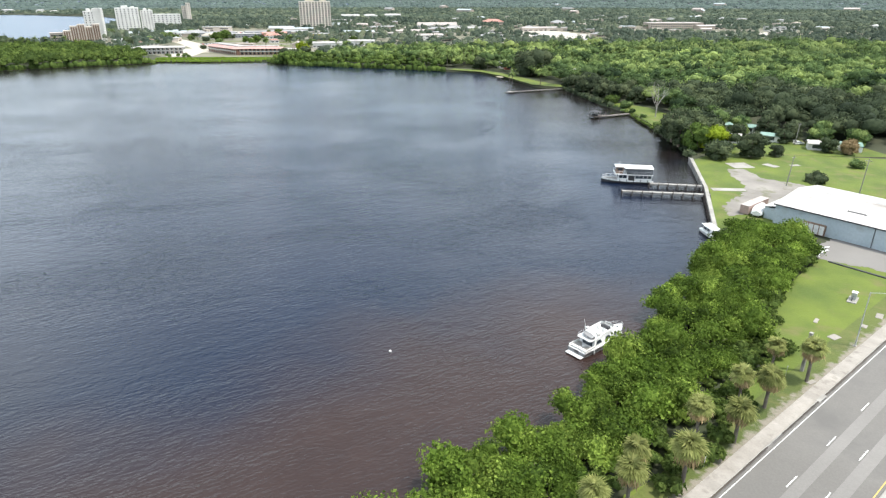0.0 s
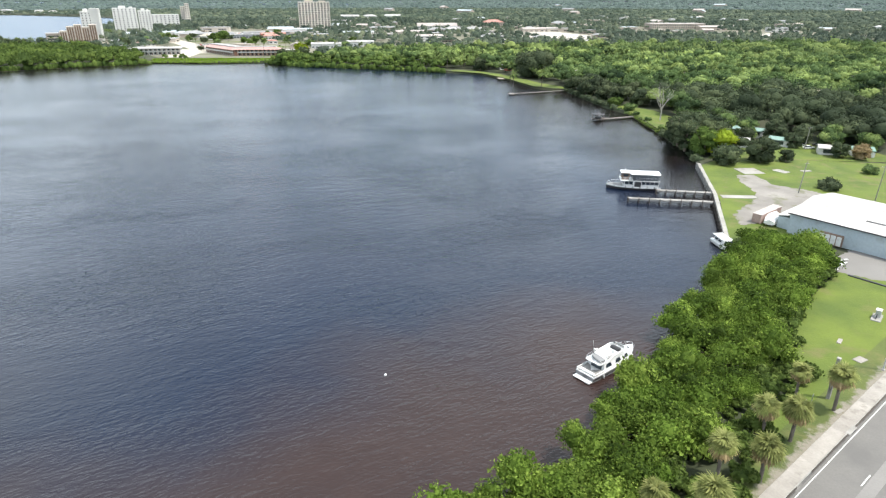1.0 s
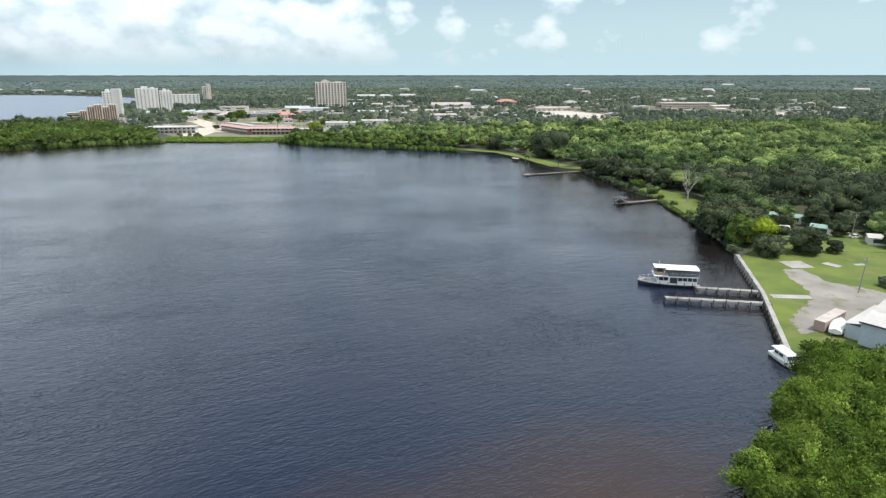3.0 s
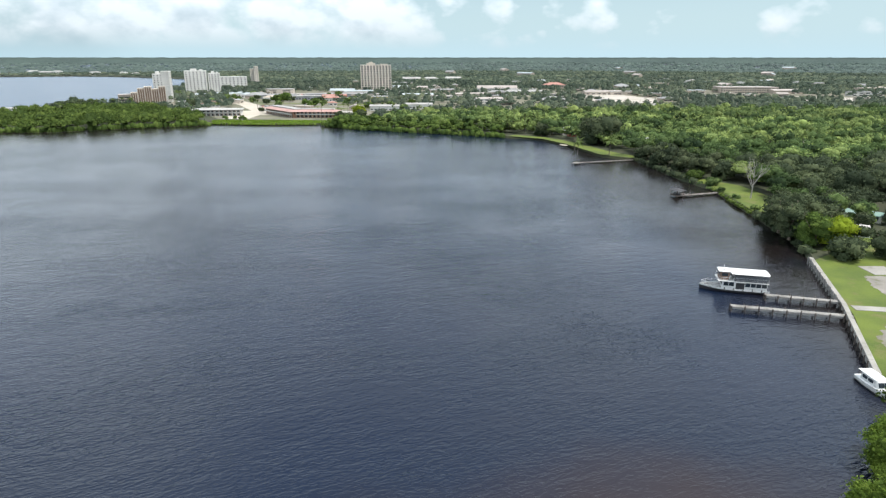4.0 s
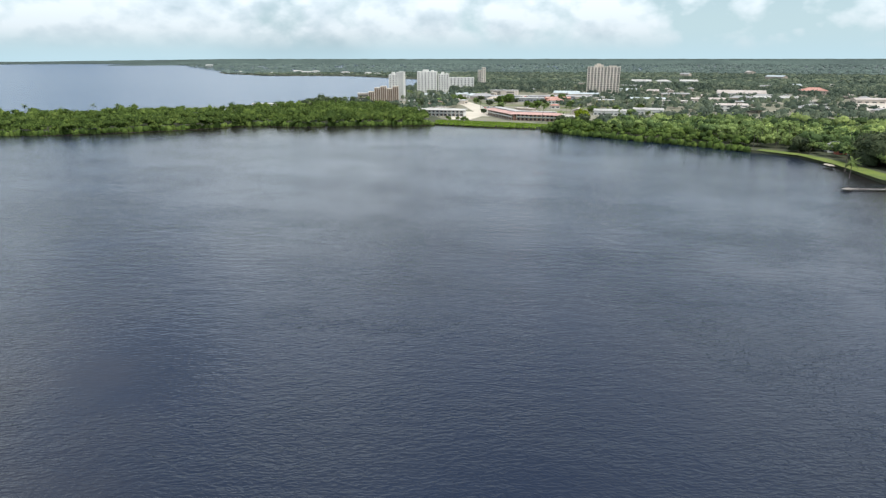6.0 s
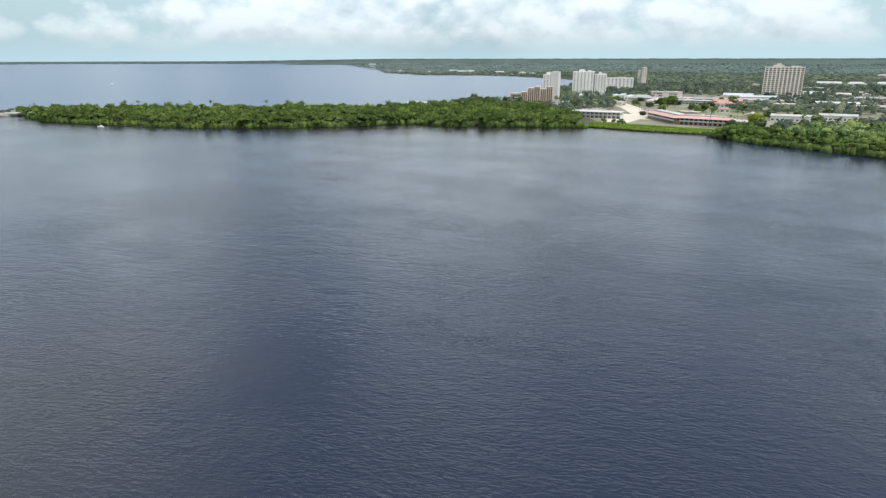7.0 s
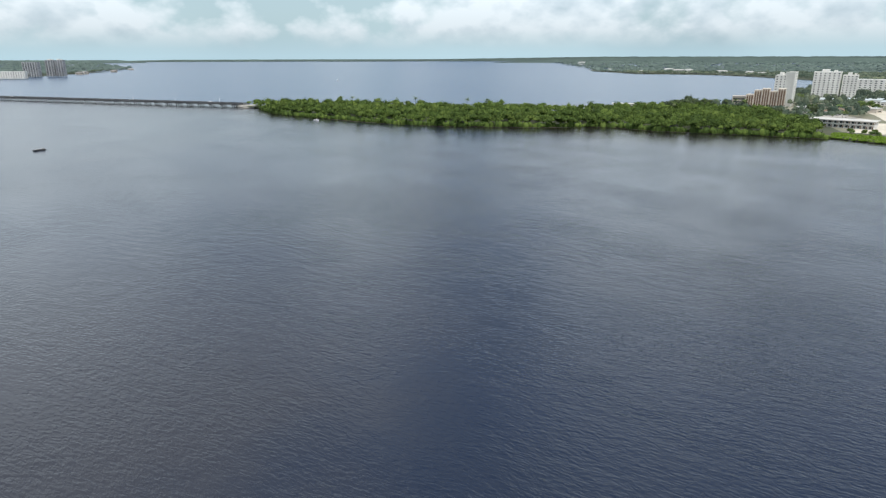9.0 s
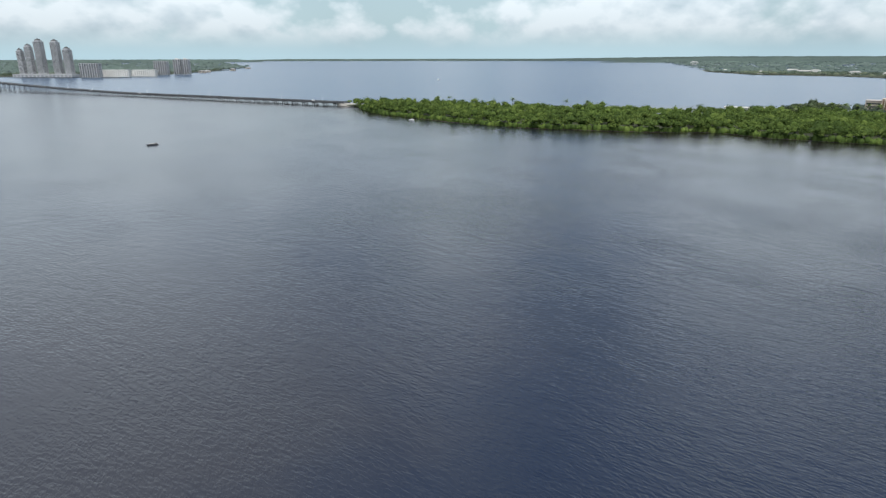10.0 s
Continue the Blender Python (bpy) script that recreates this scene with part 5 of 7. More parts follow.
for a, b, c, e, mat_ in ((4, 6.2, -10, -5.5, "metal"), (15, 18, -9, -3, "metal"), (16, 18.5, -24, -18, "metal"), (5, 5.7, -20, -15.5, "dark"), (8.5, 12, -35.5, -30, "rust"), (4, 8, -38, -34, "greyroof"), (17, 19, -38, -32, "metal")):
    zz0 = EAVE + (RIDGE - EAVE) * (1 - abs((a + b) / 2 - D / 2) / (D / 2))
    sl = math.degrees(math.atan2(RIDGE - EAVE, D / 2)) * (1 if (a + b) / 2 < D / 2 else -1)
    part("roof_patch", Shape().box(-(b - a) / 2, (b - a) / 2, 0, e - c, 0, 0.06), mat_, wh, "rusty or bare roof patch", m=pose((a + b) / 2, c, zz0 + 0.10, 0, -sl, 0))
# dark strip built in place of the eave's shadow on the wall
part("eave_shadow_strip", Shape().box(-0.55, -0.48, -W - 0.4, 0.4, EAVE - 0.30, EAVE + 0.02), "dark", wh, "dark shadow line under the eave")
dsh = part("loading_door", Shape().box(-0.9, -0.02, -13.4, -7.9, 0.2, 3.0, 0.06), "brown", wh, "brown framed loading bay with white doors")
for k in range(4):
    part("door_leaf", Shape().box(-0.96, -0.91, -13.2 + 1.34 * k, -12.1 + 1.34 * k, 0.35, 2.75), "white", dsh, "white door leaf")
part("door", Shape().box(-0.06, -0.01, -29.8, -28.4, 0.1, 2.3), "white", wh, "white door with a pale step")
part("step", Shape().box(-1.2, 0, -30.2, -28.0, 0, 0.2, 0.03), "concrete", wh)
part("downpipe", Shape().box(-0.12, 0, -24.1, -23.95, 0.1, EAVE - 0.2), "dark", wh)
ann = part("annex", Shape().box(0.0, 16, -64, -W - 0.05, 0, 4.6), "bluewall", wh, "lower pale blue annex")
part("annex_roof", Shape().box(-0.5, 16.5, -64.5, -W - 0.02, 4.6, 4.75, 0.05), "roof_white", ann)
part("annex_door", Shape().box(-0.04, -0.01, -54, -50, 0.1, 3.2), "greyroof", ann)
part("lean_to", Shape().box(2, 20, 0.05, 3.6, 0, 3.4), "bluewall", wh)
part("lean_to_roof", Shape().loft([[(1.6, 0.02, 4.3), (1.6, 4.0, 3.4), (1.6, 4.0, 3.52), (1.6, 0.02, 4.42)], [(20.4, 0.02, 4.3), (20.4, 4.0, 3.4), (20.4, 4.0, 3.52), (20.4, 0.02, 4.42)]]), "roof_white", wh)

ct = thing("storage_container", "rusty pink storage container with a pale weathered roof", "container", ROAD @ pose(171.5, 77.2, 1.72))
body = part("body", Shape().box(0, 12, -2.4, 0, 0.15, 2.6, 0.03), "pink", ct)
for k in range(20):
    part("rib", Shape().box(0.2 + 0.6 * k, 0.45 + 0.6 * k, 0, 0.04, 0.25, 2.5), "pink", body)
for k in range(4):
    part("end_rib", Shape().box(-0.04, 0.0, -2.2 + 0.6 * k, -1.9 + 0.6 * k, 0.25, 2.5), "pink", body)
part("roof", Shape().box(-0.08, 12.08, -2.48, 0.08, 2.6, 2.68, 0.02), "rooftin", ct, "pale weathered roof")
bt = thing("covered_boat", "boat on a trailer under a white tarpaulin", "boat", ROAD @ pose(171.2, 72.4, 1.72, 0, 0, 12) @ Matrix.Diagonal((1.35, 1.35, 1.25, 1)))
ring = lambda x, w, h: [(x, -w, 0.7), (x, -w * 0.9, 0.7 + h * 0.55), (x, 0, 0.7 + h), (x, w * 0.9, 0.7 + h * 0.55), (x, w, 0.7), (x, 0, 0.45)]
part("tarpaulin", Shape().loft([ring(0, 1.0, 0.9), ring(1.5, 1.25, 1.6), ring(3.5, 1.25, 1.9), ring(5.5, 1.0, 1.3), ring(7.0, 0.15, 0.7)]), "white", bt)
part("trailer_frame", Shape().box(-0.2, 7.6, -0.6, -0.5, 0.35, 0.45).box(-0.2, 7.6, 0.5, 0.6, 0.35, 0.45), "metal", bt)
for sy in (-1.15, 1.15):
    part("wheel", Shape().tube((1.6, sy - 0.1, 0.32), (1.6, sy + 0.1, 0.32), 0.32, 0.32, 14), "dark", bt)
rng = random.Random(4)
dp = thing("debris_pile", "pile of white broken boards beside the yard", "debris", ROAD @ pose(158.5, 50.5, 1.74))
for k in range(22):
    w, d = rng.uniform(0.5, 2.0), rng.uniform(0.2, 0.7)
    part("board", Shape().box(-w / 2, w / 2, -d / 2, d / 2, 0, 0.07), "white" if k % 3 else "greyroof", dp, m=pose(rng.uniform(-3, 3), rng.uniform(-1.2, 1.2), 0.05 + 0.5 * rng.random() * (1 if k > 8 else 0), rng.uniform(-15, 15), rng.uniform(-15, 15), rng.uniform(0, 180)))


# ---- cars ----
def car(label, material):
    t = thing("car", label, "car", pose(0, 0, -50))
    prof = [(-2.2, 0.35), (-2.25, 0.75), (-2.05, 0.95), (-1.0, 1.0), (1.0, 0.98), (2.0, 0.85), (2.2, 0.6), (2.15, 0.35)]
    part("body", Shape().loft([[(x, y * (1 if z < 0.9 else 0.95), z) for x, z in prof] for y in (-0.88, -0.8, 0.8, 0.88)]), material, t)
    cab = [(-1.75, 0.98), (-1.25, 1.42), (0.25, 1.45), (1.05, 0.98)]
    cabin = part("cabin", Shape().loft([[(x, y * (1 if z < 1.2 else 0.82), z) for x, z in cab] for y in (-0.78, 0.78)]), "glass", t, "dark car windows")
    part("roof", Shape().box(-1.25, 0.25, -0.62, 0.62, 1.43, 1.49, 0.03), material, cabin)
    for sx in (-1.35, 1.35):
        for sy in (-0.82, 0.82):
            w = part("wheel", Shape().tube((sx, sy - 0.1, 0.33), (sx, sy + 0.1, 0.33), 0.33, 0.33, 12), "dark", t)
            part("rim", Shape().tube((sx, sy - 0.11, 0.33), (sx, sy + 0.11, 0.33), 0.19, 0.19, 8), "metal", w)
    return t


CARS = [car("white parked car with dark windows", "white"), car("silver grey parked car with dark windows", "metal"), car("dark blue-black parked car", "dark"), car("red parked car with dark windows", "red")]
for c, (x, y, r) in zip(CARS, ((146, 257.5, 10), (144.5, 262, 15), (152, 262, 100), (-250, 760, 30))):
    c.matrix_basis = pose(x, y, 1.55, 0, 0, r)


# ---- seawall, docks ----
def run(a, b):
    a, b = Vector(a), Vector(b)
    return (b - a).length, math.degrees(math.atan2((b - a).y, (b - a).x))


for k, (a, b) in enumerate((((71.6, 157.0), (83.2, 194.0)), ((83.2, 194.0), (92.2, 232.5)))):
    L, ang = run(a, b)
    swl = thing("seawall", "pale concrete seawall with a cap and timber piles", "seawall", pose(a[0], a[1], 0, 0, 0, ang))
    part("wall_face", Shape().box(0, L, -0.6, 0.25, -2.0, 1.62), "concrete", swl)
    n = int(L / 3.0)
    for i in range(n):
        part("cap", Shape().box(L * i / n, L * (i + 1) / n - 0.03, -0.55, 0.6, 1.62, 1.92, 0.04), "concrete", swl)
        part("piling", Shape().tube((L * (i + 0.5) / n, 0.95, -2), (L * (i + 0.5) / n, 0.95, (2.0 if k == 0 else 2.35) + 0.2 * (i % 2)), 0.17 + 0.08 * k, 0.15 + 0.07 * k, 8), "pile" if k == 0 else "panel", swl)


def dock(label, a, b, width, bays):
    L, ang = run(a, b)
    t = thing("dock", label, "dock", pose(a[0], a[1], 0, 0, 0, ang))
    for i in range(int(L / 0.3)):
        part("plank", PLANK, None, t, m=pose(0.3 * i, 0, 1.45) @ Matrix.Diagonal((1, width, 1, 1)))
    for sy in (-1, 1):
        part("beam", Shape().box(0, L, sy * width / 2 - 0.08, sy * width / 2 + 0.08, 1.15, 1.44), "wood", t)
        for i in range(bays):
            x0, x1 = L * i / bays + 0.25, L * (i + 1) / bays - 0.25
            part("fender_panel", Shape().box(x0, x1, sy * (width / 2 + 0.10) - 0.04, sy * (width / 2 + 0.10) + 0.04, 0.92, 1.40), "panel", t, "grey wave screen panel")
        for i in range(bays + 1):
            part("piling", Shape().tube((L * i / bays, sy * (width / 2 + 0.15), -2), (L * i / bays, sy * (width / 2 + 0.15), 1.85 + 0.14 * ((i * 7) % 3 - 1)), 0.17, 0.15, 8), "pile", t)
    return t


PLANK = Shape().box(0.0, 0.285, -0.5, 0.5, 0, 0.06).mesh("plank", "wood")
DARK_PLANK = Shape().box(0.0, 0.285, -0.5, 0.5, 0, 0.06).mesh("plank", "wood_dark")
dock("timber dock with grey side screens and dark piles", (55.2, 191.0), (83.0, 187.0), 1.5, 9)
dock("timber dock with grey side screens behind the tour boat", (66.5, 199.6), (84.0, 196.6), 1.5, 6)


def pier(label, a, b, width, z, bays, rails=False):
    L, ang = run(a, b)
    t = thing("pier", label, "pier", pose(a[0], a[1], 0, 0, 0, ang))
    for i in range(int(L / 0.6)):
        part("plank", DARK_PLANK, None, t, m=pose(0.6 * i, 0, z) @ Matrix.Diagonal((2.0, width, 1, 1)))
    for sy in (-1, 1):
        part("beam", Shape().box(0, L, sy * width / 2 - 0.07, sy * width / 2 + 0.07, z - 0.25, z - 0.01), "wood_dark", t)
        for i in range(bays + 1):
            part("piling", Shape().tube((L * i / bays, sy * (width / 2 + 0.12), -2), (L * i / bays, sy * (width / 2 + 0.12), z + 0.5), 0.15, 0.13, 7), "pile", t)
    return t


pier("narrow grey timber pier reaching out from the lawn", (40.5, 412), (76, 427), 1.6, 0.9, 12)
pier("short dark timber pier with a boat house", (78, 325), (98, 334), 1.8, 0.9, 6)
pier("small landing stage at the pier's end", (37.5, 409), (41, 414.5), 3.4, 0.9, 2)
bh = thing("boat_house", "small open dark boat house on piles", "boat house", pose(77, 326, 0, 0, 0, 24))
part("platform", Shape().box(-4, 3.6, -2.6, 2.6, 0.75, 0.95), "pile", bh)
for px_ in (-3.6, -0.2, 3.2):
    for py_ in (-2.3, 2.3):
        part("post", Shape().tube((px_, py_, -2), (px_, py_, 3.4), 0.13, 0.12, 7), "pile", bh)
part("roof", Shape().hip(-4, 0.4, -2.6, 2.6, 3.3, 4.1, 0.3), "dark", bh)
part("rail", Shape().box(0.4, 3.5, -2.35, -2.25, 1.7, 1.8).box(0.4, 3.5, 2.25, 2.35, 1.7, 1.8), "wood", bh)
part("boat_lift", Shape().box(-3.2, -0.6, -1.4, 1.4, 1.2, 1.9, 0.3), "dark", bh, "dark covered boat on the lift")
for x, y in ((76, 318),):
    solid("mooring_pile", Shape().tube((0, 0, -2), (0, 0, 2.2), 0.16, 0.14, 8).tube((0, 0, 2.2), (0, 0, 2.4), 0.18, 0.02, 8), "pile", "lone dark timber mooring pile in the water", "pile", pose(x, y, 0))


# ---- boats ----
def hull(L, B, free, sheer, sections=14, stern=0.85, full=2.4):
    """A planked hull: rings from stern to bow, with flare and sheer."""
    rings = []
    for i in range(sections):
        u = i / (sections - 1)
        w = B / 2 * (stern + (1 - stern) * min(1, u * 3)) * (1 - max(0, (u - 0.45) / 0.55) ** full) + 0.02
        top = free + sheer * u * u
        x = L * (u - 0.5)
        rings.append([(x, -w, top), (x, -w * 0.93, top * 0.45), (x, -w * 0.72, -0.25), (x, 0, -0.5), (x, w * 0.72, -0.25), (x, w * 0.93, top * 0.45), (x, w, top), (x, w * 0.9, top + 0.06), (x, 0, top + 0.10), (x, -w * 0.9, top + 0.06)])
    return Shape().loft(rings)


def side_band(L, B, z0, z1, sheer, sections, stern, full):
    """Thin topsides that follow a hull's plan, from z0 up to the rail."""
    rings = []
    for i in list(range(sections)) + list(range(sections - 1, -1, -1)):
        k = len(rings)
        u = i / (sections - 1)
        w = B / 2 * (stern + (1 - stern) * min(1, u * 3)) * (1 - max(0, (u - 0.45) / 0.55) ** full) + 0.02
        side = -1 if k < sections else 1
        x, top = L * (u - 0.5), z1 + sheer * u * u
        y0, y1 = side * w, side * max(0.0, w - 0.10)
        rings.append([(x, y0, z0 + sheer * u * u), (x, y0, top), (x, y1, top), (x, y1, z0 + sheer * u * u)])
    return Shape().loft(rings)


def house_ring(x0, x1, w0, w1, z0, z1, rake_f, rake_b, b=0.25):
    """A deckhouse with raked ends and rounded shoulders."""
    lower = [(x0, -w0), (x1 - b, -w0), (x1, -w0 + b), (x1, w0 - b), (x1 - b, w0), (x0, w0)]
    cx = (x0 + x1) / 2
    def up(p, f, z):
        x, y = p
        x2 = x + (-rake_f if x > cx else rake_b) * f
        return (x2, y * (1 + (w1 / w0 - 1) * f), z)
    return Shape().loft([[up(p, 0, z0) for p in lower], [up(p, 0.85, z0 + (z1 - z0) * 0.85) for p in lower], [up((p[0] * 0.97 + cx * 0.03, p[1] * 0.93), 1.0, z1) for p in lower]])


def rail(sh, pts, h, r=0.025, every=1):
    for i, p in enumerate(pts):
        sh.tube(p, (p[0], p[1], p[2] + h), r, r, 5)
        if i:
            q = pts[i - 1]
            sh.tube((q[0], q[1], q[2] + h), (p[0], p[1], p[2] + h), r, r, 5)
            sh.tube((q[0], q[1], q[2] + h * 0.5), (p[0], p[1], p[2] + h * 0.5), r * 0.7, r * 0.7, 5)
    return sh


yt = thing("motor_yacht", "white flybridge motor yacht moored among the mangroves", "yacht", pose(27.8, 99.6, 0, 0, 0, 40) @ Matrix.Diagonal((0.94, 0.90, 0.76, 1)))
part("hull", hull(14.2, 4.5, 1.35, 0.75, 16, 0.9, 3.4), "white", yt)
part("boot_stripe", hull(14.0, 4.52, 0.18, 0.05, 16, 0.9, 3.4), "dark", yt, "dark waterline stripe")
part("rub_rail", hull(14.24, 4.6, 1.16, 0.62, 16, 0.9, 3.4), "greyroof", yt, "grey rubbing strake", m=pose(0, 0, 0) @ Matrix.Diagonal((1, 1, 0.98, 1)))
part("swim_platform", Shape().box(-8.1, -7.0, -1.9, 1.9, 0.25, 0.42, 0.05), "white", yt)
part("transom_gate", Shape().box(-7.12, -7.0, -0.5, 0.5, 0.5, 1.35), "greyroof", yt)
hs = part("deckhouse", house_ring(-4.0, 5.0, 1.95, 1.62, 1.4, 3.3, 1.5, 0.25), "white", yt)
for sy in (-1, 1):
    for x0, x1 in ((-3.4, -1.7), (-0.6, 1.0), (2.0, 3.2)):
        part("window", Shape().loft([[(x0, sy * 1.84, 2.0), (x1, sy * 1.84, 2.0), (x1 - 0.35, sy * 1.68, 2.85), (x0 + 0.2, sy * 1.68, 2.85)], [(x0, sy * 1.92, 2.0), (x1, sy * 1.92, 2.0), (x1 - 0.35, sy * 1.76, 2.85), (x0 + 0.2, sy * 1.76, 2.85)]]), "glass", hs, "dark side window")
for k in range(3):
    y0 = -1.5 + 1.02 * k
    part("windscreen", Shape().loft([[(4.6, y0, 1.85), (4.6, y0 + 0.9, 1.85), (3.62, y0 + 0.86, 2.98), (3.62, y0 + 0.04, 2.98)], [(4.7, y0, 1.85), (4.7, y0 + 0.9, 1.85), (3.72, y0 + 0.86, 2.98), (3.72, y0 + 0.04, 2.98)]]), "glass", hs, "raked dark windscreen pane")
part("aft_door", Shape().box(-4.12, -3.9, -1.3, 1.0, 1.5, 3.0), "glass", hs, "dark saloon door")
part("cockpit_floor", Shape().box(-6.9, -4.0, -1.85, 1.85, 1.2, 1.46), "wood", yt, "grey teak cockpit sole")
part("cockpit_bench", Shape().box(-6.8, -6.2, -1.6, 1.6, 1.46, 1.9, 0.08), "white", yt)
for sy in (-1, 1):
    part("cockpit_side", Shape().box(-6.95, -4.0, min(sy * 2.05, sy * 1.9), max(sy * 2.05, sy * 1.9), 1.4, 1.95, 0.03), "white", yt)
fb = part("flybridge", Shape().loft([[(x, -w, 3.3), (x, -w, 3.46), (x, w, 3.46), (x, w, 3.3)] for x, w in ((-5.2, 1.55), (-4.8, 1.75), (2.2, 1.75), (3.2, 1.3))]), "white", yt)
part("coaming", Shape().loft([[(x, sy * w, 3.46), (x, sy * w, h_), (x, sy * (w - 0.14), h_), (x, sy * (w - 0.14), 3.46)] for x, w, h_, sy in ((-2.8, 1.72, 3.6, -1), (-1.0, 1.72, 4.05, -1), (2.0, 1.72, 4.15, -1), (2.9, 1.2, 4.25, -1), (3.0, 0.9, 4.25, 1), (2.0, 1.72, 4.15, 1), (-1.0, 1.72, 4.05, 1), (-2.8, 1.72, 3.6, 1))]), "white", fb)
for x, y in ((0.2, -0.65), (0.2, 0.65)):
    part("helm_seat", Shape().box(x - 0.3, x + 0.3, y - 0.3, y + 0.3, 3.46, 3.95, 0.06).box(x - 0.36, x - 0.24, y - 0.3, y + 0.3, 3.9, 4.5), "white", fb)
part("seat_cushion", Shape().box(-2.4, -0.8, -1.5, -0.9, 3.46, 3.9, 0.08), "panel", fb, "pale grey cushions")
part("console", Shape().box(1.2, 1.9, -1.0, 1.0, 3.46, 4.2, 0.1), "dark", fb, "dark helm console")
part("fly_screen", Shape().loft([[(2.5, -1.35, 4.1), (2.5, 1.35, 4.1), (2.2, 1.25, 4.6), (2.2, -1.25, 4.6)], [(2.56, -1.35, 4.1), (2.56, 1.35, 4.1), (2.26, 1.25, 4.6), (2.26, -1.25, 4.6)]]), "glass", fb, "low dark wind screen")
arch = part("radar_arch", Shape().tube((-2.6, -1.6, 3.46), (-3.3, -1.35, 5.2), 0.10).tube((-2.6, 1.6, 3.46), (-3.3, 1.35, 5.2), 0.10).tube((-3.3, -1.35, 5.2), (-3.3, 1.35, 5.2), 0.10), "white", yt)
part("radar_dome", Shape().tube((-3.3, 0.7, 5.28), (-3.3, 0.7, 5.52), 0.36, 0.28, 14), "white", arch)
part("aerial", Shape().tube((-3.3, 1.25, 5.2), (-3.8, 1.35, 7.6), 0.03), "white", arch)
part("dinghy", hull(2.8, 1.3, 0.4, 0.15, 8), "greyroof", yt, "grey dinghy on the flybridge", m=pose(-3.9, -0.1, 3.75, 0, 0, 82))
part("bow_rail", rail(Shape(), [(1.5, -2.15, 1.6), (3.4, -2.0, 1.75), (5.2, -1.55, 1.9), (6.4, -0.8, 2.05), (7.0, 0, 2.1), (6.4, 0.8, 2.05), (5.2, 1.55, 1.9), (3.4, 2.0, 1.75), (1.5, 2.15, 1.6)], 0.75), "metal", yt)
part("hatch", Shape().box(5.4, 5.9, -0.3, 0.3, 1.98, 2.08, 0.04), "glass", yt)
part("windlass", Shape().box(6.3, 6.6, -0.15, 0.15, 2.05, 2.25, 0.04), "metal", yt)
part("stern_rail", rail(Shape(), [(-3.2, -1.7, 3.46), (-5.1, -1.5, 3.46), (-5.1, 0, 3.46), (-5.1, 1.5, 3.46), (-3.2, 1.7, 3.46)], 0.85), "metal", yt)
for x, sy in ((-4.5, 1), (-0.5, 1), (-4.5, -1)):
    part("fender", Shape().tube((x, sy * 2.36, 0.35), (x, sy * 2.36, 1.15), 0.14, 0.14, 8), "white", yt)

tb = thing("tour_boat", "white two-deck tour boat with a long canopy at the dock", "tour boat", pose(60.6, 206.0, 0, 0, 0, 172.5))
part("hull", hull(17.0, 5.3, 0.72, 0.25, 16, 0.95, 3.0), "dark", tb, "black hull")
part("topside_band", side_band(17.1, 5.36, 0.80, 1.22, 0.22, 16, 0.95, 3.0), "white", tb, "white band above the black hull")
part("foredeck", Shape().box(3.2, 6.2, -1.7, 1.7, 1.05, 1.3, 0.05), "panel", tb, "grey foredeck")
for i in range(5):
    part("fender", Shape().tube((-6.6 + 2.3 * i, 2.62, 0.5), (-6.6 + 2.3 * i, 2.62, 1.5), 0.13, 0.13, 8), "dark", tb, "black hanging fender")
lo = part("lower_cabin", Shape().box(-7.9, 3.2, -2.25, 2.25, 1.0, 3.15, 0.08), "white", tb)
for sy in (-1, 1):
    for k in range(8):
        if k in (4, 5):
            continue
        part("window", Shape().box(-7.75 + 1.35 * k, -6.55 + 1.35 * k, sy * 2.27 - 0.03, sy * 2.27 + 0.03, 1.95, 2.98), "glass", lo, "dark saloon window")
    part("doorway", Shape().box(-2.3, -0.2, sy * 2.28 - 0.02, sy * 2.28 + 0.02, 1.1, 2.9), "dark", lo)
for k in range(4):
    part("front_window", Shape().box(3.18, 3.24, -2.0 + 1.03 * k, -1.1 + 1.03 * k, 2.0, 2.9), "glass", lo)
dk = part("upper_deck", Shape().box(-8.2, 4.4, -2.55, 2.55, 3.15, 3.3, 0.04), "white", tb)
for sy in (-2.45, 2.45):
    part("top_rail", Shape().tube((-8.0, sy, 4.25), (4.2, sy, 4.25), 0.035, 0.035, 6), "white", dk)
    part("mid_rail", Shape().tube((-8.0, sy, 3.78), (4.2, sy, 3.78), 0.025, 0.025, 6), "white", dk)
    for i in range(11):
        part("rail_post", Shape().tube((-8.0 + 1.22 * i, sy, 3.3), (-8.0 + 1.22 * i, sy, 4.25), 0.03, 0.03, 5), "white", dk)
for sy in (-2.45, 2.45):
    part("weather_screen", Shape().box(-8.0, 0.4, sy - 0.02, sy + 0.02, 3.35, 5.0), "netting", dk, "dark grey deck-side netting")
can = part("canopy", Shape().loft([[(x, -2.6, 5.35), (x, -2.5, 5.50), (x, 0, 5.68), (x, 2.5, 5.50), (x, 2.6, 5.35), (x, 0, 5.45)] for x in (-8.2, -7.9, 0.9, 1.2)]), "white", tb, "white canopy over the upper deck")
for i in range(6):
    for sy in (-2.4, 2.4):
        part("canopy_post", Shape().tube((-7.9 + 1.76 * i, sy, 3.3), (-7.9 + 1.76 * i, sy, 5.42), 0.05, 0.05, 6), "metal", can)
for i in range(7):
    part("bench", Shape().box(-7.4 + 1.2 * i, -7.0 + 1.2 * i, -1.9, 1.9, 3.3, 3.75, 0.05), "wood", dk)
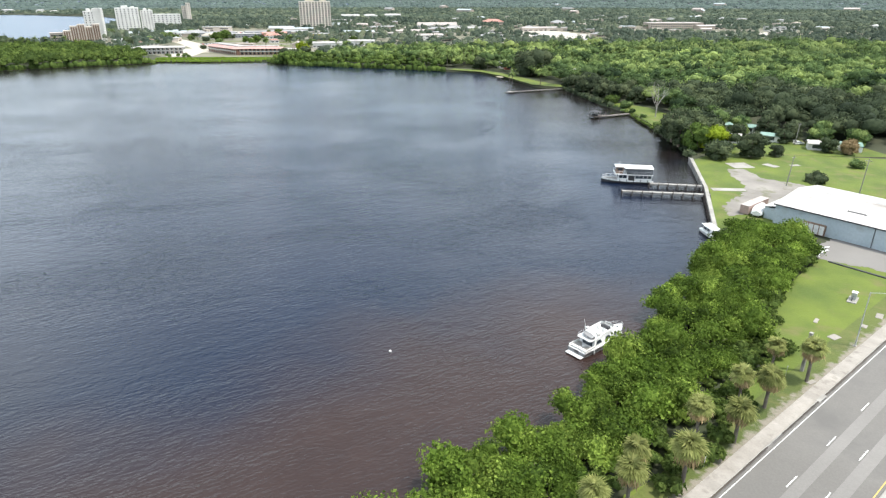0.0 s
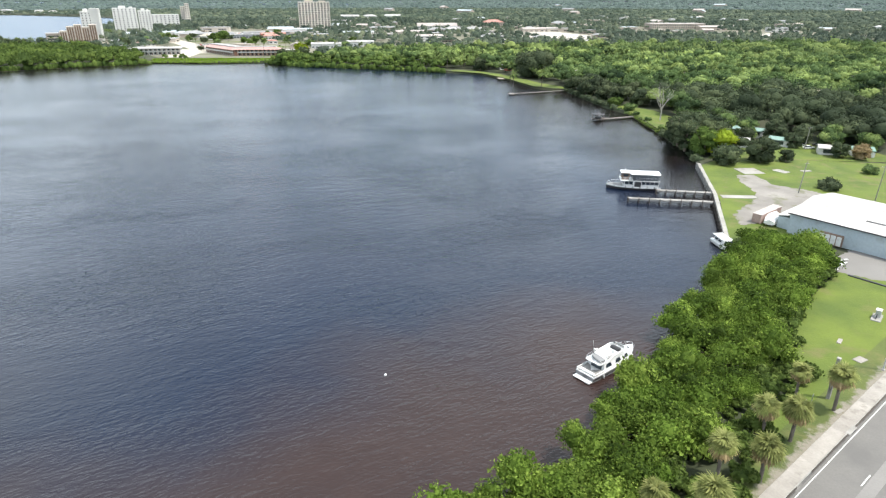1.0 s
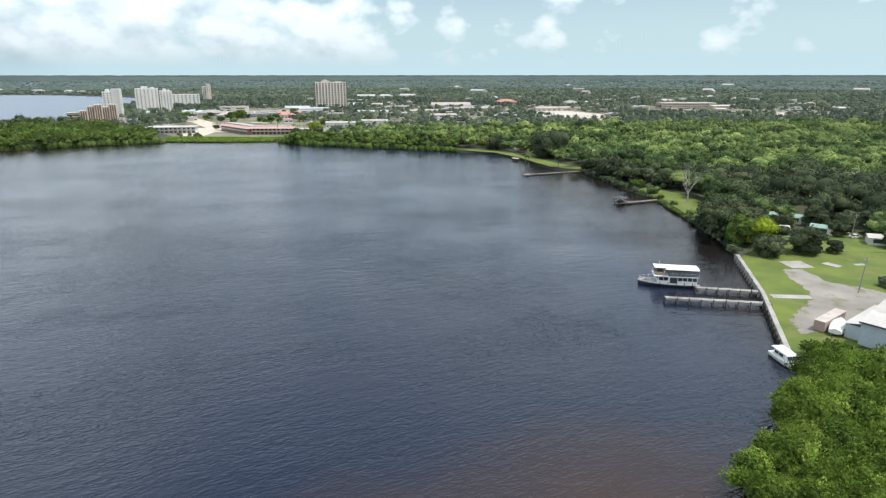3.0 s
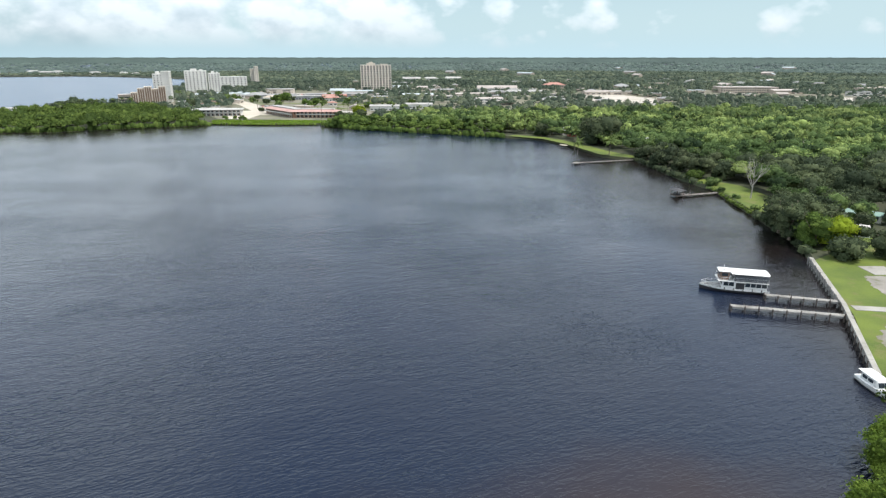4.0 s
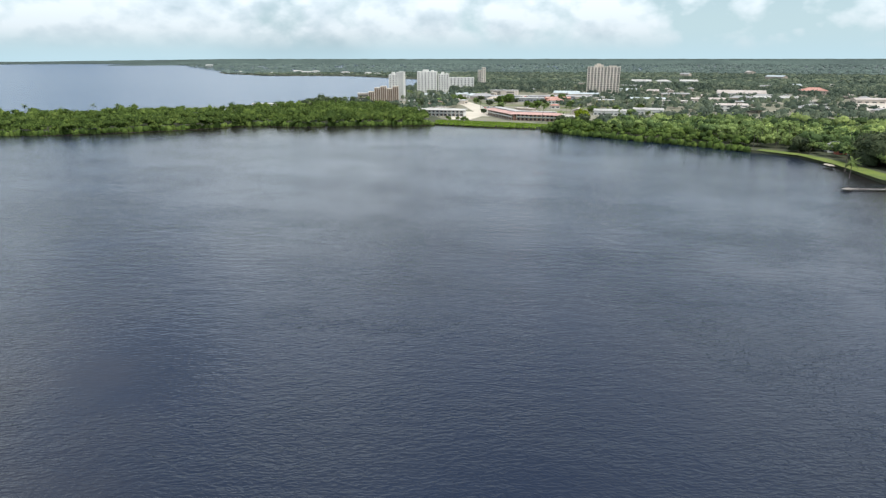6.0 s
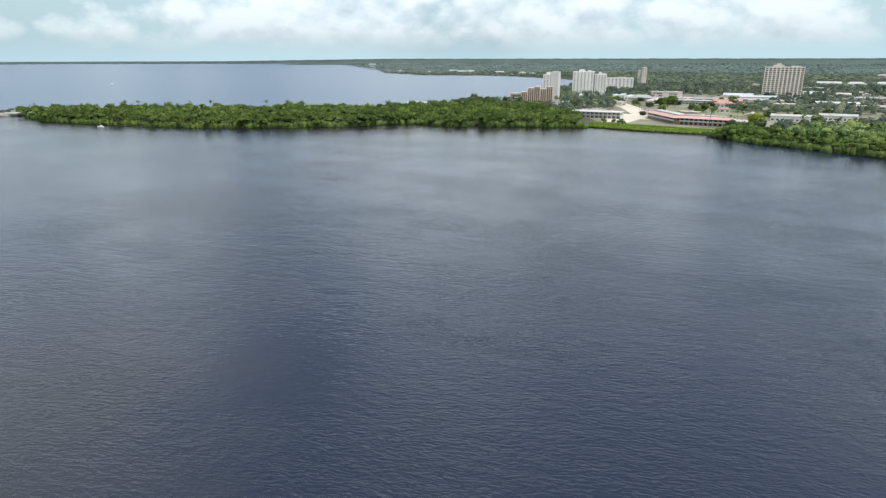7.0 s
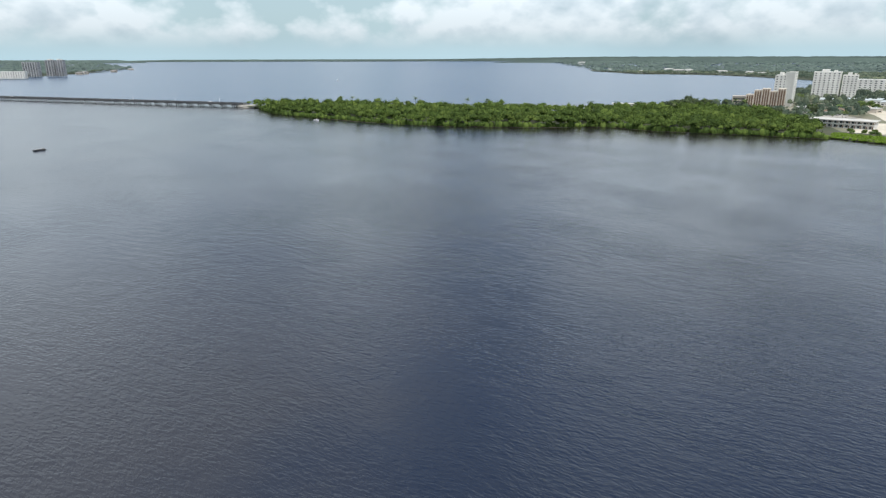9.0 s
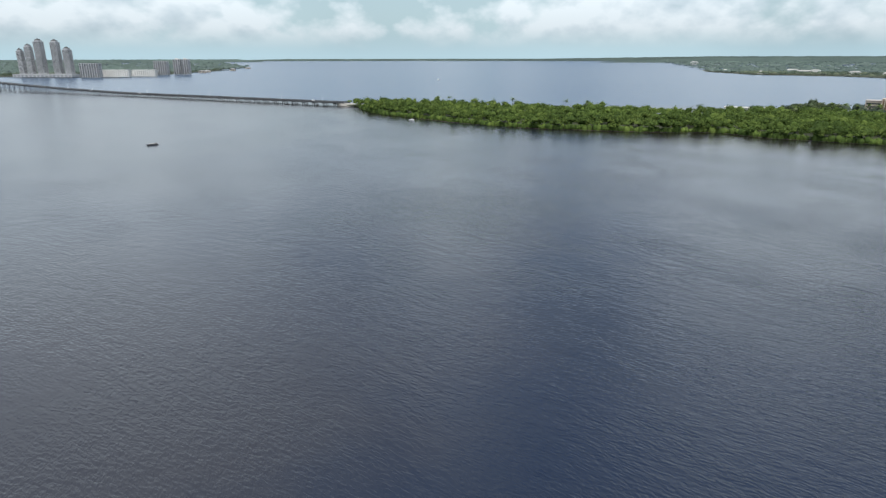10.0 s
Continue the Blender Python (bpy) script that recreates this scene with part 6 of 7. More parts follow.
whh = part("wheelhouse", Shape().box(1.5, 3.9, -1.6, 1.6, 3.3, 5.6, 0.06), "brown", tb, "brown wooden wheelhouse")
part("wheelhouse_roof", Shape().box(1.2, 4.3, -1.9, 1.9, 5.6, 5.75, 0.05), "white", whh, "white roof slab")
for k in range(2):
    part("wheelhouse_window", Shape().box(3.88, 3.94, -1.2 + 1.25 * k, -0.1 + 1.25 * k, 4.4, 5.2), "glass", whh)
for sy in (-1, 1):
    part("wheelhouse_window", Shape().box(1.9, 3.5, sy * 1.62 - 0.03, sy * 1.62 + 0.03, 4.4, 5.2), "glass", whh)
part("mast", Shape().tube((2.8, 0, 5.7), (2.8, 0, 7.2), 0.06, 0.03, 6).box(2.4, 3.2, -0.6, 0.6, 5.75, 6.1, 0.08), "white", tb)
part("foredeck_rail", rail(Shape(), [(3.4, -2.4, 1.2), (5.2, -2.2, 1.25), (6.8, -1.5, 1.35), (8.1, 0, 1.4), (6.8, 1.5, 1.35), (5.2, 2.2, 1.25), (3.4, 2.4, 1.2)], 0.95, 0.03), "white", tb)
part("stairs", Shape().box(0.3, 1.5, -2.5, -1.9, 1.0, 3.1), "metal", tb)

cb2 = thing("cabin_cruiser", "small white cabin cruiser moored at the seawall", "boat", pose(70.0, 153.9, 0, 0, 0, -82) @ Matrix.Diagonal((1.2, 1.15, 0.98, 1)))
part("hull", hull(7.8, 2.9, 0.95, 0.5, 12), "white", cb2)
part("boot_stripe", hull(7.7, 2.93, 0.14, 0.05, 12), "dark", cb2, "dark waterline stripe")
hh2 = part("cabin", house_ring(-2.6, 1.4, 1.15, 1.0, 0.95, 2.5, 0.5, 0.0), "white", cb2)
part("cabin_roof", Shape().box(-3.4, 0.7, -1.15, 1.15, 2.5, 2.62, 0.05), "white", cb2)
for sy in (-1, 1):
    for x0 in (-2.2, -0.9):
        part("window", Shape().box(x0, x0 + 1.0, sy * 1.12 - 0.05, sy * 1.12 + 0.05, 1.6, 2.2), "glass", hh2)
for k in range(2):
    part("windscreen", Shape().loft([[(1.32, -0.95 + k, 1.5), (1.32, -0.05 + k, 1.5), (1.02, -0.05 + k, 2.3), (1.02, -0.95 + k, 2.3)], [(1.40, -0.95 + k, 1.5), (1.40, -0.05 + k, 1.5), (1.10, -0.05 + k, 2.3), (1.10, -0.95 + k, 2.3)]]), "glass", hh2, "dark windscreen pane")
part("bow_rail", rail(Shape(), [(1.4, -1.2, 1.1), (2.7, -0.7, 1.25), (3.7, 0, 1.4), (2.7, 0.7, 1.25), (1.4, 1.2, 1.1)], 0.5, 0.02), "metal", cb2)
part("outboard", Shape().box(-4.3, -3.85, -0.25, 0.25, 0.3, 1.3, 0.08), "dark", cb2)
part("mooring_plank", Shape().box(1.5, 4.8, 1.3, 1.7, 0.25, 0.4), "wood", cb2)

bg = thing("barge", "dark low work barge anchored in open water", "barge", pose(-531, 81, 0, 0, 0, 120) @ Matrix.Scale(0.78, 4))
part("hull", Shape().loft([[(x, -w, 1.0), (x, -w, 0.2), (x, -w * 0.8, -0.5), (x, w * 0.8, -0.5), (x, w, 0.2), (x, w, 1.0)] for x, w in ((-5, 1.4), (-4.4, 1.8), (4.4, 1.8), (5, 1.4))]), "dark", bg)
part("deck_load", Shape().box(-3.5, 2.4, -1.3, 1.3, 1.0, 1.5, 0.1), "greyroof", bg, "grey covered load")
part("wheelhouse", Shape().box(2.8, 4.0, -0.9, 0.9, 1.0, 2.0, 0.1), "greyroof", bg)
dg = thing("skiff", "small white skiff drifting off the mangroves", "boat", pose(-628, 316, 0, 0, 0, 30))
part("hull", hull(6.5, 2.2, 0.7, 0.3, 10), "white", dg)
part("console", Shape().box(-0.5, 0.5, -0.5, 0.5, 0.7, 1.7, 0.08), "white", dg)
part("outboard", Shape().box(-3.6, -3.2, -0.2, 0.2, 0.2, 1.2, 0.06), "dark", dg)
solid("buoy", Shape().tube((0, 0, -0.3), (0, 0, 0.25), 0.28, 0.30, 12).tube((0, 0, 0.25), (0, 0, 0.42), 0.30, 0.12, 12), "white", "small white mooring buoy afloat", "buoy", pose(-10.8, 95.9, 0) @ Matrix.Scale(0.8, 4))
rv_boat = thing("motor_boat", "white motor boat crossing the river", "boat", pose(-1635, 752, 0, 0, 0, 200))
part("hull", hull(9.0, 3.0, 1.1, 0.5, 10), "white", rv_boat)
part("cabin", Shape().box(-1.5, 1.8, -1.0, 1.0, 1.1, 2.6, 0.15), "white", rv_boat)
part("windscreen", Shape().box(1.78, 1.9, -0.9, 0.9, 1.6, 2.4), "glass", rv_boat)
part("outboard", Shape().box(-5.0, -4.5, -0.3, 0.3, 0.3, 1.5, 0.1), "dark", rv_boat)


# ---- trees that stand out ----
broadleaf("bright yellow-green tree at the field's edge", "tree", 10.5, 5.6, 16, 110, 0.40, "yellowgreen", 105, 246, seed=2, low=0.05)
broadleaf("full fresh green tree on the bank", "tree", 12, 5.8, 16, 110, 0.40, "mangrove_far", 99.5, 247, seed=3, low=0.04)
broadleaf("tall dark casuarina at the water's edge", "tree", 15, 4.6, 18, 120, 0.34, "oak", 94.5, 254, seed=4, low=0.02)
broadleaf("tall dark casuarina at the water's edge", "tree", 13, 4.2, 16, 120, 0.34, "oak", 94.5, 263, seed=5, low=0.02)
broadleaf("dark dense tree leaning over the bank", "tree", 11, 5.0, 16, 110, 0.36, "oak", 97, 274, seed=19, low=0.02)
broadleaf("round dark green tree standing in the field", "tree", 9.5, 5.2, 16, 130, 0.36, "oak", 116, 235, seed=6, low=0.1)
broadleaf("small green tree beside the round one", "tree", 5.0, 2.6, 9, 90, 0.3, "oak", 126, 236, seed=7, low=0.1)
broadleaf("grey-green olive tree on the bank", "tree", 7.0, 4.8, 13, 110, 0.36, "oak", 102.0, 232, seed=8, low=0.1)
broadleaf("grey-green spreading tree by the trailers", "tree", 7.5, 3.8, 12, 100, 0.36, "oak", 112, 248, seed=9)
broadleaf("low dense shrub in the grass field", "shrub", 3.2, 3.6, 10, 110, 0.3, "oak", 122.3, 200.5, seed=10, low=0.0, name="shrub")
broadleaf("thin sprawling shrub in the field", "shrub", 3.0, 2.6, 6, 60, 0.3, "mixed", 147, 219, seed=11, low=0.1, name="shrub")
broadleaf("dark flowering tree beside the cottages", "tree", 6.5, 3.6, 10, 100, 0.36, "oak", 150, 243, seed=12, low=0.1)
broadleaf("brownish flowering tree beside the cottages", "tree", 6.0, 3.2, 10, 100, 0.36, "deadfrond", 157, 240, seed=13, low=0.1)
broadleaf("broad dark live oak on the shore lawn", "tree", 19, 14, 26, 120, 0.7, "oak", 62, 492, seed=14, low=0.12)
broadleaf("round dark tree on the shore lawn", "tree", 10, 6, 12, 90, 0.6, "oak", 24, 535, seed=15, low=0.1)
broadleaf("round dark tree by the waterfront house", "tree", 11, 6, 12, 90, 0.6, "oak", 33, 546, seed=16, low=0.1)
broadleaf("fresh green shrub on the shore", "shrub", 4.5, 4.0, 10, 80, 0.4, "mangrove_far", 93, 362, seed=17, low=0.0, name="shrub")
broadleaf("fresh green shrub on the shore", "shrub", 3.8, 3.4, 10, 80, 0.4, "mixed", 96.5, 346, seed=18, low=0.0, name="shrub")
for i, (x, y) in enumerate(((99, 297), (98.5, 318), (97, 333))):
    broadleaf("low bank scrub above the water", "shrub", 1.6, 1.8, 7, 60, 0.3, "mixed", x, y, seed=30 + i, low=0.0, name="shrub")
for i, (x, y, h, r) in enumerate(((84, 402, 9, 5), (86, 414, 10, 5.5), (80, 428, 9, 5), (90, 386, 7, 4), (98, 376, 9, 5), (106, 362, 10, 5.5), (92, 424, 11, 6))):
    broadleaf("dark green tree leaning over the shore", "tree", h, r, 12, 90, 0.5, "oak", x, y, seed=40 + i, low=0.06, group="trees along the far shore")

for i, (x, y, h, r) in enumerate(((124, 266, 7, 3.6), (129, 277, 9, 4.5), (141, 260, 6, 3.2), (152, 256, 7.5, 4), (141, 276, 9, 5), (166, 251, 8, 4.2), (112, 270, 10, 5), (121, 284, 10, 5), (148, 268, 9, 4.5), (158, 262, 9, 4.5))):
    broadleaf("green tree shading the cottages", "tree", h, r, 11, 80, 0.4, ("oak", "mixed")[i % 2], x, y, seed=80 + i, low=0.12, group="trees among the cottages")


def dead_tree(x, y, h):
    rng = random.Random(12)
    t = thing("dead_tree", "tall bare bleached dead tree on the shore lawn", "tree", pose(x, y, 1.5))
    part("trunk", Shape().tube((0, 0, -0.3), (0.2, 0, h * 0.34), 0.34, 0.25, 9), "deadwood", t)

    def grow(sh, p, d, r, l, depth):
        q = p + d * l
        sh.tube(p, q, r, r * 0.62, 6)
        if depth:
            for _ in range(3 if depth > 2 else 2):
                e = (d + Vector((rng.uniform(-0.75, 0.75), rng.uniform(-0.75, 0.75), rng.uniform(-0.25, 0.6)))).normalized()
                grow(sh, q, e, r * 0.58, l * rng.uniform(0.55, 0.85), depth - 1)

    for k in range(6):
        a = k * 1.05 + rng.uniform(-0.2, 0.2)
        sh = Shape()
        grow(sh, Vector((0.2, 0, h * (0.33 - 0.03 * (k % 4)))), Vector((0.5 * math.cos(a), 0.5 * math.sin(a), 0.9)).normalized(), 0.15, h * (0.20 + 0.025 * (k % 4)), 3)
        part("limb", sh, "deadwood", t)
    return t


dead_tree(104.5, 318, 19)

# tall palms among the trees
FP = [feather_palm("tall feathery palm rising among the trees", 9.0, 3.0, 3), feather_palm("slender feathery palm with a pale crown", 11.0, 2.8, 5), feather_palm("short feathery palm with a full crown", 6.5, 3.2, 8)]
rng = random.Random(9)
grove = [(-2 + rng.uniform(-14, 50), 553 + rng.uniform(-6, 40)) for _ in range(34)] + [(rng.uniform(40, 260), rng.uniform(430, 620)) for _ in range(60)] + \
        [(rng.uniform(-120, 0), rng.uniform(600, 680)) for _ in range(16)]
for i, (x, y) in enumerate(grove):
    at(FP[i % 3], x, y, 1.5, rng.uniform(0, 360), rng.uniform(0.9, 1.35))
for pr, (x, y) in zip(FP, ((88.5, 406), (66.5, 481), (30, 528))):
    pr.matrix_basis = pose(x, y, 1.5)
    tagged(pr, group="feathery palms along the shore")
at(FP[1], -186, 645, 1.5, 40, 1.45)
for x, y in ((-470, 745), (-462, 752), (-478, 738), (-455, 760), (-485, 728), (-448, 744), (-470, 900), (-480, 915), (-488, 925), (-700, 470), (-752, 410), (-760, 398), (-640, 505), (-620, 520)):
    at(FP[0], x, y, 1.5, rng.uniform(0, 360), 1.25)


# ---- small houses, cottages and sheds ----
def low_house(label, x, y, w, d, h, rot, roof, wall_m, roof_m, z=1.5, rise=None, category="house", name="house", every=4.0, group="", glassmat="glass"):
    """A low building: walls, a roof with overhang, and windows along its sides."""
    t = thing(name, label, category, pose(x, y, z, 0, 0, rot), group)
    wl = part("wall", Shape().box(-w / 2, w / 2, -d / 2, d / 2, -0.3, h), wall_m, t)
    rise = rise or min(w, d) * 0.2
    if roof == "flat":
        part("roof", Shape().box(-w / 2 - 0.4, w / 2 + 0.4, -d / 2 - 0.4, d / 2 + 0.4, h, h + 0.45, 0.08), roof_m, t)
        for k in range(max(1, int(w / 14))):
            ux = -w / 2 + (k + 0.6) * w / max(1, int(w / 14)) * 0.9
            part("roof_unit", Shape().box(ux, ux + 1.8, -0.8, 0.8, h + 0.45, h + 1.5, 0.1), "metal", t)
    elif roof == "gable":
        part("roof", Shape().gable(-w / 2 - 0.5, w / 2 + 0.5, -d / 2 - 0.5, d / 2 + 0.5, h - 0.05, h + rise, 0.2), roof_m, t)
        part("gable_wall", Shape().add([(sx * w / 2, sy * d / 2, h) for sx in (-1, 1) for sy in (-1, 1)] + [(-w / 2, 0, h + rise * 0.93), (w / 2, 0, h + rise * 0.93)], [(0, 1, 4), (2, 5, 3), (0, 4, 5, 2), (1, 3, 5, 4), (0, 2, 3, 1)]), wall_m, t)
    else:
        part("roof", Shape().hip(-w / 2, w / 2, -d / 2, d / 2, h, h + rise, 0.6), roof_m, t)
    floors = max(1, int(h / 3.2))
    n = max(1, int(w / every))
    pitch = w / n
    for fl in range(floors):
        zb = 0.9 + 3.1 * fl
        for k in range(n):
            xx = -w / 2 + (k + 0.5) * pitch
            part("window", Shape().box(xx - pitch * 0.28, xx + pitch * 0.28, -d / 2 - 0.06, -d / 2 + 0.02, zb, zb + 1.4), glassmat, wl)
        part("side_window", Shape().box(w / 2 - 0.02, w / 2 + 0.06, -0.8, 0.8, zb, zb + 1.4), glassmat, wl)
    part("door", Shape().box(-0.5 + pitch * 0.5, 0.5 + pitch * 0.5, -d / 2 - 0.05, -d / 2 + 0.03, 0, 2.1), "white", wl)
    return t


low_house("white cottage with a sea-green metal roof under the oaks", 133, 284, 12, 5, 2.6, -32, "gable", "stucco", "tealroof", name="cottage", category="cottage")
low_house("white mobile home with a pale roof", 120.5, 262, 5, 7, 2.6, -20, "gable", "stucco", "roof_white", name="cottage", category="cottage")
low_house("pale mobile home with a sea-green roof", 137, 264, 7, 4.5, 2.6, -35, "gable", "stucco", "tealroof", name="cottage", category="cottage")
low_house("white cottage half hidden by a flowering tree", 148.5, 249, 6.5, 5, 2.6, -20, "gable", "stucco", "roof_white", name="cottage", category="cottage")
low_house("pale green cottage beside a flowering tree", 160, 246, 7, 5, 2.6, -15, "gable", "stucco", "tealroof", name="cottage", category="cottage")
low_house("white waterfront house with a brick-red porch among trees", 45, 545, 10, 8, 5.5, 10, "hip", "stucco", "greyroof")
low_house("small brick-red porch house by the lawn", 48, 536, 7, 5, 3.0, 10, "hip", "redwall", "redroof")
for i, (x, y, rot) in enumerate(((72, 512, 20), (92, 470, 30), (205, 360, 20), (190, 470, 40), (260, 330, 10), (330, 380, 0), (100, 590, -20), (240, 560, 15), (380, 460, 35), (300, 660, -15))):
    low_house("pale house roof showing between the trees", x, y, 9 + i % 4, 7, 5.5 + (i % 3) * 1.2, rot, ("gable", "hip")[i % 2], "stucco", ("roof_white", "greyroof", "beige")[i % 3], group="houses in the wood")

# ---- the waterfront lodge and the town ----
def lodge(label, x, y, w, d, rot, wall_m, roof_m, floors=2, flat=False):
    """A two-storey lodge: galleries with posts, rows of doors, and a wide low roof."""
    t = thing("lodge", label, "lodge", pose(x, y, 1.5, 0, 0, rot))
    h = 3.1 * floors
    core = part("wall", Shape().box(-w / 2, w / 2, -d / 2 + 1.8, d / 2, -0.3, h), wall_m, t)
    n = int(w / 4.2)
    for fl in range(floors):
        z0 = 3.1 * fl
        part("gallery_floor", Shape().box(-w / 2, w / 2, -d / 2, -d / 2 + 1.8, z0 - 0.1 if fl else -0.2, z0 + 0.15), "concrete", t)
        if fl:
            part("balustrade", Shape().box(-w / 2, w / 2, -d / 2 - 0.04, -d / 2 + 0.06, z0 + 0.15, z0 + 1.1), "stucco", t)
        for k in range(n):
            xx = -w / 2 + (k + 0.5) * w / n
            part("window", Shape().box(xx - 1.3, xx + 0.5, -d / 2 + 1.74, -d / 2 + 1.82, z0 + 0.5, z0 + 2.5), "glass", core, "dark window behind the gallery")
            part("door", Shape().box(xx + 0.7, xx + 1.6, -d / 2 + 1.73, -d / 2 + 1.82, z0 + 0.15, z0 + 2.3), "brown", core)
    for k in range(n + 1):
        xx = -w / 2 + 0.15 + k * (w - 0.3) / n
        part("post", Shape().box(xx - 0.15, xx + 0.15, -d / 2 - 0.02, -d / 2 + 0.28, 0, h), "stucco" if flat else "cream", t)
    for k in range(4):
        part("side_window", Shape().box(w / 2 - 0.02, w / 2 + 0.05, -d / 2 + 3 + k * (d - 4) / 4, -d / 2 + 4.6 + k * (d - 4) / 4, 4.0, 5.5), "glass", core)
    if flat:
        part("roof", Shape().box(-w / 2 - 1.2, w / 2 + 1.2, -d / 2 - 1.2, d / 2 + 1, h, h + 0.6, 0.1), roof_m, t)
    else:
        part("eave_roof", Shape().hip(-w / 2, w / 2, -d / 2, d / 2, h, h + 2.6, 1.5), roof_m, t)
        part("flat_top", Shape().box(-w / 2 + 4, w / 2 - 4, -d / 2 + 5.2, d / 2 - 2.2, h + 1.2, h + 2.7, 0.1), "roof_town", t, "pale flat roof top")
    return t


lodge("two-storey waterfront lodge with a faded pink roof and galleries", -239, 688, 68, 17, -46, "arcade", "pinkroof")
lodge("long two-storey waterfront lodge with a faded pink roof", -197, 669, 42, 15, 4, "arcade", "pinkroof")
lodge("white waterfront hall with a flat roof and tall dark windows", -308, 678, 48, 17, 14, "stucco", "roof_white", flat=True)


def highrise(label, x, y, w, d, h, rot, storeys, bays, wall_m, glass_m="glass", crown=None, name="apartment_tower", side_bays=4, solid_part=0.22):
    """A tower: a glazed core behind floor slabs and piers, with a stepped roof."""
    t = thing(name, label, "tower", pose(x, y, 1.5, 0, 0, rot))
    core = part("core", Shape().box(-w / 2 + 0.8, w / 2 - 0.8, -d / 2 + 0.8, d / 2 - 0.8, -0.3, h), glass_m, t, "dark glazed walls behind the balconies")
    fh = h / storeys
    for k in range(storeys + 1):
        part("floor_slab", Shape().box(-w / 2, w / 2, -d / 2, d / 2, k * fh - 0.25 + (0.25 if not k else 0), k * fh + fh * solid_part), wall_m, t)
    for k in range(bays + 1):
        xx = -w / 2 + k * w / bays
        for sy in (-1, 1):
            part("pier", Shape().box(max(-w / 2, xx - w / bays * solid_part * 0.6) - 0.03, min(w / 2, xx + w / bays * solid_part * 0.6) + 0.03, sy * (d / 2 - 0.35) - 0.4, sy * (d / 2 - 0.35) + 0.4, 0, h + 0.3), wall_m, t)
    for k in range(side_bays + 1):
        yy = -d / 2 + k * d / side_bays
        for sx in (-1, 1):
            part("side_pier", Shape().box(sx * (w / 2 - 0.35) - 0.4, sx * (w / 2 - 0.35) + 0.4, max(-d / 2, yy - d / side_bays * 0.22) - 0.03, min(d / 2, yy + d / side_bays * 0.22) + 0.03, 0, h + 0.3), wall_m, t)
    part("roof", Shape().box(-w / 2 - 0.2, w / 2 + 0.2, -d / 2 - 0.2, d / 2 + 0.2, h, h + 1.0, 0.1), wall_m, t)
    if crown:
        crown(t, w, d, h)
    return t


def plant_room(t, w, d, h):
    part("plant_room", Shape().box(-w * 0.22, w * 0.05, -d * 0.3, d * 0.3, h + 1, h + 4.5, 0.2), "stucco", t)
    part("lift_tower", Shape().box(w * 0.2, w * 0.34, -d * 0.25, d * 0.25, h + 1, h + 3.2, 0.2), "stucco", t)


def stepped(t, w, d, h):
    part("stepped_top", Shape().box(-w * 0.30, -w * 0.02, -d * 0.4, d * 0.4, h + 1, h + 4.0, 0.2), "cream", t)
    part("small_top", Shape().box(-w * 0.22, -w * 0.10, -d * 0.3, d * 0.3, h + 4, h + 6.0, 0.2), "cream", t)
    part("second_top", Shape().box(w * 0.15, w * 0.38, -d * 0.4, d * 0.4, h + 1, h + 2.6, 0.2), "cream", t)


highrise("fifteen-storey cream apartment tower with rows of balconies", -243, 1172, 54, 20, 45, 12, 15, 10, "tower_cream", crown=stepped, solid_part=0.3)
highrise("white hotel tower with stepped side fins", -480, 868, 13, 16, 36, 20, 12, 3, "stucco", crown=plant_room, solid_part=0.5)
highrise("white hotel wing beside the tower", -471, 872, 10, 18, 40, 20, 13, 2, "stucco", "stucco")
ht = thing("hotel", "stepped beige and brown hotel with deep vertical fins", "hotel", pose(-450, 789, 1.5, 0, 0, 28) @ Matrix.Diagonal((0.95, 0.95, 0.98, 1)))
for k in range(5):
    w0, hh_ = -21 + 8.4 * k, (17, 22, 24, 21, 24)[k]
    wing = part("wing", Shape().box(w0, w0 + 8.3, -8 + 1.5 * (k % 2), 9, -0.3, hh_), "beige", ht, "stepped wing")
    yf = -8 + 1.5 * (k % 2)
    for q in range(4):
        part("fin", Shape().box(w0 + 0.1 + 2.55 * q, w0 + 0.75 + 2.55 * q, yf - 1.5, yf, 0, hh_ + 0.6), "cream", wing, "pale vertical fin")
    for q in range(3):
        part("window_strip", Shape().box(w0 + 0.95 + 2.55 * q, w0 + 2.45 + 2.55 * q, yf - 0.08, yf + 0.05, 1.0, hh_ - 0.8), "brown", wing, "tall dark recess between the fins")
    part("parapet", Shape().box(w0 - 0.1, w0 + 8.4, -8.2 + 1.5 * (k % 2), 9.2, hh_, hh_ + 0.9, 0.1), "beige", wing)
part("low_wing", Shape().box(-36, -21.1, -6, 9, -0.3, 15), "beige", ht)
part("low_wing_roof", Shape().box(-36.4, -21.0, -6.4, 9.4, 15, 15.8, 0.1), "roof_pale", ht)
for f in range(4):
    part("band_window", Shape().box(-35, -22, -6.06, -5.94, 1.5 + 3.4 * f, 2.9 + 3.4 * f), "glass", ht)
highrise("white condominium block with balconies by the river", -508, 1026, 33, 18, 37, 24, 12, 6, "stucco", crown=plant_room, solid_part=0.5)
highrise("white condominium block with balconies by the river", -484, 1040, 18, 16, 33, 24, 11, 4, "stucco", crown=plant_room, solid_part=0.5)
highrise("long white six-storey condominium block", -522, 1190, 54, 16, 23, 24, 7, 8, "stucco", solid_part=0.5)
highrise("distant cream apartment block above the trees", -597, 1472, 13, 12, 32, 20, 9, 3, "tower_cream", solid_part=0.5)
highrise("distant cream apartment block above the trees", -587, 1466, 9, 12, 38, 20, 10, 2, "tower_cream", solid_part=0.5)

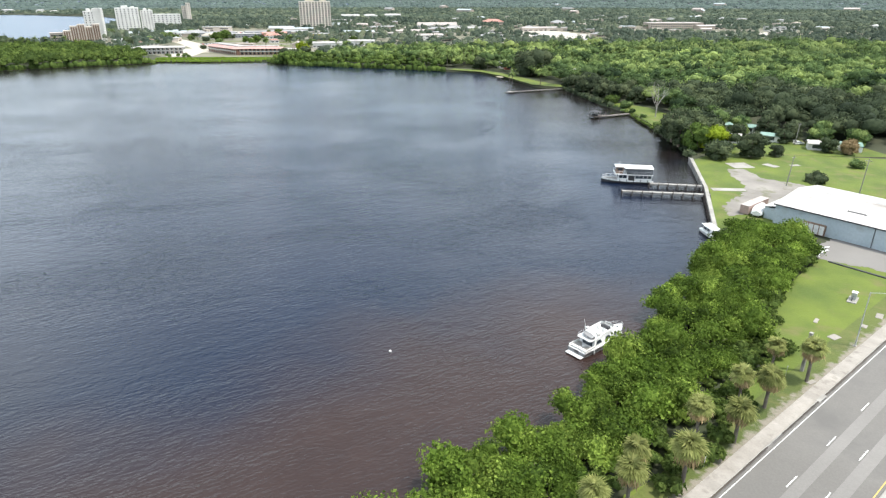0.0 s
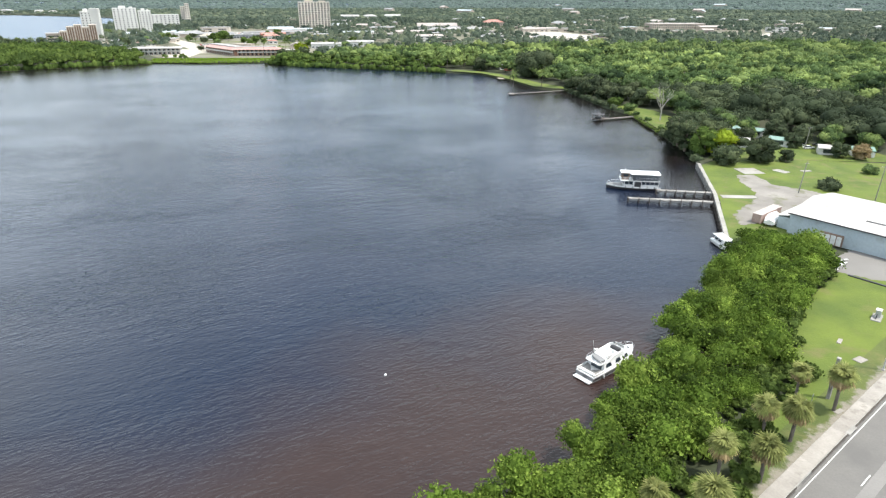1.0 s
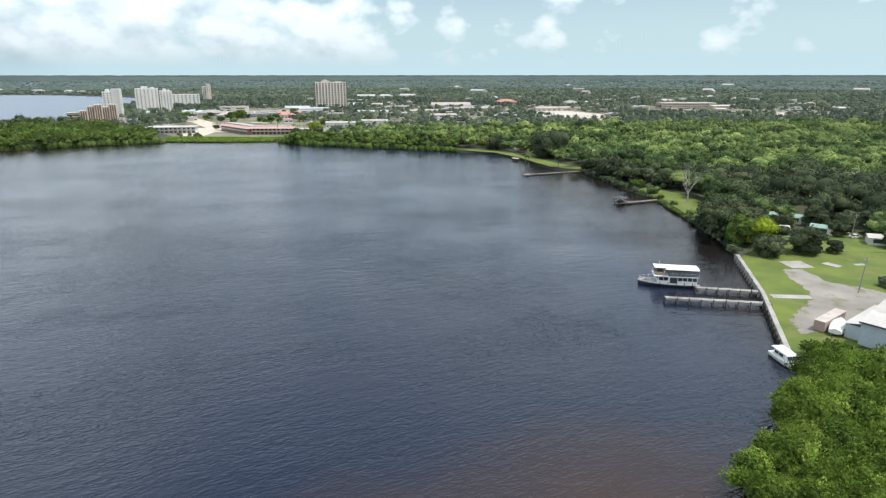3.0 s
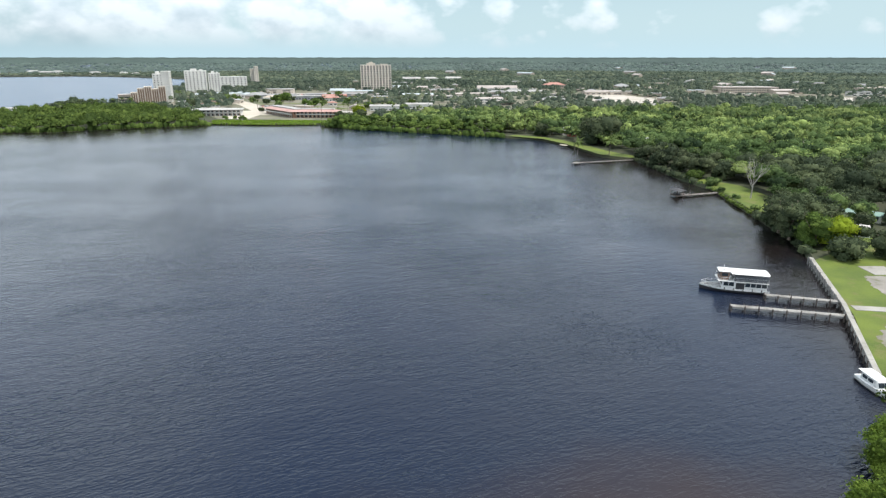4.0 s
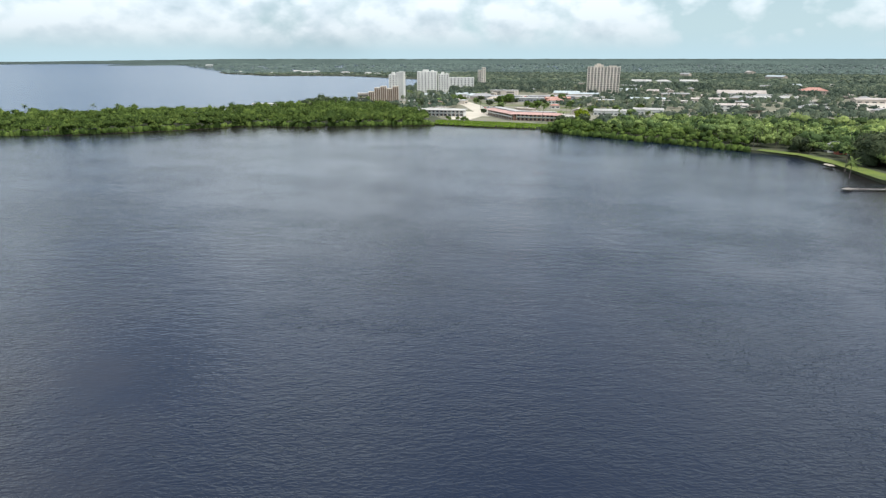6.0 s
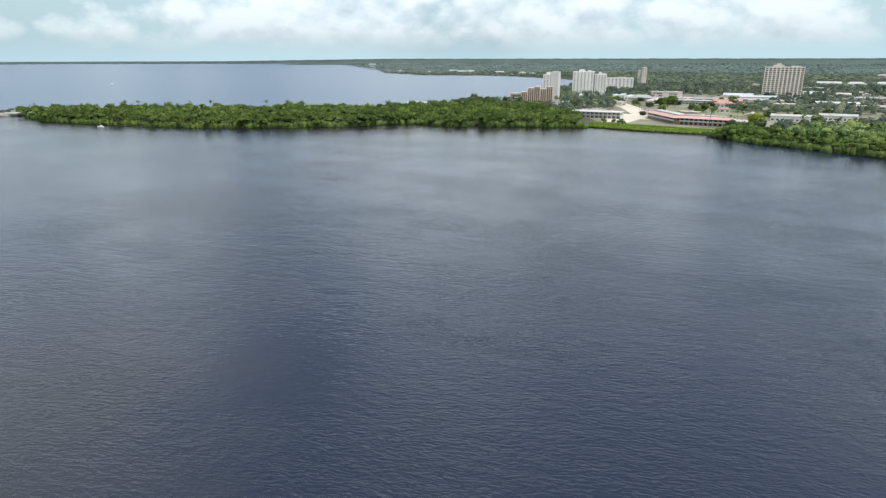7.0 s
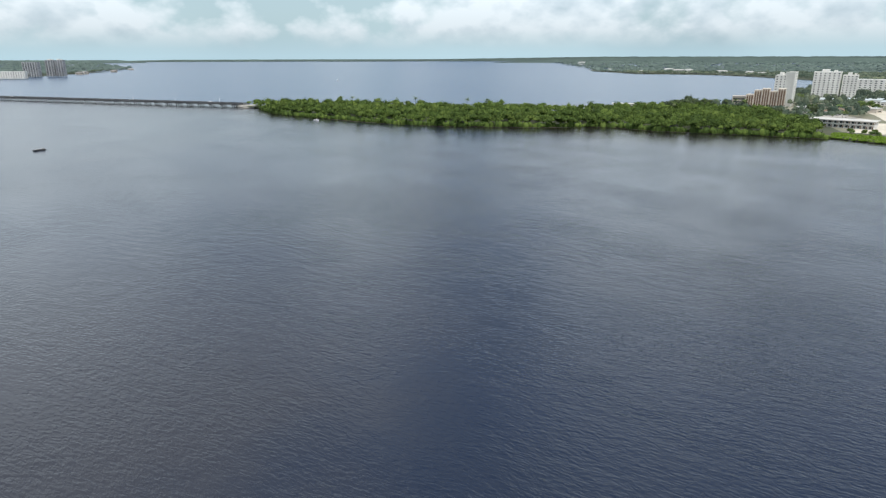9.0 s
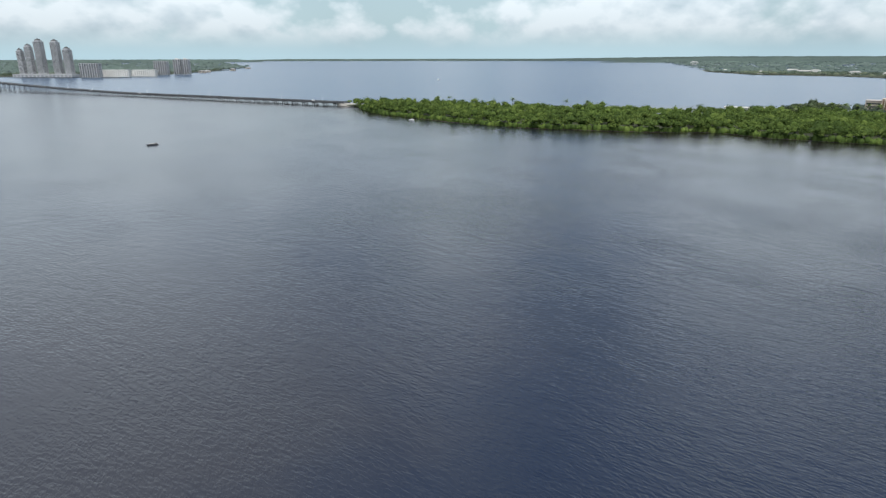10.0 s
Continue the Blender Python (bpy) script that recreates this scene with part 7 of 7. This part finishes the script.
low_house("low terracotta-roofed building by the street", -252, 913, 26, 14, 4.5, 20, "hip", "stucco", "redroof", category="shop", name="shop")
low_house("long low shop with a white roof", -301, 939, 50, 16, 5, 22, "flat", "glassfront", "roof_town", category="shop", name="shop")
low_house("low shop with a pale roof beside the car park", -335, 908, 28, 14, 5, 22, "hip", "stucco", "beige", category="shop", name="shop")
low_house("ochre two-storey office among trees", -180, 893, 24, 16, 8, 10, "flat", "ochre", "roof_town", category="office", name="office")
low_house("low hall with a bright white roof behind the mangroves", -146, 763, 34, 14, 5, 8, "gable", "stucco", "roof_town", rise=1.5, category="hall", name="hall")
low_house("low hall with a bright white roof behind the mangroves", -111, 797, 32, 14, 5, 8, "gable", "stucco", "roof_town", rise=1.5, category="hall", name="hall")
low_house("large beige store with a pale flat roof", 403, 1196, 96, 40, 10, 3, "flat", "beige", "roof_pale", category="store", name="store")
low_house("row of shops with pale roofs", -26, 1173, 70, 22, 7, 8, "gable", "stucco", "roof_pale", category="shop", name="shop")
low_house("row of shops with a red roof", 82, 1300, 40, 24, 8, 8, "hip", "beige", "redroof", category="shop", name="shop")
low_house("white apartment group far in the woods", -252, 1640, 44, 18, 8, 10, "gable", "stucco", "roof_town", category="apartments", name="apartment_block")
low_house("white apartment group far in the woods", -205, 1655, 36, 18, 8, 14, "hip", "stucco", "roof_town", category="apartments", name="apartment_block")
low_house("white apartment group far in the woods", -150, 1680, 40, 18, 8, 10, "gable", "stucco", "roof_town", category="apartments", name="apartment_block")
for i, (x, y, w, d_, m_) in enumerate(((-215, 1005, 62, 16, "roof_town"), (-140, 985, 46, 18, "bluegrey"), (-95, 940, 40, 16, "roof_pale"), (-60, 1030, 58, 18, "roof_pale"), (-20, 975, 42, 16, "greyroof"), (20, 1080, 60, 20, "roof_town"),
                                     (-180, 1080, 50, 18, "roof_town"), (-120, 1130, 44, 16, "greyroof"), (60, 1010, 40, 16, "roof_pale"), (150, 1120, 64, 22, "roof_pale"), (230, 1060, 44, 18, "greyroof"), (-30, 890, 36, 14, "roof_pale"), (300, 1180, 60, 20, "bluegrey"),
                                     (470, 1180, 70, 22, "roof_pale"), (560, 1120, 50, 18, "greyroof"), (-255, 1085, 48, 16, "bluegrey"))):
    low_house("long low shop building in the town", x, y, w, d_, 4.8 + (i % 3) * 0.8, (8, 12, 4, 20)[i % 4], ("flat", "gable")[i % 2], ("cream", "beige", "stucco")[i % 3], m_, rise=1.8, category="shop", name="shop", every=9.0, group="shops of the town")
for x, y, w in ((-450, 990, 34), (-430, 1010, 30), (-470, 960, 26), (-400, 985, 30), (-385, 960, 24)):
    low_house("low blue-grey roofed house near the towers", x, y, w, 13, 4.5, 24, "hip", "stucco", "bluegrey")
low_house("brown hip-roofed pavilion near the hotel", -374, 796, 22, 18, 4, 20, "hip", "stucco", "brown", category="pavilion", name="pavilion")
low_house("white pavilion roof beside the mangroves", -415, 735, 16, 8, 4, 20, "hip", "stucco", "roof_town", category="pavilion", name="pavilion")
low_house("long white shelter on the spit", -560, 690, 42, 6, 4.0, 36, "gable", "stucco", "roof_town", category="shelter", name="shelter")
rng = random.Random(21)
kinds = (("hip", "cream", "greyroof"), ("flat", "cream", "asphalt_mid"), ("gable", "beige", "roof_pale"), ("hip", "beige", "greyroof"), ("flat", "beige", "beige"), ("flat", "cream", "roof_town"), ("gable", "cream", "bluegrey"))
names = {"asphalt_mid": "grey flat-roofed", "roof_pale": "pale-roofed", "greyroof": "grey-roofed", "roof_town": "white-roofed", "redroof": "red-roofed", "beige": "beige flat-roofed", "pinkroof": "pale pink-roofed", "bluegrey": "blue-grey roofed"}
spots = []
while len(spots) < 80:
    x, y = rng.uniform(-420, 700), rng.uniform(720, 1700)
    if (inside(np.array(x), np.array(y), TOWN) or y > 1150) and inside(np.array(x), np.array(y), LAND) and all(math.hypot(x - a, y - b) > 27 for a, b in spots):
        spots.append((x, y))
        rf, wl_, rm = kinds[rng.randrange(7)]
        big_ = rng.random() < 0.3
        low_house(f"{names[rm]} low town building among trees", x, y, rng.uniform(28, 48) if big_ else rng.uniform(14, 22), rng.uniform(14, 22) if big_ else rng.uniform(9, 13), rng.choice((4.2, 4.6, 5.2, 7.5)), rng.choice((8, 12, 98, 20, -6)), rf, wl_, rm,
                  category="building", name="town_building", every=22.0, group="buildings of the town")
for i in range(11):
    x, y = rng.uniform(-350, 1500), rng.uniform(1750, 3300)
    low_house("pale far-off roof among the woods", x, y, rng.uniform(24, 60), rng.uniform(14, 24), rng.uniform(9, 13), rng.uniform(0, 180), "gable", "beige", rng.choice(("roof_pale", "greyroof", "bluegrey")), z=1.5 + float(far_rise(math.hypot(x, y))), category="building", name="far_building", every=26, group="far buildings")
for i in range(14):
    x, y = rng.uniform(100, 1400), rng.uniform(720, 1700)
    low_house("pale house roof in the woods", x, y, rng.uniform(12, 22), rng.uniform(8, 12), rng.uniform(5, 8.5), rng.uniform(0, 180), "hip", "stucco", rng.choice(("roof_town", "greyroof", "beige")), category="house", name="house", every=6, group="houses in the wood")
for x, y, w, h in ((-1810, 2300, 40, 9), (-1770, 2240, 30, 8), (-1619, 2120, 44, 10), (-1590, 2140, 30, 12), (-1429, 2110, 36, 10), (-1330, 2120, 26, 9), (-1960, 2110, 24, 7), (-1250, 2060, 24, 8), (-1700, 2010, 20, 7), (-2900, 2850, 40, 14), (-1500, 2060, 18, 6)):
    low_house("white riverside house on the far bank", x, y, w, 14, h, 30, "hip", "stucco", "roof_town", z=1.5 + float(far_rise(math.hypot(x, y))), every=8, group="houses on the far bank")

# paved places of the town
def paved(name, pts, label, material="asphalt_far", z=1.62, category="road"):
    return sheet(name, pts, z, material, label, category)


paved("town_ground", TOWN, "dry patchy ground between the buildings", "town_ground", 1.56, "ground")
paved("street", [(-268, 690), (-252, 690), (-284, 762), (-329, 834), (-382, 908), (-430, 1000), (-446, 996), (-403, 895), (-346, 819), (-301, 745)], "bright sandy street leading inland")
paved("car_park", [(-262, 770), (-215, 715), (-160, 705), (-166, 745), (-215, 755), (-245, 800)], "sunlit pale car park behind the lodge", "asphalt_mid", 1.60, "car park")
paved("car_park_hotel", [(-390, 765), (-340, 712), (-315, 722), (-330, 770), (-375, 800)], "sunlit pale car park beside the hotel", "asphalt_mid", 1.60, "car park")
paved("car_park_shops", [(-360, 960), (-230, 930), (-200, 990), (-330, 1030)], "grey car park in front of the shops", "asphalt_mid", 1.60, "car park")
paved("car_park_rear", [(-392, 1032), (-238, 1022), (-226, 1088), (-384, 1096)], "grey car park full of cars behind the shops", "asphalt_mid", 1.60, "car park")
paved("car_park_row", [(-200, 960), (-60, 930), (-40, 962), (-185, 985)], "grey car park between the shops", "asphalt_mid", 1.60, "car park")
paved("car_park_back", [(-150, 1050), (0, 1040), (10, 1062), (-140, 1075)], "grey car park between the shops", "asphalt_mid", 1.60, "car park")
paved("bare_lot", ragged(LOT, 6, 5), "bare sandy lot beyond the wood", "sandlot", 1.60, "lot")
paved("bare_lot_east", ragged(LOT_EAST, 6, 5), "bare grey lot beyond the wood", "sandlot", 1.60, "lot")
paved("car_park_store", [(280, 1080), (440, 1070), (450, 1115), (285, 1120)], "car park in front of the store", "asphalt_mid", 1.60, "car park")
paved("car_park_mall", [(-80, 1110), (30, 1100), (40, 1150), (-75, 1158)], "car park in front of the shops", "asphalt_mid", 1.60, "car park")
for (x0, y0, nx, ny, rot) in ((-245, 720, 9, 3, 20), (-300, 790, 8, 2, 60), (-390, 760, 8, 2, 40), (-340, 965, 14, 2, -14), (-70, 1118, 14, 2, -4), (-376, 1046, 26, 1, -3), (-340, 1068, 22, 1, -3), (290, 1085, 18, 2, -3)):
    m0 = pose(x0, y0, 1.64, 0, 0, rot)
    for i in range(nx):
        for j in range(ny):
            if rng.random() < 0.72:
                copy_thing(CARS[rng.choice((0, 0, 1, 1, 2, 3))], m0 @ pose(i * 3.1, j * 11.5, 0, 0, 0, 90 + rng.uniform(-3, 3)))
spots = []
while len(spots) < 46:
    x, y = rng.uniform(-440, -110), rng.uniform(715, 990)
    if all(math.dist((x, y), q) > 9 for q in spots) and abs(x + 0.72 * y - 225) > 16 and not any(math.dist((x, y), q) < r for q, r in (((-237, 686), 44), ((-194, 671), 30), ((-308, 678), 32), ((-450, 789), 38), ((-301, 939), 30), ((-352, 768), 18), ((-146, 763), 22), ((-111, 797), 22), ((-225, 730), 30))):
        spots.append((x, y))
STREET = [broadleaf("round green tree along the streets of the town", "tree", 8, 4.8, 8, 34, 0.7, m_, 0, 0, seed=70 + k, low=0.05, group="street trees of the town") for k, m_ in enumerate(("oak", "mixed", "mangrove_far"))]
for i, (x, y) in enumerate(spots[3:]):
    at(STREET[(i * 7) % 3], x, y, 1.5, rng.uniform(0, 360), rng.uniform(0.7, 1.3))
for s_, (x, y) in zip(STREET, spots):
    s_.matrix_basis = pose(x, y, 1.5)
# planted strips, paths and palms between the car parks of the waterfront
for i, (x, y, w, d_, rot) in enumerate(((-222, 762, 60, 7, 24), (-262, 800, 52, 8, 30), (-300, 852, 60, 10, 32), (-196, 785, 50, 9, 12), (-330, 870, 40, 8, 50), (-205, 845, 60, 16, 14), (-255, 880, 50, 8, 22), (-352, 735, 30, 9, 30))):
    c, sn = math.cos(radians(rot)), math.sin(radians(rot))
    ring = [(x + c * u - sn * v, y + sn * u + c * v) for u, v in ((-w / 2, -d_ / 2), (w / 2, -d_ / 2), (w / 2, d_ / 2), (-w / 2, d_ / 2))]
    paved("lawn_strip", ragged(ring, 4, 1.2, i), "mown grass strip between the car parks", "lawn", 1.66, "grass")
paved("forecourt", ragged([(-286, 640), (-262, 648), (-268, 700), (-290, 742), (-318, 735), (-300, 690)], 4, 1.0), "sunlit sandy forecourt between hall and lodge", "asphalt_far", 1.61, "yard")
for i in range(34):
    x, y = rng.uniform(-350, -150), rng.uniform(700, 900)
    if abs(x + 0.72 * y - 225) > 14 and math.dist((x, y), (-237, 690)) > 40 and math.dist((x, y), (-194, 675)) > 28:
        at(FP[i % 3], x, y, 1.5, rng.uniform(0, 360), rng.uniform(0.55, 0.95))
for i, (x, y) in enumerate(((-282, 640), (-276, 646), (-268, 642), (-288, 648), (-262, 640), (-272, 655))):
    broadleaf("low round shrub on the waterfront forecourt", "shrub", 2.6, 2.2, 7, 40, 0.4, ("mixed", "mangrove_far")[i % 2], x, y, seed=90 + i, low=0.0, name="shrub", group="shrubs of the forecourt")
low_house("long shop row with a dark grey roof", -268, 1000, 96, 12, 5, 24, "gable", "glassfront", "greyroof", rise=1.6, category="shop", name="shop", every=8.0)
low_house("long shop row with a dark grey roof", -352, 962, 60, 12, 5, 24, "gable", "glassfront", "greyroof", rise=1.6, category="shop", name="shop", every=8.0)
low_house("low shop with a faded red roof beside the car park", -264, 968, 36, 12, 4.5, 26, "gable", "redwall", "redroof", rise=1.6, category="shop", name="shop", every=6.0)
low_house("small white kiosk with a red roof", -228, 832, 11, 8, 3.6, 26, "hip", "stucco", "redroof", category="shop", name="shop")
low_house("small white office beside the hotel car park", -405, 790, 16, 10, 6.4, 24, "flat", "stucco", "roof_town", category="office", name="office")
# marsh in front of the lodge, shown as a bright low belt
MARSH = [(-280, 603), (-226, 602), (-178, 611), (-140, 586), (-120, 592), (-150, 634), (-215, 634), (-290, 628)]
sheet("marsh_ground", MARSH, 1.58, "lawn", "bright green marsh grass along the shore", "grass")
pts = scatter(MARSH, 1.9, 0.5)
C = np.column_stack([pts, np.full(len(pts), 1.5)])
tagged(new("marsh_grass", quads("marsh_grass", clumps(C, np.full((len(C), 3), (1.1, 1.1, 1.0)), 7, 0.5, 0.6, 0.1), "reed")), "bright green marsh grass along the shore", "marsh grass", kind="stuff")
# mangroves and trees in front of the town's right half
wood("mangrove_wood", scatter([(-172, 598), (-131, 575), (-48, 551), (-10, 534), (0, 560), (-40, 590), (-110, 640), (-160, 640)], 7, 0.5), 8.0, 4.4, 5, 12, 0.42, "mangrove_far", "bright green mangroves lining the far shore", z0=0.6)
broadleaf("pale yellow-green tree by the lodge", "tree", 11, 7, 12, 80, 0.8, "yellowgreen", -158, 690, seed=60, low=0.05)
broadleaf("bright green street tree in the town", "tree", 12, 8, 12, 80, 0.9, "mangrove_far", -318, 905, seed=61, low=0.05)
for i, (x, y) in enumerate(((-166, 646), (-158, 636), (-148, 653))):
    broadleaf("dark shoreline tree beside the lodge", "tree", 9, 5.5, 10, 70, 0.8, "oak", x, y, seed=62 + i, low=0.05)

# ---- the long bridge ----
def bridge_z(s):
    return 4.2 + 9.5 * max(0.0, (s - 430) / 420) ** 1.5 if s < 850 else min(24.0, 13.7 + (s - 850) * 0.03)


br = thing("road_bridge", "long low concrete road bridge on many bents", "bridge", pose(-842, 303, 0, 0, 0, math.degrees(math.atan2(-515, -660))))
n_sp = 66
for i in range(n_sp):
    s0, s1 = 18.0 * i, 18.0 * (i + 1)
    z0, z1 = bridge_z(s0), bridge_z(s1)
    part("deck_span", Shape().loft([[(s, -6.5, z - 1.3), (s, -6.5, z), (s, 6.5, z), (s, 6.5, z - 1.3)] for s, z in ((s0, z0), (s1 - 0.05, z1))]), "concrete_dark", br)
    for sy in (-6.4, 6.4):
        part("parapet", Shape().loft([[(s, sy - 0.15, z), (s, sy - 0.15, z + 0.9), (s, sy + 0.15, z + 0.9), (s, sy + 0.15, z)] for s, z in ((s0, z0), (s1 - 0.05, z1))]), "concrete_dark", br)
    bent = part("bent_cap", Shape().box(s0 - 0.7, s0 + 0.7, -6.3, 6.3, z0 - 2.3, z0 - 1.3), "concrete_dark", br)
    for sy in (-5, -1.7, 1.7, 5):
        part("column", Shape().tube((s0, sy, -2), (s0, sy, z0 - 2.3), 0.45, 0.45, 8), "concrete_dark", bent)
    if i % 4 == 2:
        part("lamp_post", Shape().tube((s0, 6.4, z0 + 0.9), (s0, 6.4, z0 + 9), 0.12, 0.08, 6), "metal", br)
sheet("causeway", [(-862, 292), (-838, 320), (-800, 330), (-790, 318), (-835, 296)], 2.2, "lawn", "grassy causeway tip at the bridge's end", "grass")
sheet("causeway_road", [(-850, 292), (-838, 308), (-770, 362), (-764, 355), (-832, 298)], 3.2, "concrete", "pale concrete approach road to the bridge", "road", depth=3.0, slope=2.0)
for k, s in enumerate((60, 190, 330, 420, 560)):
    p = br.matrix_basis @ pose(s, -3 + 6 * (k % 2), bridge_z(s) + 0.02)
    copy_thing(CARS[k % 3], p)

# ---- the far city shore ----
def pointed(t, w, d, h):
    part("crown_block", Shape().box(-w * 0.36, w * 0.36, -d * 0.36, d * 0.36, h + 1, h + 5, 0.2), "tower_grey", t)
    part("pyramid", Shape().hip(-w * 0.36, w * 0.36, -d * 0.36, d * 0.36, h + 5, h + 11), "dark", t, "pointed dark roof")


for x, y, w, h in ((-2393, -345, 17, 76), (-2381, -319, 19, 89), (-2365, -287, 23, 104), (-2343, -240, 22, 102), (-2327, -208, 22, 80)):
    highrise("slender grey residential tower with a pointed roof", x, y, w * 0.9, w * 0.9, h, 62 if y < -260 else 66, int(h / 3.3), 5, "tower_grey", "tower_glass", pointed, side_bays=5)
low_house("long parking podium under the towers", -2335, -275, 190, 40, 9, 64, "flat", "tower_grey", "tower_grey", category="podium", name="podium", every=12, glassmat="tower_glass")
highrise("broad grey-blue apartment slab on the far shore", -2240, -141, 60, 18, 40, 64, 12, 8, "tower_grey", "tower_glass")
highrise("long white low-rise apartment block on the far shore", -2262, -74, 84, 16, 20, 64, 6, 12, "stucco", "tower_glass", solid_part=0.5)
highrise("long white low-rise apartment block on the far shore", -2287, 4, 76, 16, 19, 64, 6, 11, "stucco", "tower_glass", solid_part=0.5)
highrise("pair of grey apartment towers on the far shore", -2469, 51, 46, 20, 44, 64, 13, 6, "tower_grey", "tower_glass")
highrise("dark grey apartment tower with white ends", -2516, 105, 26, 20, 50, 64, 15, 3, "tower_grey", "tower_glass", plant_room)
highrise("dark grey apartment tower with white ends", -2505, 132, 24, 20, 50, 64, 15, 3, "tower_grey", "tower_glass", plant_room)
for x, y in ((-2700, 190), (-2760, 210), (-3050, 330), (-3400, 430)):
    low_house("pale house on the far shore", x, y, 24, 12, 7, 60, "hip", "beige", "greyroof", every=10, group="houses on the far shore")
wood("shore_wood", scatter([(-516, 690), (-507, 760), (-494, 755), (-486, 715), (-492, 680), (-500, 672)], 7.5), 12.5, 5.4, 6, 16, 0.8, "oak", "dark grove beside the hotel at the root of the spit")
far_front = [(-2470, -420), (-2345, -262), (-2285, -130), (-2300, -60), (-2330, 10), (-2500, 45), (-2700, 120), (-3100, 290), (-3500, 425)]
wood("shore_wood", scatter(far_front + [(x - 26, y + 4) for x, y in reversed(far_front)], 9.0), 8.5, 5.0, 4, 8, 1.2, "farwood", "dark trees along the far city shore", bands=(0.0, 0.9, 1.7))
